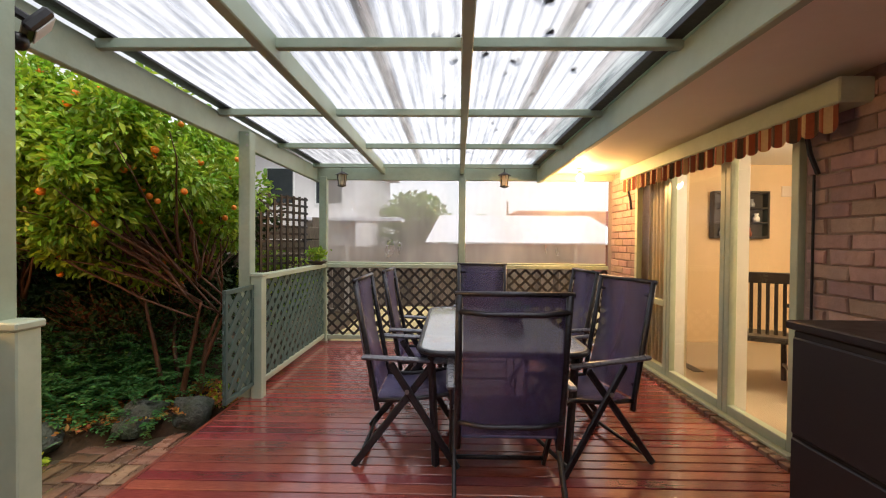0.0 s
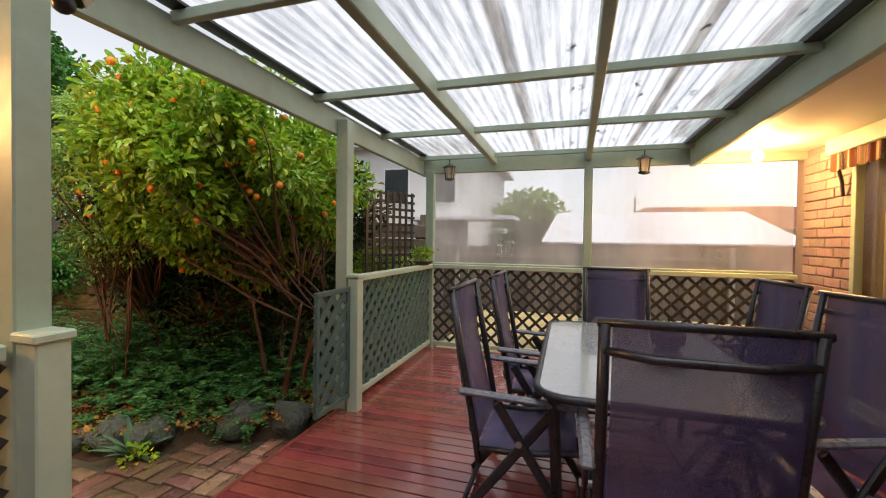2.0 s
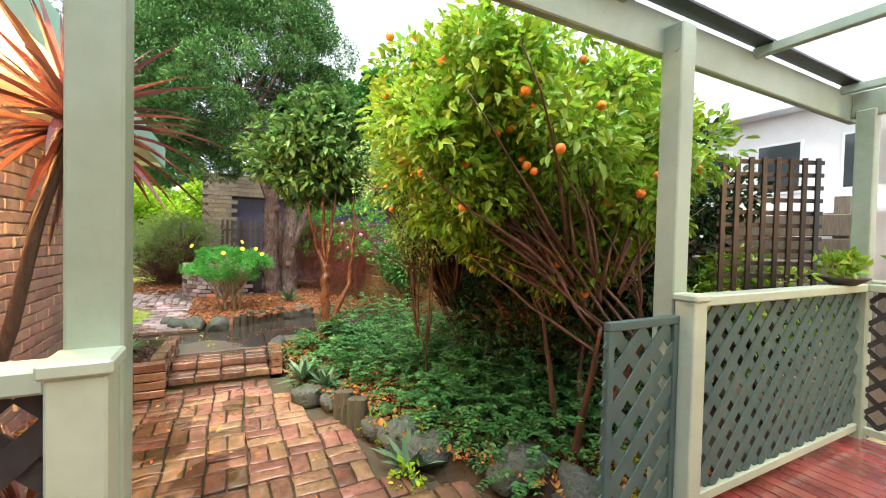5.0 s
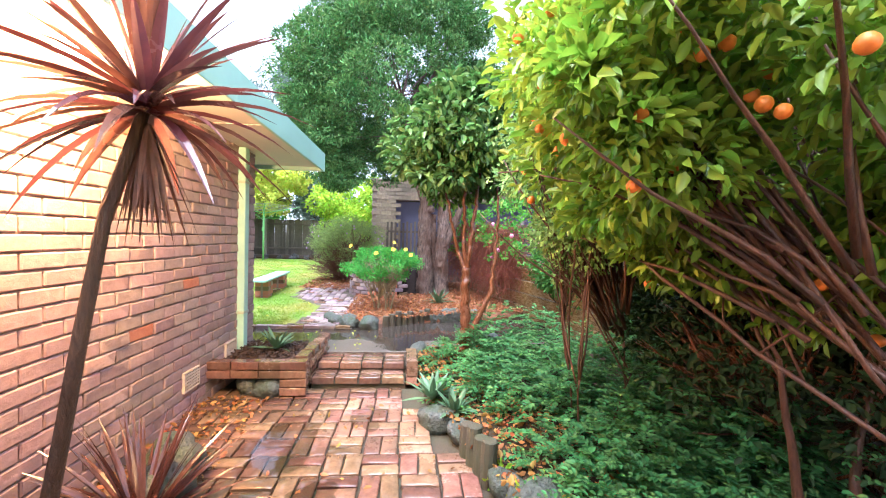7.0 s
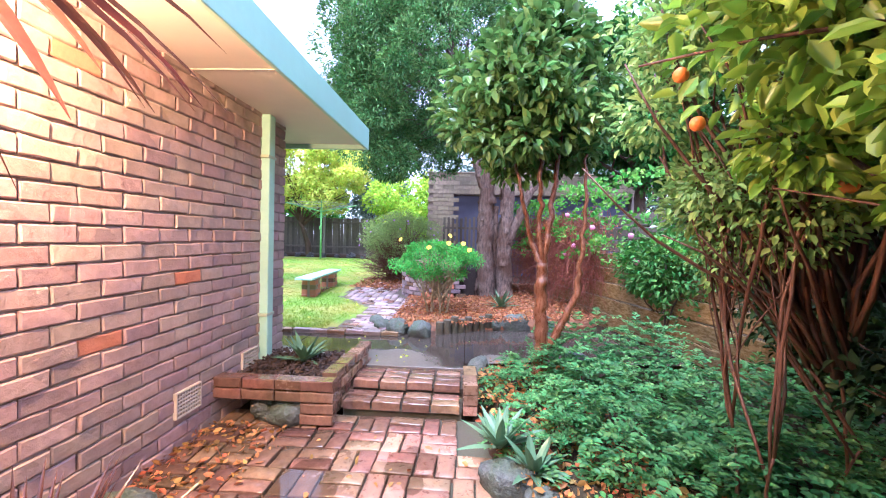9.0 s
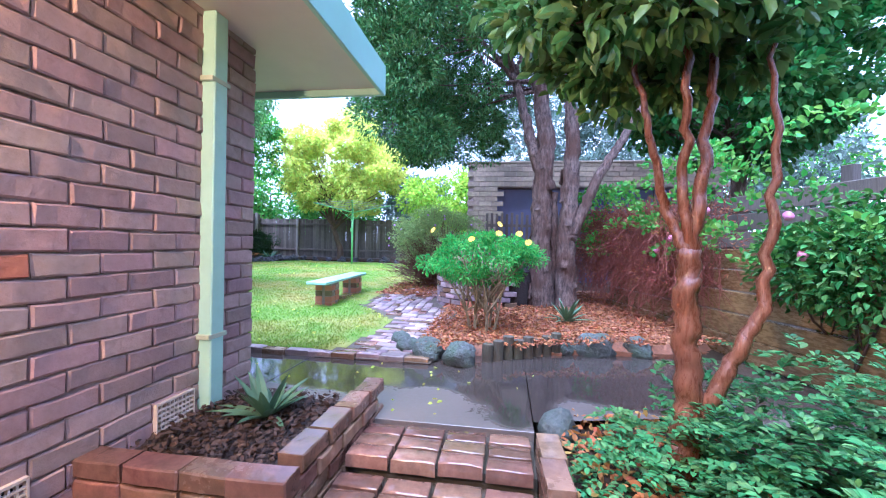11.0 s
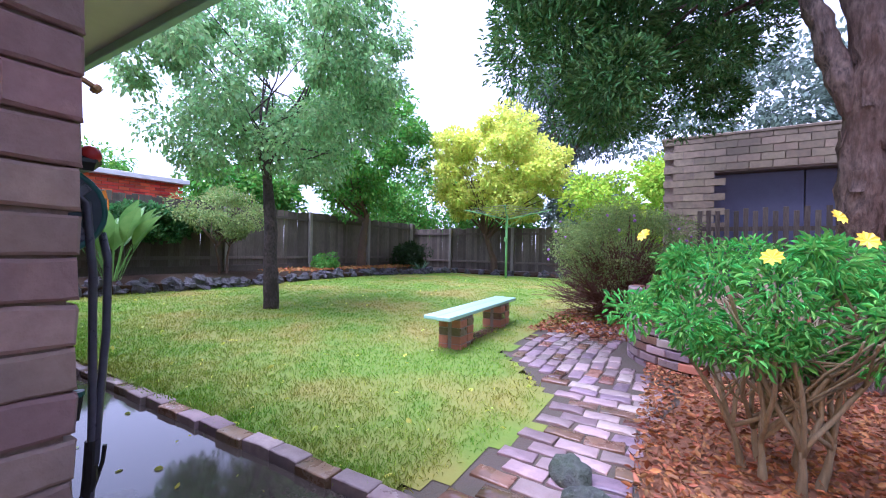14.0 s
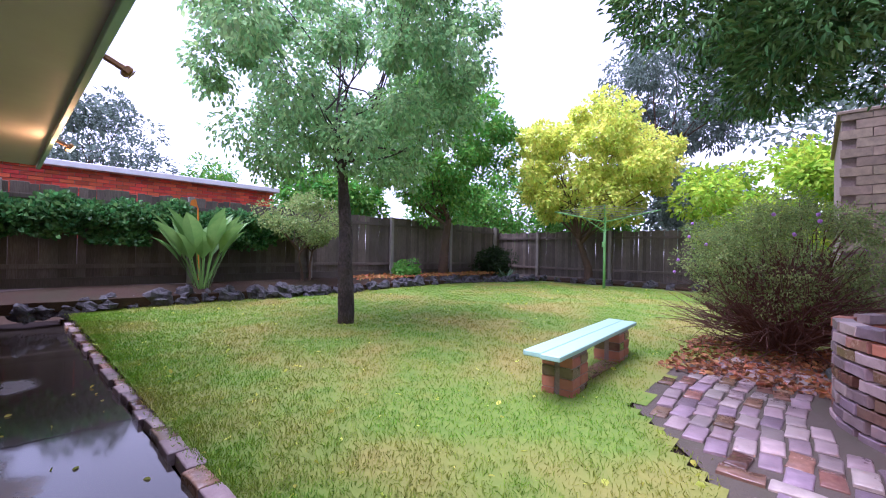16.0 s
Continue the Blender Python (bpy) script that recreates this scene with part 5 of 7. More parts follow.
# shade shrubs are added, mostly hidden, to cut sky light under the orange tree
tree("shade_shrub", "tall dark leafy shrub added behind the orange tree to block sky light", (-3.45, 5.3, PAVE), 0.6, 0.04, (0.0, -0.30, 1.60), (1.15, 0.75, 1.20), 80, 0.30, 26000, 0.07, "leaf_dark_shade", "twig", 6, forks=16, trunks=5, twigs=80, category="shrub")
tree("under_shrub", "twiggy undergrowth below the orange tree, its shade put into dark leaves", (-3.3, 4.25, PAVE), 0.35, 0.03, (0, -0.10, 0.80), (1.2, 0.75, 0.55), 50, 0.20, 3800, 0.05, "leaf_dark_shade", "red_bark", 7, forks=26, trunks=6, twigs=170, category="shrub", limb_r=0.4)
tree("shade_shrub", "tall dark leafy shrub added against the fence to block sky light", (-4.6, 4.5, PAVE), 0.6, 0.035, (0.0, -0.1, 1.50), (0.95, 0.6, 1.15), 70, 0.28, 22000, 0.065, "leaf_dark_shade", "twig", 26, forks=14, trunks=5, twigs=60, category="shrub")
tree("fence_bush", "green leafy bush with pink flowers behind the camellia", (-6.9, 4.3, PAVE), 0.4, 0.03, (0.0, 0.05, 1.05), (0.65, 0.4, 0.55), 30, 0.22, 6000, 0.06, "leaf_shade", "twig", 28, forks=8, trunks=4, category="shrub")
tree("corner_shrub", "leafy green shrub beyond the lattice", (-2.35, 5.35, PAVE), 0.4, 0.03, (0.0, 0.0, 0.95), (0.45, 0.4, 0.5), 20, 0.17, 3000, 0.06, "leaf_citrus", "twig", 27, forks=8, trunks=3, twigs=20, category="shrub")
tree("camellia_tree", "small camellia tree with glossy leaves and several stems", (-5.50, 2.66, SLAB), 0.80, 0.045, (-0.15, -0.12, 2.36), (0.66, 0.66, 0.66), 80, 0.18, 9500, 0.092, "leaf_camellia", "red_bark", 8, forks=7, limb_r=0.3,
     stems=((((0, 0, -0.05), (0.01, 0.01, 0.35), (0.0, -0.01, 0.70), (0.0, 0.0, 1.0)), 0.062, 0.045), (((0, 0, 0.95), (-0.02, -0.10, 1.2), (0.0, -0.20, 1.6), (-0.1, -0.30, 2.2)), 0.028, 0.008), (((0, 0, 0.95), (0.0, 0.05, 1.3), (-0.06, 0.1, 1.7), (-0.1, 0.16, 2.5)), 0.034, 0.012), (((0, 0.0, 0.98), (0.0, -0.03, 1.3), (0.04, -0.05, 1.8), (0.0, 0.0, 2.5)), 0.026, 0.012), (((0, 0, 0.16), (0.03, 0.12, 0.42), (0.04, 0.27, 0.75), (0.02, 0.33, 1.3), (-0.05, 0.34, 1.9)), 0.042, 0.010)))
tree("bark_tree", "large dark green conifer with flaking papery trunks", (-9.65, 2.42, 0.0), 3.3, 0.15, (-0.3, -0.75, 4.25), (2.35, 2.45, 2.5), 240, 0.40, 150000, 0.064, "leaf_cypress", "paper_bark", 9, forks=9, width=0.30, squash=0.72, droop=-0.1, shell=0.8, face=0.55,
     clear=lambda c: c[2] > 2.15 + 0.45 * max(0.0, c[1] + 1.9) and (c[0] < 0.9 or c[2] > 2.9) and (c[2] > 4.35 or c[1] < -0.75 + 0.5 * max(0.0, c[2] - 2.85)), limb_r=0.28,
     stems=((((0.0, 0.0, -0.1), (0.02, -0.03, 0.7), (0.0, -0.06, 1.6), (0.03, 0.0, 2.4), (-0.05, -0.12, 3.4)), 0.17, 0.10), (((0.04, 0.33, -0.1), (0.03, 0.30, 0.7), (0.05, 0.33, 1.5), (0.04, 0.36, 2.4), (0.02, 0.30, 3.4)), 0.15, 0.08), (((0.02, 0.05, 1.75), (0.0, -0.16, 2.25), (0.0, -0.30, 2.8), (-0.1, -0.5, 3.5)), 0.10, 0.05),
            (((0.05, 0.36, 1.05), (0.08, 0.52, 1.45), (0.10, 0.72, 1.95), (0.10, 1.02, 2.45), (0.0, 1.38, 3.1), (0.0, 1.75, 4.0)), 0.085, 0.035), (((-0.12, 0.16, -0.1), (-0.10, 0.15, 0.8), (-0.06, 0.12, 1.7)), 0.11, 0.06)))
for k in range(90):
    a, h = 2.4 * k, 0.05 + 2.2 * ((k * 37) % 90) / 90
    cx, cy, r = ((0.01, -0.04, 0.165 - 0.02 * h), (0.04, 0.32, 0.145 - 0.02 * h))[k % 2]
    o = part("bark_flake", Geo().box((0, 0, 0), (0.055 + 0.05 * ((k * 7) % 5) / 5, 0.008, 0.14 + 0.12 * ((k * 11) % 7) / 7), None, 0.003), "paper_bark", bpy.data.objects["bark_tree"])
    o.matrix_basis = pose(cx + r * math.cos(a), cy + r * math.sin(a), h, 5 - 10 * (k % 3), 6 * math.sin(k * 3), math.degrees(a) + 90)
tree("broadleaf_tree", "dark broad-leaved tree beyond the fence", (-10.9, 5.6, 0.0), 2.4, 0.16, (0, 0, 4.0), (2.1, 1.9, 1.7), 80, 0.40, 26000, 0.115, "leaf_shade", "bark", 19, forks=9, width=0.7)
bt, bcs, brs, _ = tree("birch_tree", "silver birch with a dark rough trunk and drooping light leaves", (-9.5, -4.0, lawn_z(-9.5, -4.0)), 2.5, 0.098, (0.05, -0.05, 3.6), (2.05, 2.05, 1.85), 200, 0.28, 37000, 0.070, "leaf_birch", "birch_bark", 10, forks=8, width=0.6, droop=0.9, lean=(0.05, 0.06), shell=0.2, limb_r=0.2)
tree("golden_tree", "golden yellow autumn tree near the back fence", (-18.9, -4.6, 0.25), 1.5, 0.12, (0, 0, 3.7), (2.6, 2.6, 2.1), 130, 0.36, 28000, 0.125, "leaf_yellow", "bark", 11, forks=12, width=0.6)
tree("lime_tree", "lime green leafy tree beside the back fence", (-18.6, 0.3, 0.25), 0.9, 0.10, (0, 0, 2.1), (1.9, 2.4, 1.1), 55, 0.45, 15000, 0.13, "leaf_lime", "bark", 15, forks=10, width=0.6)
tree("shade_tree", "green leafy tree beside the fence", (-15.7, -7.9, 0.35), 1.9, 0.14, (0.3, 0.2, 3.9), (2.6, 1.9, 2.1), 75, 0.50, 22000, 0.13, "leaf_green", "bark", 12, forks=10)
tree("fence_shrub", "small reddish shrub tree by the fence", (-10.9, -7.6, 0.35), 0.8, 0.05, (0, 0, 1.35), (0.95, 0.7, 0.55), 30, 0.25, 6000, 0.06, "leaf_olive", "bark", 16, forks=8, trunks=2, category="shrub")
tree("daisy_bush", "yellow daisy bush with feathery green leaves and bare stems", (-7.80, 1.66, 0.05), 0.30, 0.030, (-0.06, -0.06, 0.76), (0.62, 0.62, 0.27), 50, 0.090, 11000, 0.040, "leaf_daisy", "pale_stem", 13, forks=34, trunks=6, shell=0.15, category="bush", width=0.22)
daisy = bpy.data.objects["daisy_bush"]
for k, (x, y, z) in enumerate(((0.30, 0.34, 1.00), (0.38, 0.42, 0.92), (0.10, -0.52, 1.03), (0.42, -0.1, 0.94), (0.05, 0.15, 1.10), (0.35, 0.15, 1.0))):
    g = Geo()
    for i in range(9):
        a = 2 * math.pi * i / 9
        g.add([(0, 0, 0), (0.026 * math.cos(a - 0.36), 0.026 * math.sin(a - 0.36), 0.008), (0.036 * math.cos(a), 0.036 * math.sin(a), 0.004), (0.026 * math.cos(a + 0.36), 0.026 * math.sin(a + 0.36), 0.008)], [(0, 1, 2, 3)])
    f = part("flower", g, "yellow_petal", daisy, "bright yellow daisy flower")
    f.matrix_basis = pose(x, y, z, 25 * math.sin(k), 55, 20 * math.sin(k * 2.0))
gb, _, _, rng = tree("grey_bush", "tall twiggy olive bush with small mauve flowers beside the lawn", (-11.9, 0.45, 0.02), 0.3, 0.03, (0, 0, 1.05), (0.98, 0.98, 0.62), 110, 0.17, 26000, 0.032, "leaf_olive", "red_twig", 14, forks=20, trunks=6, category="bush", twigs=60, width=0.36)
g = Geo()
for k in range(430):
    a, el = 2 * math.pi * rng.random(), 0.12 + 1.2 * rng.random()
    d = Vector((math.cos(a) * math.cos(el), math.sin(a) * math.cos(el), math.sin(el)))
    s0 = Vector((0.14 * math.cos(a), 0.14 * math.sin(a), 0.06 + 0.25 * rng.random()))
    n0, long_ = len(g.v), 0.7 + 0.45 * rng.random()
    q, e = limb(g, s0, d, long_, 0.007 + 0.006 * rng.random(), 0.002, rng, 0.45, 6, 4)
    for _ in range(2):
        limb(g, q[3], (e + Vector(rng.normal(0, 0.5, 3))), long_ * 0.35, 0.004, 0.0015, rng, 0.4, 3, 3)
tagged(part("twig_fan", g, "red_twig", gb, "reddish brown bare twigs"), "reddish brown bare twigs", "", "", "stuff")
for k in range(26):
    a, h = 2 * math.pi * rng.random(), 0.7 + 0.8 * rng.random()
    part("flower", Geo().blob((0.98 * math.cos(a) * (1.35 - 0.35 * h), 0.98 * math.sin(a) * (1.35 - 0.35 * h), h), 0.018, k, 0.5, 6, 5), "mauve_petal", gb, smooth=True)
tree("fence_plant", "low green shrub in the fence bed", (-13.9, -7.6, 0.35), 0.15, 0.02, (0, 0, 0.25), (0.40, 0.3, 0.22), 16, 0.14, 2200, 0.06, "leaf_green", "twig", 17, forks=5, trunks=3, category="shrub")
tree("fence_plant", "low green shrub in the fence bed", (-17.9, -7.5, 0.33), 0.2, 0.02, (0, 0, 0.45), (0.9, 0.5, 0.4), 24, 0.22, 4000, 0.08, "leaf_dark_shade", "twig", 18, forks=5, trunks=3, category="shrub")
tree("gum_tree", "tall grey-green gum tree far beyond the fence", (-31, -5.0, 0), 6.0, 0.30, (0, 0, 9.5), (3.6, 4.2, 4.2), 60, 1.0, 13000, 0.30, "leaf_gum", "bark", 20, forks=14, width=0.25, droop=0.6)
for k, (x, y, h, s, mt) in enumerate(((-9.5, -24, 8.2, 2.4, "leaf_gum"), (-14.5, -25, 6.0, 2.2, "leaf_green"), (-22.5, -10, 5.0, 2.4, "leaf_green"), (-23.5, -7.0, 4.4, 2.2, "leaf_green"), (-23, -2.5, 4.2, 2.2, "leaf_gum"), (-22.5, 2.2, 8.6, 2.7, "leaf_gum"), (-21.5, 6.4, 8.0, 2.7, "leaf_gum"), (-17, 8.5, 5.5, 2.6, "leaf_gum"), (-14.5, -12.5, 4.4, 1.9, "leaf_green"), (-19, -27, 4.2, 2.0, "leaf_olive"), (-25, -16, 5.5, 2.6, "leaf_green"), (-27, 6, 6.5, 3.2, "leaf_gum"), (-24, 14, 6.5, 3.4, "leaf_green"), (-13, 16, 5.5, 3.0, "leaf_green"), (-1.6, 19, 3.6, 1.6, "leaf_olive"), (3.2, 40, 4.2, 1.8, "leaf_green"))):
    tree("distant_tree", "leafy tree standing far beyond the fences", (x, y, -0.3), h * 0.4, 0.16, (0, 0, h * 0.68), (s, s, h * 0.34), 36, s * 0.3, 6000, 0.20, mt, "bark", 60 + k, forks=8)


def rosette(name, label, at, count, length, width, material, seed, up=0.5, droop=0.35, base_h=0.0, spread=0.35, category="plant", whole=False):
    """Strap leaves from one heart; each is a thin folded blade, and a part of its own unless whole."""
    rg = np.random.default_rng(seed)
    t = thing(name, label, category, at)
    g = Geo()
    for k in range(count):
        a = 2.39996 * k
        el = up + spread * (rg.random() - 0.5) * 2
        L = length * (0.75 + 0.4 * rg.random())
        out = Vector((math.cos(a), math.sin(a), 0))
        side = Vector((-math.sin(a), math.cos(a), 0))
        p, d = Vector((0, 0, base_h)) + out * 0.01, (out * math.cos(el) + Vector((0, 0, math.sin(el)))).normalized()
        n = 6
        b = len(g.v)
        for i in range(n + 1):
            q = i / n
            w = width * (0.7 + 0.6 * q if q < 0.35 else 0.91 * (1 - ((q - 0.35) / 0.65) ** 1.6)) * 0.5 + 0.0008
            g.v += [tuple(p - side * w + Vector((0, 0, w * 0.5))), tuple(p), tuple(p + side * w + Vector((0, 0, w * 0.5)))]
            p = p + d * (L / n)
            d = (d + Vector((0, 0, -droop * (0.6 + 0.8 * rg.random()) / n * 2))).normalized()
        for i in range(n):
            j = b + 3 * i
            g.f += [(j, j + 1, j + 4, j + 3), (j + 1, j + 2, j + 5, j + 4)]
        if not whole:
            part("leaf", g, material, t)
            g = Geo()
    if whole:
        part("foliage", g, material, t)
    return t


# red cordyline with a leaning trunk
cord = thing("cordyline", "red cordyline with a leaning bare trunk and strap leaves", "plant", (-2.92, 0.58, PAVE))
part("trunk", Geo().tube([(0, 0, -0.05), (0.03, 0.04, 0.18), (0.06, 0.08, 0.35), (0.17, 0.22, 0.70), (0.27, 0.36, 1.10), (0.27, 0.44, 1.52), (0.19, 0.52, 1.91)], [0.045, 0.037, 0.031, 0.026, 0.023, 0.021, 0.02], 10, True, 0.15), "bark", cord, smooth=True)
for i, (cnt, ln, up, dr, sp) in enumerate(((46, 0.52, 0.75, 0.22, 0.6), (34, 0.54, -0.05, 0.42, 0.4), (42, 0.42, -1.25, 0.1, 0.2))):
    r_ = rosette("tuft", "", (0.19, 0.52, 1.91 - 0.04 * i), cnt, ln, 0.047 if i < 2 else 0.018, "leaf_red" if i < 2 else "dead_leaf", 30 + i, up, dr, 0.0, sp, whole=True)
    tuft = r_.children[0]
    tuft.parent = cord
    tuft.matrix_basis = r_.matrix_basis.copy()
    tuft.name = "foliage" if i < 2 else "dead_foliage"
    bpy.data.objects.remove(r_)
rosette("cordyline", "small red cordyline at the foot of the brick wall", (-3.20, 0.80, PAVE), 80, 0.58, 0.030, "leaf_red", 34, 0.8, 0.2, 0.02, 0.5)
for k, (x, y, z, L) in enumerate(((-2.93, 2.68, PAVE, 0.24), (-4.45, 2.26, PAVE + 0.14, 0.26), (-5.45, 0.72, 0.06, 0.26), (-8.4, 2.59, 0.08, 0.32), (-4.25, 2.42, PAVE + 0.12, 0.20))):
    rosette("aloe", "grey-green spiky aloe growing in soil", (x, y, z), 22, L, 0.055, "leaf_aloe", 40 + k, 0.65, 0.12, 0.0, 0.5)
pad = thing("paddle_plant", "tall bird-of-paradise clump with broad paddle leaves on stalks", "plant", (-8.75, -7.35, 0.3))
rg = np.random.default_rng(50)
for k in range(30):
    a, el = 2.39996 * k, 1.48 - 0.36 * (k / 30) - 0.1 * rg.random()
    out, side = Vector((math.cos(a), math.sin(a), 0)), Vector((-math.sin(a), math.cos(a), 0))
    p, d = out * 0.12 * rg.random(), (out * math.cos(el) + Vector((0, 0, math.sin(el)))).normalized()
    g = Geo()
    n, long_ = 14, 1.15 + 0.5 * rg.random()
    for i in range(n + 1):
        q = i / n
        w = 0.012 if q < 0.5 else 0.14 * math.sin(math.pi * min(1.0, (q - 0.5) / 0.5) ** 0.75) + 0.004
        g.v += [tuple(p - side * w + Vector((0, 0, w * 0.45))), tuple(p), tuple(p + side * w + Vector((0, 0, w * 0.45)))]
        p = p + d * (long_ / n)
        d = (d + out * (0.01 + 0.11 * q * q) * (0.5 + rg.random()) + Vector((0, 0, -0.05 * q))).normalized()
    for i in range(n):
        j = 3 * i
        g.f += [(j, j + 1, j + 4, j + 3), (j + 1, j + 2, j + 5, j + 4)]
    part("leaf", g, "leaf_strelitzia", pad)
part("flower", Geo().tube([(0.1, 0.15, 0.2), (0.14, 0.2, 0.9), (0.16, 0.22, 1.45)], 0.012, 6).add([(0.16, 0.22, 1.45), (0.30, 0.28, 1.48), (0.2, 0.24, 1.60), (0.28, 0.27, 1.56)], [(0, 1, 3), (0, 3, 2)]), "orange", pad, "orange crane-shaped flower")
rosette("agave_clump", "low spiky clump under the golden tree", (-17.3, -6.6, 0.2), 40, 0.5, 0.06, "leaf_aloe", 51, 0.7, 0.2)


# ground cover: many small leaves in mounds
def ground_cover(name, label, mounds, per, leaf, mat, seed, width=0.5):
    rg = np.random.default_rng(seed)
    P, D = [], []
    for x, y, z, r, h in mounds:
        n = int(per * r * r)
        d = rg.normal(0, 1, (n, 3))
        d /= np.linalg.norm(d, axis=1)[:, None]
        d[:, 2] = np.abs(d[:, 2])
        q = 0.55 + 0.5 * rg.random(n)[:, None]
        P.append(np.array([x, y, z]) + d * q * np.array([r, r, h]))
        D.append(d + np.array([0, 0, 0.15]))
    P, D = np.concatenate(P), np.concatenate(D)
    me = leaf_mesh(name, mat, P, D, leaf * (0.6 + 0.7 * rg.random(len(P))), width, 0.15, rg, jitter=1.0)
    return tagged(new(name, me), label, "ground cover", "", "stuff")


def spray_cover(name, label, mounds, per, long_, leaf, mat, seed):
    """Mounds of arching sprays, each a stalk's worth of paired leaflets."""
    rg = np.random.default_rng(seed)
    P, D, F = [], [], []
    pairs = np.linspace(0.15, 1.0, 6)
    for x, y, z, r, h in mounds:
        for _ in range(int(per * r * r)):
            d = rg.normal(0, 1, 3)
            d[2] = abs(d[2])
            d /= np.linalg.norm(d)
            root = np.array([x, y, z]) + d * (0.55 + 0.4 * rg.random()) * np.array([r, r, h])
            way = d * np.array([1, 1, 0.35]) + rg.normal(0, 0.35, 3) * np.array([1, 1, 0.5])
            way /= np.linalg.norm(way)
            side = np.cross(way, (0, 0, 1.0))
            side /= np.linalg.norm(side) + 1e-6
            size = long_ * (0.6 + 0.7 * rg.random())
            for q in pairs:
                p = root + way * size * q - np.array([0, 0, 0.35 * size * q * q])
                for sgn in (-1, 1):
                    P.append(p)
                    D.append(way * 0.55 + side * sgn * (1.0 if q < 1 else 0.3) + np.array([0, 0, 0.1]))
                    F.append(leaf * (1.15 - 0.45 * q) * (0.8 + 0.4 * rg.random()))
    me = leaf_mesh(name, mat, np.array(P), np.array(D), np.array(F), 0.55, 0.12, rg, fold=0.1, jitter=0.25, face=0.8)
    return tagged(new(name, me), label, "ground cover", "", "stuff")


rg = np.random.default_rng(77)
m = []
for k in range(84):
    x = -5.75 + 3.35 * rg.random()
    edge = np.interp(x, [p[0] for p in EDGE], [p[1] for p in EDGE])
    b = rg.random()
    y = edge + 0.38 + 1.15 * b
    m.append((x, y, PAVE + 0.02, 0.26 + 0.13 * rg.random(), 0.34 + 0.46 * min(1, b * 2.2)))
spray_cover("ground_cover", "dense blue-green nandina leaves spilling over the bed", m, 420, 0.15, 0.042, "leaf_ground", 78)
m = [(-1.95 - 0.5 * rg.random(), 3.55 + 0.5 * rg.random(), PAVE + 0.03, 0.10, 0.12) for k in range(7)] + [(-3.6 + 0.9 * rg.random(), 2.6 + 0.25 * rg.random(), PAVE, 0.10, 0.14) for k in range(6)]
ground_cover("weed_tufts", "light green weeds between the rocks", m, 7000, 0.04, "leaf_lime", 79)
m = [(-5.0 - 6.0 * k / 34, -8.40 + rg.normal(0, 0.06), 1.50 + rg.normal(0, 0.07), 0.30 + 0.10 * rg.random(), 0.26) for k in range(35)] + [(-5.0 - 6.0 * k / 34, -8.30, 1.30 + rg.normal(0, 0.14), 0.34, 0.32) for k in range(35)]
ground_cover("ivy", "dark ivy hanging over the top of the fence", m, 4600, 0.085, "leaf_ground", 80, 0.75)
m = []
for k in range(100):
    q = rg.random()
    m.append((-11.2 + 3.2 * q, 3.22 + 0.70 * q + rg.normal(0, 0.08), 0.45 + 1.0 * rg.random(), 0.18 + 0.14 * rg.random(), 0.26))
ground_cover("creeper_rust", "rust red dry creeper stems and leaves on the fence", m, 1500, 0.045, "leaf_rust", 81, 0.3)
stems_rust = thing("dry_vine", "tangle of thin rust red creeper stems hanging on the fence", "creeper", (-8.0, 3.8, 0.2))
for j in range(12):
    g = Geo()
    for k in range(108):
        x = -11.2 + 3.2 * (j + 1.3 * rg.random()) / 12
        y = 3.40 + (x + 10.8) * 0.22 - 0.32 * rg.random()
        z = 0.65 + 0.95 * rg.random()
        limb(g, (x + 8.0, y - 3.8, z - 0.2), (rg.normal(0, 0.35), -0.12, -1), min(z - 0.05, 0.45 + 0.6 * rg.random()), 0.0032, 0.002, rg, 0.6, 6, 3)
    tagged(part("stem", g, "rust_stem", stems_rust), "", "", "", "stuff")
m = [(-11.0 + 4.6 * rg.random(), 0, 0.75 + 1.15 * rg.random() ** 0.7, 0.12 + 0.10 * rg.random(), 0.16) for k in range(60)]
m = [(x, 3.40 + (x + 10.8) * 0.22 - 0.30, z, r, h) for x, _, z, r, h in m]
ground_cover("creeper_green", "green climbing creeper leaves on the fence", m, 1500, 0.055, "leaf_green", 82, 0.75)
for k in range(6):
    x = -9.0 + 3.2 * rg.random()
    o = part("creeper_flower", Geo().blob((x, 3.05 + (x + 10.8) * 0.22, 0.9 + 0.7 * rg.random()), 0.035, k, 0.4, 8, 6), "pink_petal", smooth=True)
    tagged(o, "pink flower on the creeper", "flower", "pink flowers")

# mulch chips, fallen leaves and grass
rg = np.random.default_rng(90)


def scatter(name, label, n, where, size, mat, category, width=0.5, upright=0.0):
    P = np.array([where() for _ in range(n)])
    D = rg.normal(0, 1, (n, 3)) * np.array([1, 1, 0.25]) + np.array([0, 0, upright])
    me = leaf_mesh(name, mat, P, D, size * (0.5 + rg.random(n)), width, 0.0, rg, 0.05, 0.25)
    return tagged(new(name, me), label, category, "", "stuff")


def on_mulch():
    while True:
        x, y = -7.05 - 4.6 * rg.random() ** 1.3, 0.95 + 3.0 * rg.random()
        if y > 1.15 + 0.05 * (x + 7) and x < -6.95 - 0.25 * (y - 1.0):
            return (x, y, 0.075 + 0.03 * noise.noise(Vector((x * 2.3, y * 2.3, 3))) + 0.02 * rg.random() - 0.05 * max(0, 1.6 - y))


scatter("mulch_chips", "loose orange-brown bark chips", 24000, on_mulch, 0.036, "mulch_chip", "mulch", 0.4)


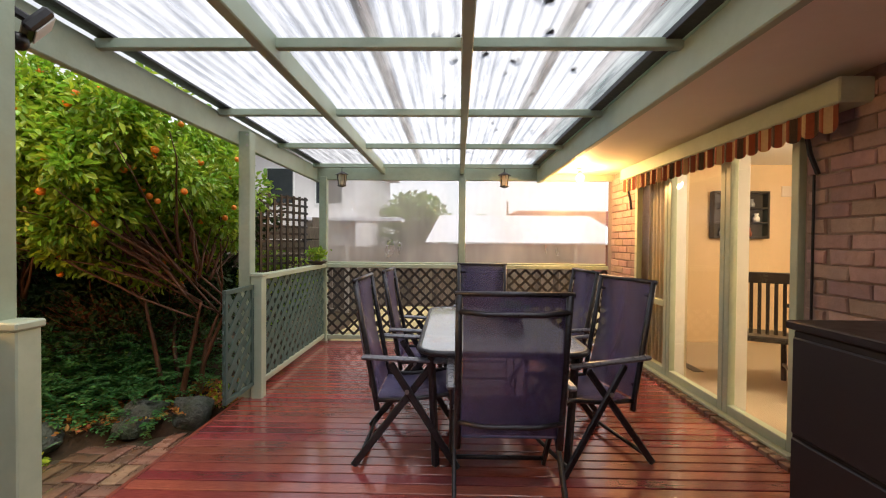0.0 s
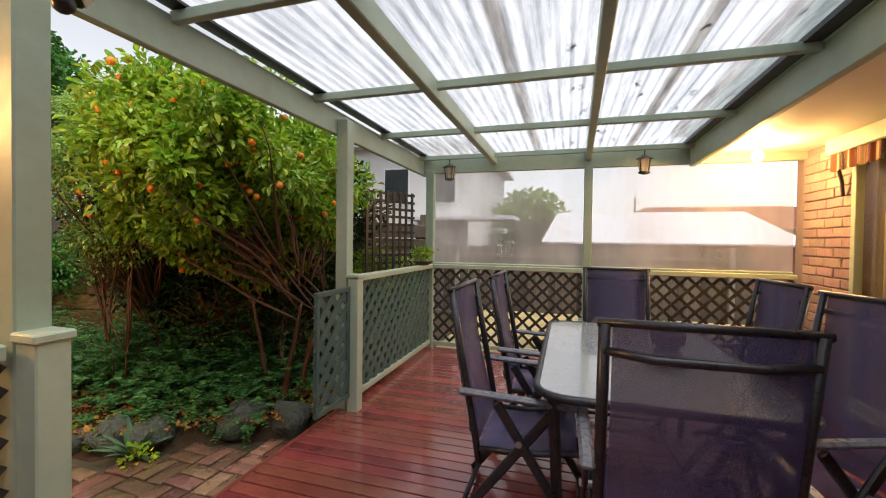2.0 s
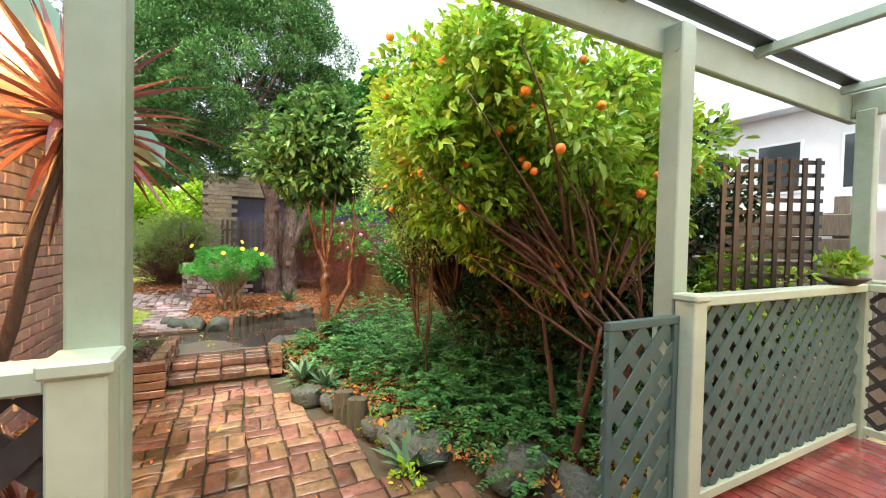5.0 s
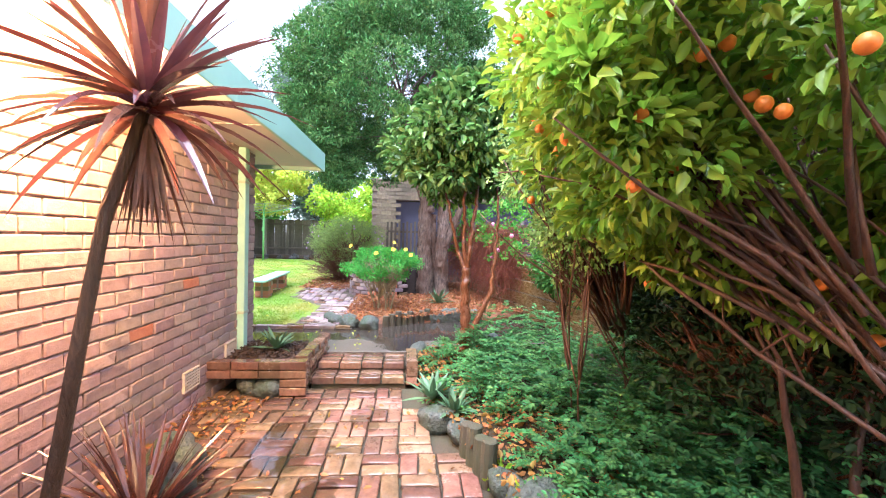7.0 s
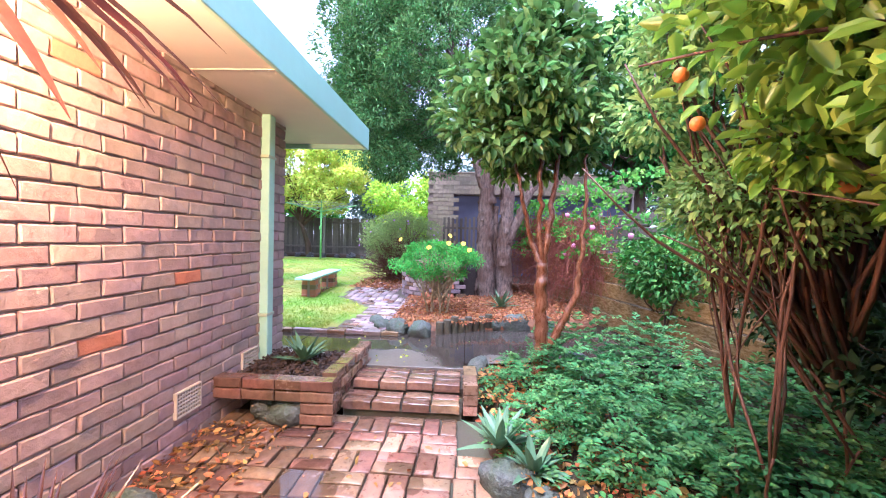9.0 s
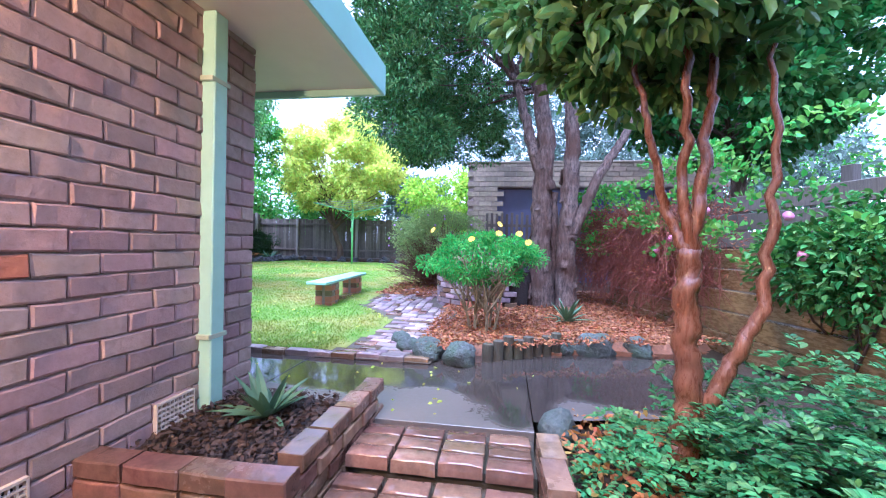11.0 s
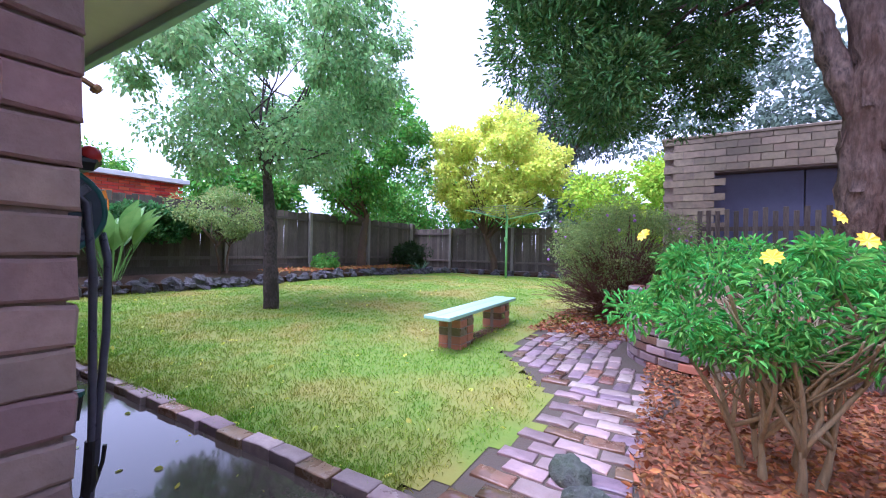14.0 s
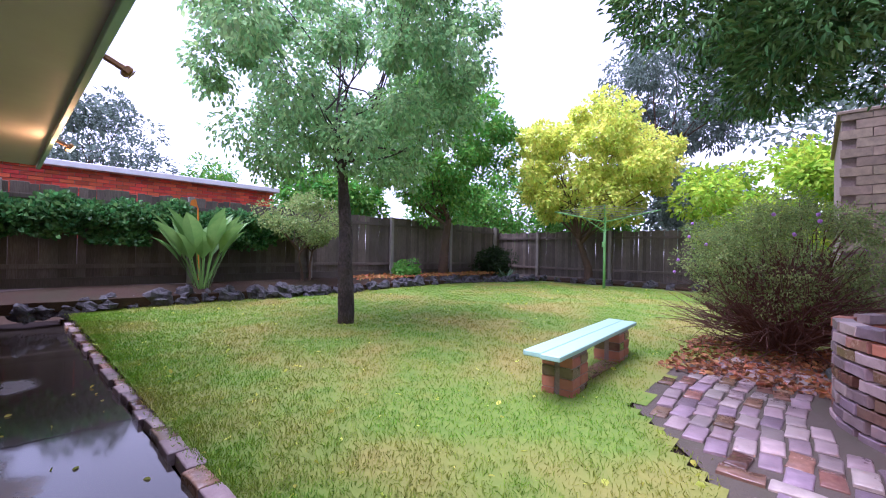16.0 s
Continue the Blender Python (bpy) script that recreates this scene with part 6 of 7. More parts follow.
def on_bed():
    x = -6.2 + 4.4 * rg.random()
    return (x, float(np.interp(x, [p[0] for p in EDGE], [p[1] for p in EDGE])) + 0.05 + 0.9 * rg.random(), PAVE + 0.125 + 0.02 * rg.random())


scatter("bed_litter", "orange and yellow fallen leaves on the soil", 3000, on_bed, 0.045, "fallen", "fallen leaves")
scatter("paving_litter", "wet brown leaves on the paving by the wall", 500, lambda: (-4.9 + 1.6 * rg.random(), 0.33 + 0.55 * rg.random() ** 1.6, PAVE + 0.006 + 0.008 * rg.random()), 0.04, "fallen", "fallen leaves")
scatter("paving_litter_wide", "scattered fallen leaves on the brick paving", 70, lambda: (-4.9 + 3.0 * rg.random(), 0.9 + 1.5 * rg.random(), PAVE + 0.006), 0.04, "fallen", "fallen leaves")


def on_lawn():
    while True:
        x = -7.0 - 11.0 * rg.random() ** 1.7
        y = 1.0 - 8.0 * rg.random()
        edge = lawn_edge(x)
        if y < edge:
            return (x, y, lawn_z(x, y))


scatter("lawn_litter", "small yellow leaves lying on the lawn", 900, on_lawn, 0.04, "leaf_yellow", "fallen leaves", 0.6)
scatter("slab_litter", "small leaves on the wet concrete", 60, lambda: (-6.85 + 0.95 * rg.random(), -3.5 + 5.6 * rg.random(), SLAB + 0.004), 0.03, "leaf_yellow", "fallen leaves", 0.6)
scatter("path_litter", "brown leaves and mulch round the twiggy bush", 2600, lambda: (lambda x, y: (x, y, lawn_z(x, y) + 0.012 + 0.012 * rg.random()))(-12.3 + 1.9 * rg.random(), -0.35 + 1.5 * rg.random()), 0.05, "mulch_chip", "fallen leaves")
scatter("back_litter", "orange leaves in the beds under the trees", 2000, lambda: (-12.0 - 6.4 * rg.random(), -7.1 - 1.0 * rg.random(), 0.40 + 0.03 * rg.random()), 0.07, "fallen", "fallen leaves")
n = 170000
P = np.array([on_lawn() for _ in range(n // 4)])
P = np.concatenate([P + np.stack([rg.normal(0, 0.035, len(P)), rg.normal(0, 0.035, len(P)), np.zeros(len(P))], 1) for _ in range(4)])
D = rg.normal(0, 0.55, (len(P), 3)) + np.array([0, 0, 1.0])
L = 0.016 + 0.020 * rg.random(len(P))
tagged(new("grass", leaf_mesh("grass", "grass", P, D, L, 0.14, 0.0, rg, 0.05, 0.3)), "short lawn grass blades", "grass", "", "stuff")

scatter("planter_litter", "dark bark crumbs and a few leaves on the planter soil", 1500, lambda: (-5.78 + 0.74 * rg.random(), 0.36 + 0.62 * rg.random(), 0.062 + 0.022 * rg.random()), 0.03, "twig", "mulch", 0.5)


# ---- bench, hoist, hose reel and other garden things ----
brick_shapes = {}


def brick_mesh(size, material, variant, rough=0.006, up=False):
    """A worn brick with a pillowed, uneven face; shared by all that look alike."""
    key = (size, material, variant, up)
    if key not in brick_shapes:
        sx, sy, sz = size
        g = Geo()
        us, vs = (-0.5, -0.472, -0.17, 0.17, 0.472, 0.5), (-0.5, -0.42, 0.42, 0.5)
        cols, rows = len(us) - 1, len(vs) - 1
        off = Vector((variant * 5.3, variant * 2.1, 0))
        for i, u in enumerate(us):
            for j, v in enumerate(vs):
                edge = abs(u) > 0.49 or abs(v) > 0.49
                k = noise.noise(Vector((u * 3, v * 2, 0)) + off)
                wob = 0.008 * noise.noise(Vector((u * 5, v * 3, 7)) + off)
                g.v.append((u * sx + wob, sy / 2 - (0.006 if edge else 0.0) + rough * k, v * sz + wob))
        rim = [i * (rows + 1) for i in range(cols + 1)] + [cols * (rows + 1) + j for j in range(1, rows + 1)] + [i * (rows + 1) + rows for i in range(cols - 1, -1, -1)] + [j for j in range(rows - 1, 0, -1)]
        m = len(g.v)
        for a in rim:
            g.v.append((g.v[a][0], -sy / 2, g.v[a][2]))
        for i in range(cols):
            for j in range(rows):
                a = i * (rows + 1) + j
                g.f.append((a, a + 1, a + rows + 2, a + rows + 1))
        for n, a in enumerate(rim):
            b = rim[(n + 1) % len(rim)]
            g.f.append((a, b, m + (n + 1) % len(rim), m + n))
        g.f.append(tuple(m + n for n in range(len(rim)))[::-1])
        if up:
            g.v = [(x, -z, y) for x, y, z in g.v]
        brick_shapes[key] = g.mesh("brick", material, True)
        brick_shapes[key].polygons.foreach_set("use_smooth", [up and n < cols * rows for n in range(len(brick_shapes[key].polygons))])
    return brick_shapes[key]


def lay(parent, me, place, turn=0.0, tilt=0.0, name="brick"):
    o = new(name, me)
    o.parent = parent
    o.matrix_basis = pose(*place, 0, tilt, turn)
    return o


bench = thing("garden_bench", "mint painted plank bench on two brick piers", "bench", (-9.82, -0.74, lawn_z(-9.87, -0.67) - 0.0), 3.5)
BH = 0.325
for y in (-0.075, 0.075):
    part("plank", Geo().box((0.015 * y / 0.075, y, BH), (1.98, 0.142, 0.038), None, 0.006), "mint", bench)
for x in (-0.62, 0.55):
    pier = part("pier", Geo().span((x - 0.15, -0.115, -0.05), (x + 0.15, 0.115, BH - 0.022)), "mortar", bench)
    for c in range(4):
        z = -0.005 + c * 0.08
        for sy in (-1, 1):
            for k in range(2):
                o = lay(pier, brick_mesh((0.15, 0.1, 0.072), "odd_brick" if (c + k) % 3 else "paver", (c + k) % 4), (x - 0.083 + 0.166 * k, sy * 0.072, z), 0 if sy > 0 else 180)
tagged(part("bench_footing", Geo().box((-9.85, -0.73, lawn_z(-9.9, -0.66) - 0.0), (1.1, 0.16, 0.03), None, 0.01), "paver"), "low brick footing between the bench piers", "footing")

hoist = thing("clothes_hoist", "green rotary clothes hoist on the lawn", "clothes hoist", (-17.5, -3.55, lawn_z(-17.5, -3.55)))
part("pole", Geo().tube([(0, 0, -0.05), (0, 0, 1.95)], 0.035, 10), "green_metal", hoist, smooth=True)
part("crank_box", Geo().box((0.05, 0, 1.2), (0.1, 0.08, 0.14), None, 0.01), "green_metal", hoist)
for k in range(4):
    a = radians(20 + 90 * k)
    tip = (1.35 * math.cos(a), 1.35 * math.sin(a), 2.12)
    part("arm", Geo().tube([(0, 0, 1.82), tip], 0.018, 8), "green_metal", hoist)
    part("brace", Geo().tube([(0, 0, 1.55), (0.55 * math.cos(a), 0.55 * math.sin(a), 1.94)], 0.010, 6), "green_metal", hoist)
for r in (0.55, 0.75, 0.95, 1.15, 1.33):
    q = 1.82 + 0.30 * r / 1.35
    part("line", Geo().tube([(r * math.cos(radians(20 + 90 * k)), r * math.sin(radians(20 + 90 * k)), q) for k in range(5)], 0.006, 5, False), "metal", hoist)

reel = thing("hose_reel", "dark wall-mounted hose reel with hanging hose and blue nozzle", "hose reel", (-5.955, -0.05, 1.07))
part("drum", Geo().tube([(0, -0.10, 0), (0, 0.10, 0)], 0.075, 20), "hose", reel)
for y in (-0.11, 0.11):
    part("flange", Geo().tube([(0, y - 0.006, 0), (0, y + 0.006, 0)], 0.098, 26), "reel", reel, "dark reel side")
    part("rim", Geo().tube([(0.098 * math.cos(0.2618 * k), y, 0.098 * math.sin(0.2618 * k)) for k in range(25)], 0.009, 6, False), "reel_rim", reel, "teal green rim", True)
part("connector", Geo().tube([(-0.045, 0.12, -0.44), (-0.045, 0.12, -0.50)], [0.017, 0.010], 10), "black", reel, "black hose connector")
part("connector_ring", Geo().tube([(-0.045, 0.12, -0.43), (-0.045, 0.12, -0.442)], 0.019, 10), "reel_rim", reel, "teal hose connector ring")
for k in range(4):
    part("spoke", Geo().bar((0.0, 0.118, 0.0), (0.088 * math.cos(0.8 + 1.57 * k), 0.118, 0.088 * math.sin(0.8 + 1.57 * k)), 0.022, 0.006, 0.002, (0, 1, 0)), "hose", reel)
part("bracket", Geo().box((0.03, 0, 0.06), (0.06, 0.25, 0.10), None, 0.015), "black", reel)
part("cover", Geo().box((-0.02, 0, 0.125), (0.15, 0.24, 0.045), None, 0.02), "black", reel)
part("knob", Geo().blob((-0.07, 0.10, 0.14), 0.024, 4, 0.2, 10, 7), "red_plastic", reel, "red tap knob", True)
part("hose", Geo().tube([(-0.03, 0.10, 0.06), (-0.06, 0.12, 0.02), (-0.075, 0.12, -0.15), (-0.08, 0.12, -0.5), (-0.075, 0.13, -0.85), (-0.05, 0.14, -1.13)], 0.009, 10), "hose", reel, smooth=True)
part("hose", Geo().tube([(-0.105, 0.08, -0.05), (-0.112, 0.10, -0.12), (-0.108, 0.11, -0.30), (-0.092, 0.12, -0.50), (-0.085, 0.125, -0.62)], 0.009, 10), "hose", reel, smooth=True)
noz = part("nozzle", Geo().tube([(-0.08, 0.118, -0.56), (-0.078, 0.12, -0.66), (-0.070, 0.122, -0.70)], [0.013, 0.016, 0.012], 10), "black", reel, "black spray nozzle")
part("trigger", Geo().tube([(-0.088, 0.12, -0.67), (-0.102, 0.122, -0.62), (-0.106, 0.122, -0.58)], 0.005, 8), "black", noz, "black trigger lever")
part("nozzle_head", Geo().tube([(-0.070, 0.122, -0.69), (-0.045, 0.13, -0.715), (-0.028, 0.135, -0.725)], [0.009, 0.016, 0.018], 10), "hose_blue", noz, "blue nozzle head")
tagged(part("tap_fitting", Geo().tube([(-5.91, -0.30, 0.50), (-6.04, -0.30, 0.50)], 0.025, 10), "hose_blue"), "blue and black tap fitting on the wall", "tap")

bb = thing("bird_bath", "weathered concrete bird bath pedestal beside the wall", "bird bath", (-6.06, -1.85, SLAB))
part("pedestal", Geo().lathe((0, 0, 0), [(0.0, 0), (0.16, 0), (0.15, 0.05), (0.07, 0.10), (0.06, 0.30), (0.10, 0.36)], 16), "rock", bb, smooth=True)
part("bowl", Geo().lathe((0, 0, 0), [(0.10, 0.36), (0.22, 0.40), (0.23, 0.43), (0.20, 0.43), (0.0, 0.39)], 18), "rock", bb, smooth=True)

pipe = thing("downpipe", "rectangular mint green downpipe on the brick wall", "downpipe", (-5.535, 0.335, 0))
part("pipe", Geo().span((-0.05, -0.033, 0.05), (0.05, 0.045, 2.115), 0.006), "mint", pipe)
for z in (0.42, 1.75):
    part("strap", Geo().span((-0.07, -0.036, z), (0.07, 0.048, z + 0.025), 0.003), "sage_trim", pipe)

vent = thing("wall_vent", "cream grid air vent low in the brick wall", "air vent", (-4.60, 0.322, 0.06))
part("frame", Geo().span((-0.115, -0.02, -0.08), (0.115, 0.006, -0.07)).span((-0.115, -0.02, 0.07), (0.115, 0.006, 0.08)).span((-0.115, -0.02, -0.07), (-0.107, 0.006, 0.07)).span((0.107, -0.02, -0.07), (0.115, 0.006, 0.07)), "vent", vent)
part("backing", Geo().span((-0.107, -0.02, -0.07), (0.107, -0.012, 0.07)), "black", vent)
for k in range(1, 9):
    part("bar", Geo().span((-0.107 + 0.0238 * k - 0.004, -0.01, -0.07), (-0.107 + 0.0238 * k + 0.004, 0.002, 0.07)), "vent", vent)
for k in range(1, 6):
    part("bar", Geo().span((-0.107, -0.008, -0.07 + 0.0233 * k - 0.004), (0.107, 0.004, -0.07 + 0.0233 * k + 0.004)), "vent", vent)
copy_thing(vent, pose(-5.33, 0.322, 0.10))


# ---- fences ----
def paling_fence(name, label, a, b, z0, h, gap=0.115, rails="front", seed=0, posts=2.6):
    a, b = Vector((*a, 0)), Vector((*b, 0))
    run = (b - a).length
    f = thing(name, label, "fence", kind="structure")
    f.matrix_basis = Matrix.Translation((a.x, a.y, z0)) @ Matrix.Rotation(math.atan2((b - a).y, (b - a).x), 4, "Z")
    rgf = random.Random(seed)
    shapes = [Geo().span((-gap * 0.499, -0.008, 0), (gap * 0.499, 0.008, h + dh), 0.003).mesh("paling", "fence_wood") for dh in (0, -0.012, 0.015, -0.03)]
    x = gap / 2
    while x < run:
        o = new("paling", rgf.choice(shapes))
        o.parent = f
        o.location = (x, rgf.uniform(-0.004, 0.004), 0)
        o.rotation_euler = (0, rgf.uniform(-0.008, 0.008), 0)
        x += gap
    for z in (0.25, h - 0.25):
        part("rail", Geo().span((0, 0.012, z), (run, 0.05, z + 0.075), 0.004), "fence_wood", f)
    x = 0.3
    while x < run:
        part("post", Geo().span((x, 0.02, -0.2), (x + 0.10, 0.11, h + 0.02), 0.005), "fence_post", f)
        x += posts
    return f


paling_fence("fence_side", "weathered grey timber paling fence with pale posts", (-19.6, -8.5), (-4.6, -8.5), 0.42, 1.62, 0.115, seed=1)
paling_fence("fence_back", "weathered grey timber paling fence", (-19.6, 4.0), (-19.6, -8.5), 0.30, 1.55, 0.12, seed=2)
setting("plinth_board", Geo().span((-19.5, -8.47, 0.36), (-4.6, -8.44, 0.52), 0.004), "fence_wood", "timber plinth board under the paling fence", "fence")
bf = thing("fence_creeper", "low timber sleeper fence behind the creeper", "fence", kind="structure")
ang = math.degrees(math.atan2(2.3, 9.5))
bf.matrix_basis = pose(-11.5, 3.75, -0.05, 0, 0, ang)
for k in range(8):
    part("board", Geo().span((0, 0, 0.02 + 0.20 * k), (9.9, 0.04, 0.20 + 0.20 * k), 0.006), "fence_post" if k < 4 else "fence_wood", bf)
for k in range(6):
    part("post", Geo().span((0.2 + 1.9 * k, 0.045, -0.2), (0.3 + 1.9 * k, 0.13, 1.75), 0.005), "fence_wood", bf)

tre = thing("trellis", "dark square timber trellis screen beyond the deck corner", "trellis", kind="structure")
tre.matrix_basis = pose(-2.32, 4.86, 0, 0, 0, 62)
for k in range(8):
    part("upright", Geo().span((0.02 + 0.098 * k, -0.008, 0.35), (0.055 + 0.098 * k, 0.008, 1.93), 0.002), "dark_wood", tre)
for k in range(17):
    part("crossbar", Geo().span((0.0, 0.009, 0.38 + 0.094 * k), (0.78, 0.022, 0.412 + 0.094 * k), 0.002), "dark_wood", tre)

# ---- sleeper wall under the creeper ----
sleeper = thing("sleeper_wall", "stepped wall of wet yellow-stained timber sleepers", "retaining wall", (-10.2, 3.38, 0), math.degrees(math.atan(0.22)), kind="structure")
for k, z in enumerate((-0.24, -0.03, 0.165, 0.37, 0.575, 0.78)):
    part("board", Geo().span((0.0, 0.05 * k, z - 0.02), (4.9, 0.05 * k + 0.07, z + 0.175), 0.006), "sleeper", sleeper)

# ---- shed ----
shed = thing("shed", "stone-shingled flat-roofed shed with blue-grey doors", "shed", (-13.4, 0.95, 0))
part("wall", Geo().span((-3.0, 0.0, 0), (-0.05, 0.62, 2.88)).span((-3.0, 0.62, 2.32), (-0.05, 5.65, 2.88)).span((-3.0, 0.62, 0), (-2.8, 5.65, 2.32)).span((-3.0, 5.5, 0), (-0.05, 5.65, 2.32)), "mortar", shed)
part("roof", Geo().span((-3.1, -0.05, 2.89), (0.0, 5.72, 2.94), 0.01), "shingle", shed, "thin flat roof edge")
for k in range(4):
    part("door", Geo().span((-0.30, 0.64 + 1.215 * k, 0.1), (-0.25, 1.84 + 1.215 * k, 2.31), 0.006), "blue_door", shed, "blue-grey timber door")
tile = [brick_mesh((0.28, 0.07, 0.108), "shingle", v, 0.012) for v in range(4)]
rgs = random.Random(8)
for c in range(25):
    z = 0.06 + 0.117 * c
    y = -0.02 + (0.145 if c % 2 else 0)
    while y < (0.60 if z < 2.32 else 5.6):
        lay(shed, tile[rgs.randrange(4)], (-0.045, y + 0.145, z), 90, 0, "shingle")
        y += 0.29
pk = thing("picket_fence", "short grey picket fence in front of the shed", "fence", (-12.75, 1.45, 0.1), 90, kind="structure")
pm = Geo().span((-0.03, -0.008, 0), (0.03, 0.008, 1.55), 0.003).mesh("picket", "fence_wood")
for k in range(24):
    o = new("picket", pm)
    o.parent = pk
    o.location = (0.11 * k, 0, 0.03 * math.sin(k * 3))
for z in (0.4, 1.25):
    part("rail", Geo().span((0, 0.009, z), (2.7, 0.04, z + 0.06)), "fence_wood", pk)

# ---- neighbours ----
nb = thing("neighbour_house", "neighbour's long red brick wall under a pale gutter", "house", (-11.7, -11.3, 0))
part("wall", Geo().span((0, -4, 0), (16, 0, 2.72)), "mortar", nb)
g = Geo()
for c in range(32):
    z = 0.02 + 0.085 * c
    x = -0.12 if c % 2 else 0.0
    while x < 16 and z > 1.2:
        g.box((x + 0.115, 0.01, z + 0.04), (0.23, 0.03, 0.074))
        x += 0.24
tagged(part("brick", g, "red_brick", nb), "bright red bricks in courses", "", "", "stuff")
part("gutter", Geo().span((-0.2, -0.1, 2.73), (16.2, 0.25, 2.86), 0.01), "white", nb)
part("roof", Geo().add([(-0.2, 0.2, 2.87), (16.2, 0.2, 2.87), (16.2, -4, 3.3), (-0.2, -4, 3.3)], [(0, 1, 2, 3)]), "roof_metal", nb)

nh = thing("white_house", "pale two-storey house beyond the garden", "house", (-8.6, 14.0, -1.0))
part("wall", Geo().span((0, 0, 0), (5.3, 8, 5.6)), "render_wall", nh)
part("roof", Geo().span((-0.4, -0.5, 5.6), (5.75, 8.4, 5.75), 0.02).add([(-0.4, -0.5, 5.75), (5.75, -0.5, 5.75), (5.75, 8.4, 5.75), (-0.4, 8.4, 5.75), (2.6, 4, 6.9)], [(0, 1, 4), (1, 2, 4), (2, 3, 4), (3, 0, 4)]), "roof_metal", nh)
part("porch_roof", Geo().span((3.5, -1.2, 3.0), (7.0, 0.0, 3.12), 0.01), "roof_metal", nh)
for x, z in ((0.6, 3.6), (2.2, 3.6), (3.9, 3.6), (0.8, 1.2), (3.4, 1.2)):
    w = part("window", Geo().span((x, -0.05, z), (x + 1.0, -0.004, z + 1.3), 0.01), "white", nh)
    part("pane", Geo().span((x + 0.06, -0.06, z + 0.06), (x + 0.94, -0.052, z + 1.24)), "dark_pane", w)
ns = thing("neighbour_shed", "low shed with a pale corrugated roof", "shed", (-0.75, 13.5, -1.2))
part("wall", Geo().span((0.1, 0.2, 0), (6.6, 4.2, 2.5)), "roof_tile", ns)
g = Geo()
k = 0
while k * 0.04 < 6.9:
    g.v += [(-0.1 + 0.04 * k, -0.1, 2.55 + 0.012 * (k % 2)), (0.25 + 0.038 * k, 4.4, 3.75 + 0.012 * (k % 2))]
    k += 1
for i in range(k - 1):
    g.f.append((2 * i, 2 * i + 2, 2 * i + 3, 2 * i + 1))
part("roof", g, "roof_metal", ns)
nr = thing("tiled_house", "distant house with a terracotta tiled roof", "house", (2.2, 28, -1))
part("wall", Geo().span((0, 0, 0), (14, 8, 3.2)), "render_wall", nr)
part("roof", Geo().add([(-0.5, -0.5, 3.2), (14.5, -0.5, 3.2), (14.5, 8.5, 3.2), (-0.5, 8.5, 3.2), (3, 4, 4.9), (11, 4, 4.9)], [(0, 1, 5, 4), (1, 2, 5), (2, 3, 4, 5), (3, 0, 4)]), "roof_tile", nr)
for k in range(8):
    part("tile_course", Geo().bar((-0.4 + 0.42 * k, -0.45 + 0.55 * k, 3.27 + 0.212 * k), (14.4 - 0.42 * k, -0.45 + 0.55 * k, 3.27 + 0.212 * k), 0.08, 0.06), "roof_tile", nr)
paling_fence("fence_neighbour", "brown paling fence beyond the clear blind", (3.2, 9.5), (-6.2, 9.0), -0.5, 1.75, 0.14, seed=5)
tagged(part("power_pole", Geo().tube([(4.4, 32, -1), (4.4, 32, 4.6)], 0.07, 8), "fence_post"), "timber power pole behind the roofs", "pole")

# ---- bricks of the planter, steps, ring wall and kerb ----
PAV = (0.228, 0.108, 0.07)
planter = thing("planter", "low brick planter of dark soil against the wall", "planter", (0, 0, 0), kind="structure")
g = Geo()
for i in range(29):
    for j in range(25):
        x, y = -5.80 + 0.82 * i / 28, 0.31 + 0.70 * j / 24
        g.v.append((x, y, 0.035 + 0.035 * noise.noise(Vector((x * 6, y * 6, 0))) + 0.02 * noise.noise(Vector((x * 25, y * 25, 4)))))
for i in range(28):
    for j in range(24):
        a = i * 25 + j
        g.f.append((a, a + 25, a + 26, a + 1))
part("soil", g, "planter_soil", planter, "dark crumbly soil")
for c in range(4):
    z = PAVE + 0.045 + 0.078 * c
    for k in range(4):
        if c >= 2 or k == 3:
            lay(planter, brick_mesh(PAV, "paver", (c + k) % 4), (-4.92, 0.39 + 0.235 * k if k < 3 else 1.04, z), -90 if k < 3 else -88)
    for k in range(4):
        lay(planter, brick_mesh(PAV, "paver", (c * 3 + k) % 4), (-5.06 - 0.235 * k - (0.11 if c % 2 else 0), 1.07 + 0.012 * k, z), 0)
steps = thing("steps", "two low brick steps up to the concrete path", "steps", kind="structure")
part("bed", Geo().span((-5.82, 1.14, PAVE - 0.1), (-5.46, 2.04, SLAB - 0.05)).span((-5.46, 1.14, PAVE - 0.1), (-5.17, 2.04, PAVE + 0.02)), "paver_bed", steps)
for r, (x, z) in enumerate(((-5.20, PAVE + 0.048), (-5.32, PAVE + 0.048), (-5.47, SLAB - 0.03), (-5.59, SLAB - 0.03), (-5.71, SLAB - 0.03))):
    for k in range(4):
        lay(steps, brick_mesh((0.205, 0.065, 0.108), "paver", (r + k) % 4, 0.006, True), (x, 1.25 + 0.222 * k, z + 0.004 * math.sin(k * 3 + r)), 90)
for c in range(3):
    for k in range(2):
        lay(steps, brick_mesh(PAV, "paver", c % 4), (-5.26 - 0.23 * k, 2.10, PAVE + 0.045 + 0.078 * c), 3)
ring = thing("ring_wall", "low curved brick wall round the tree", "wall", kind="structure")
part("core", Geo().tube([(-10.1, 1.66, 0.0), (-10.1, 1.66, 0.56)], 0.745, 32), "planter_soil", ring, "dark soil heaped inside the ring")
rgr = random.Random(21)
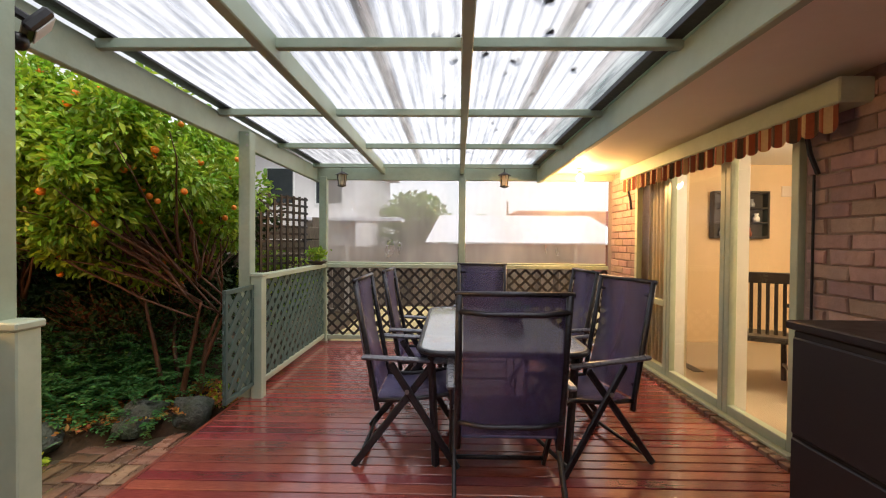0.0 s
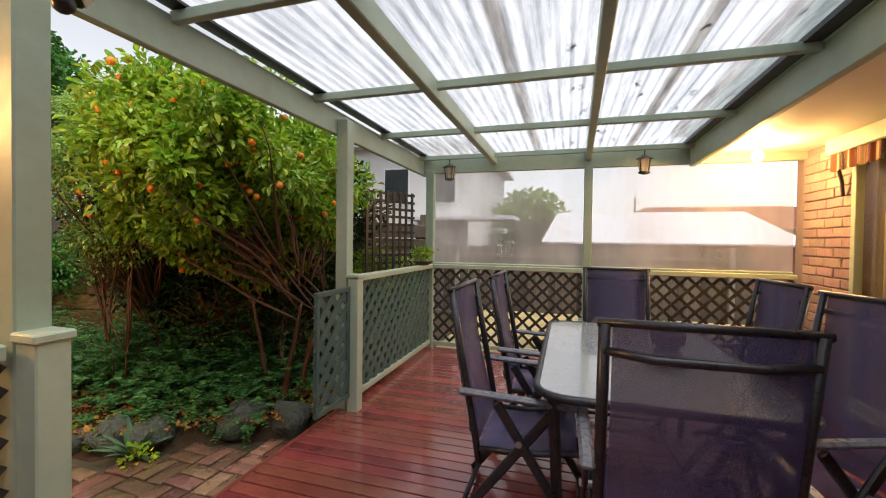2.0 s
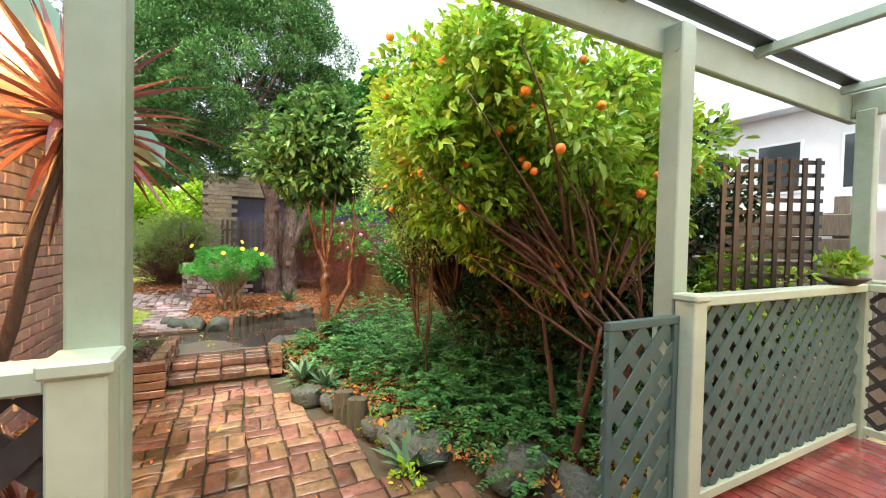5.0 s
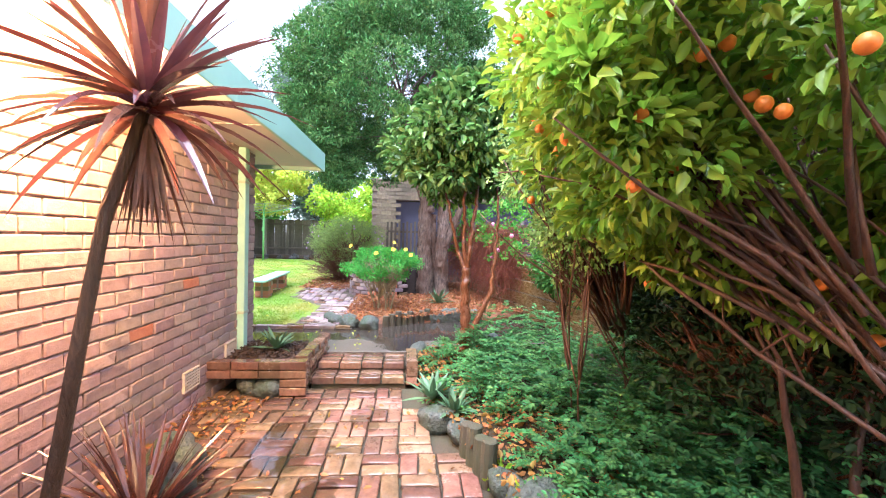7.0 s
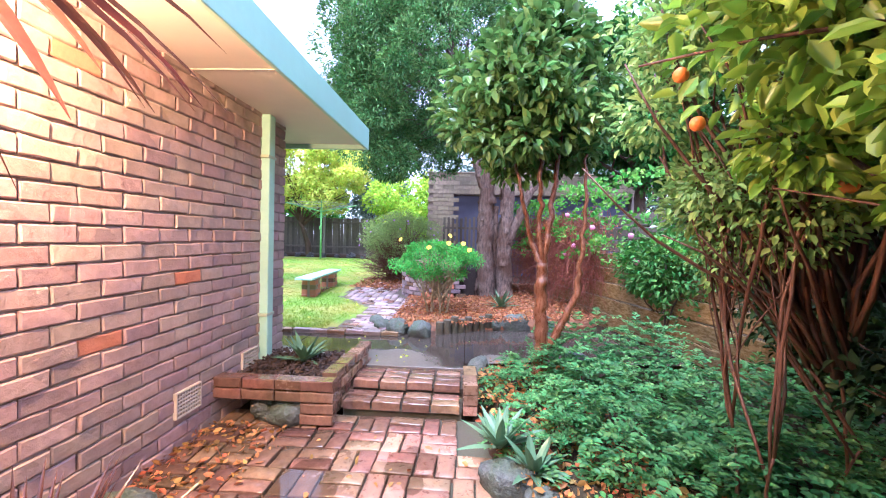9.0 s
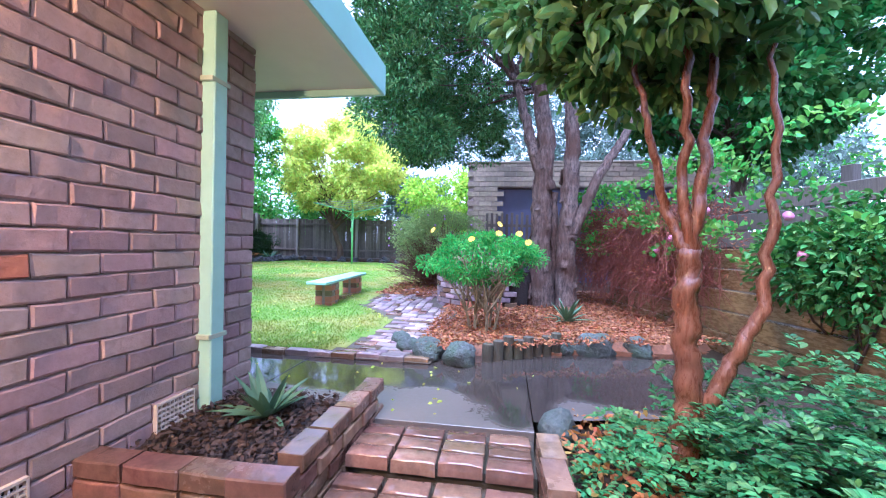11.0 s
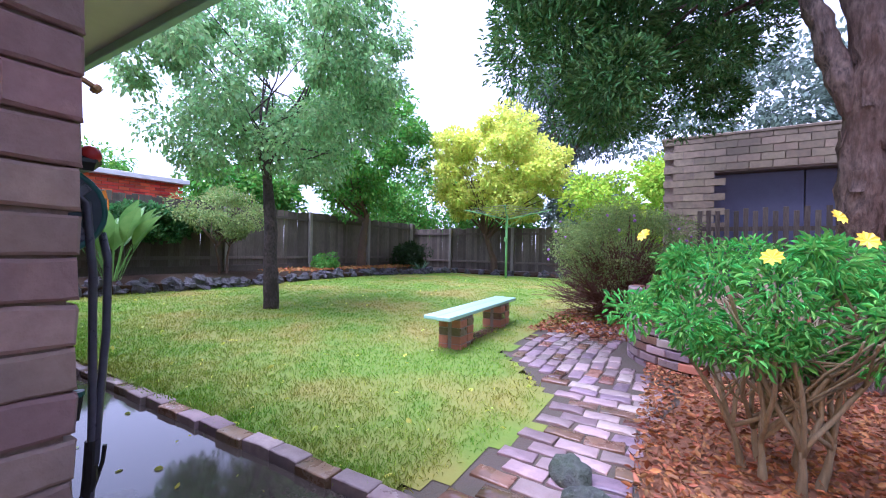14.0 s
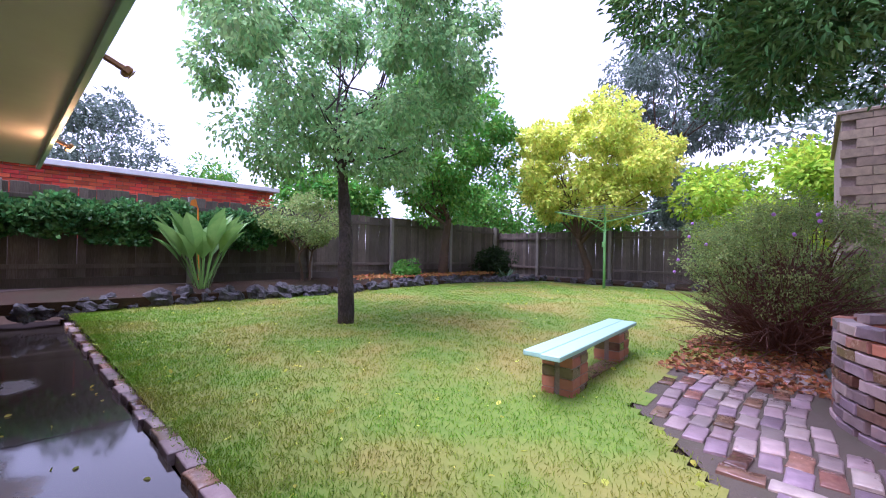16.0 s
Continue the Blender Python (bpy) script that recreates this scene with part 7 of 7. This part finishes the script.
for c in range(9):
    for k in range(17):
        a = radians(150 + 14 * k + (7 if c % 2 else 0) + rgr.uniform(-1.5, 1.5))
        if c == 8 and rgr.random() < 0.35:
            continue
        lay(ring, brick_mesh((0.185, 0.10, 0.064), rgr.choice(("pale_paver", "pale_paver", "paver", "dark_paver", "odd_brick")), rgr.randrange(4), 0.008), (-10.1 + (0.80 + rgr.uniform(-0.012, 0.012)) * math.cos(a), 1.66 + 0.80 * math.sin(a), 0.03 + 0.077 * c), math.degrees(a) - 90 + rgr.uniform(-4, 4), rgr.uniform(-2, 2))
kerb = thing("kerb", "single row of worn bricks edging the lawn", "kerb", kind="structure")
for k in range(40):
    y = 1.16 - 0.215 * k
    lay(kerb, brick_mesh((0.205, 0.07, 0.10), "pale_paver" if k % 3 else "paver", k % 4, 0.006, True), (-6.955 + 0.014 * math.sin(k * 2.3), y, SLAB + 0.012 + 0.004 * math.sin(k)), 90 + 2 * math.sin(k * 1.7))

# ---- bricks of the paving ----
paving = thing("paving", "worn wet brick paving with mossy joints", "paving", kind="structure")
rgp = random.Random(12)
ex, ey = [p[0] for p in EDGE], [p[1] for p in EDGE]
spare = Geo()
count = 0
CELL = 0.240
# basket weave: pairs of bricks that turn from cell to cell
for i in range(14):
    for j in range(13):
        cx, cy = -4.98 + CELL * i, 0.45 + CELL * j + 0.012 * math.sin(i * 1.3)
        if cx > DECK_W - 0.14 or cy > float(np.interp(cx, ex, ey)) - 0.03:
            continue
        flip = (i + j) % 2
        for o in (-0.059, 0.059):
            x, y = (cx + o, cy) if flip else (cx, cy + o)
            if count < 300 and not (x < -4.85 and y < 1.1):
                me = brick_mesh((rgp.choice((0.226, 0.222, 0.230)), 0.06, 0.109), "paver", rgp.randrange(4), 0.004, True)
                lay(paving, me, (x + rgp.uniform(-0.003, 0.003), y + rgp.uniform(-0.003, 0.003), PAVE - 0.032 + rgp.uniform(-0.004, 0.004)), 90 * flip + rgp.uniform(-2.5, 2.5), rgp.uniform(-1.0, 1.0), "paver")
                count += 1
            else:
                spare.box((x, y, PAVE - 0.032), (0.109, 0.226, 0.06) if flip else (0.226, 0.109, 0.06), None, 0.006)
if spare.v:
    tagged(part("paver_rest", spare, "paver", paving), "", "", "", "stuff")
path = thing("garden_path", "curved path of old pale bricks across the lawn", "path", kind="structure")
rgp = random.Random(14)
px, pc, pw = PX, PC, PW
x, r = -7.09, 0
def path_brick(x, y, turn):
    size = rgp.choice(((0.196, 0.06, 0.102), (0.180, 0.06, 0.098), (0.204, 0.06, 0.108)))
    kind = rgp.choice(("pale_paver", "pale_paver", "pale_paver", "dark_paver", "paver"))
    lay(path, brick_mesh(size, kind, rgp.randrange(4), 0.009, True), (x, y, lawn_z(x, y) - 0.017 + rgp.uniform(-0.006, 0.005)), turn + rgp.uniform(-5, 5), rgp.uniform(-1.4, 1.4), "paver")


while x > -8.75:
    c, w = float(np.interp(x, px, pc)), float(np.interp(x, px, pw))
    n = max(2, round(w / 0.212))
    for k in range(n):
        o = (0.1 if r % 2 else 0.0) + 0.212 * (k - n / 2 + 0.35)
        path_brick(x + 0.02 * math.sin(o * 4), c + o, 90)
    x -= 0.116
    r += 1
# past the mulch the bricks turn and lie along the walk
for r in range(14):
    o = -0.75 + 0.117 * r
    x = -8.88 - (0.1 if r % 2 else 0.0)
    while x > -11.3:
        c, w = float(np.interp(x, px, pc)), float(np.interp(x, px, pw))
        y = 0.47 + o + 0.02 * math.sin(x * 4)
        if abs(y - c) < w / 2 and math.hypot(x + 10.1, y - 1.66) > 0.98:
            path_brick(x, y, 0)
        x -= 0.212
g = Geo()
for k in range(40):
    x = -6.89 - 4.5 * k / 39
    c, w = float(np.interp(x, px, pc)), float(np.interp(x, px, pw)) / 2 + 0.14
    g.v += [(x, c - w, lawn_z(x, c - w) - 0.006), (x, c, lawn_z(x, c) + 0.002), (x, c + w, lawn_z(x, c + w) - 0.006)]
for k in range(39):
    a = 3 * k
    g.f += [(a, a + 1, a + 4, a + 3), (a + 1, a + 2, a + 5, a + 4)]
part("path_bed", g, "path_sand", path, "dark damp sand between the bricks", True)

# ---- bricks of the house walls ----
wall_side, wall_patio = bpy.data.objects["wall_side"], bpy.data.objects["wall_patio"]
rgw = random.Random(17)
CW, CH = 0.242, 0.0862
meshes = [brick_mesh((0.233, 0.10, 0.0775), "house_brick", v, 0.009) for v in range(6)]
odd = [brick_mesh((0.233, 0.10, 0.0775), "odd_brick", v, 0.009) for v in range(2)]
half = [brick_mesh((0.113, 0.10, 0.0775), "house_brick", v, 0.009) for v in range(3)]
rest = Geo()
made = 0
for c in range(28):
    z = -0.24 + CH * c + CH / 2
    x = -5.93
    first = c % 2 == 1
    while x < -1.85:
        w = 0.113 if first else 0.233
        cx = x + w / 2
        if cx < -3.55 and made < 298:
            me = rgw.choice(half) if first else (rgw.choice(odd) if rgw.random() < 0.008 else rgw.choice(meshes))
            lay(wall_side, me, (cx, 0.262 + rgw.uniform(-0.004, 0.004), z + rgw.uniform(-0.002, 0.002)), rgw.uniform(-0.8, 0.8), rgw.uniform(-0.7, 0.7))
            made += 1
        else:
            rest.box((cx, 0.262 + rgw.uniform(-0.003, 0.003), z), (w, 0.10, 0.0775), None, 0.007)
        x += w + 0.009
        first = False
tagged(part("brick_rest", rest, "house_brick", wall_side), "", "", "", "stuff")
for c in range(28):
    z = -0.24 + CH * c + CH / 2
    for y0, y1 in ((0.40, 2.495), (4.725, 5.42)):
        y = y0 + (0 if c % 2 else -0.12)
        while y < y1 - 0.03:
            a, b = max(y, y0), min(y + 0.233, y1)
            if b - a > 0.2:
                lay(wall_patio, rgw.choice(meshes), (2.172 + rgw.uniform(-0.004, 0.004), (a + b) / 2, z), 90 + rgw.uniform(-0.8, 0.8), rgw.uniform(-0.6, 0.6))
            elif b - a > 0.08:
                lay(wall_patio, rgw.choice(half), (2.172, (a + b) / 2, z), 90)
            y += CW
brow = thing("brick_sill", "row of bricks on edge along the door sill", "sill", kind="structure")
me = brick_mesh((0.075, 0.05, 0.075), "paver", 1, 0.004, True)
for k in range(28):
    lay(brow, me, (2.03, 2.45 + 0.081 * k, 0.005), 90)
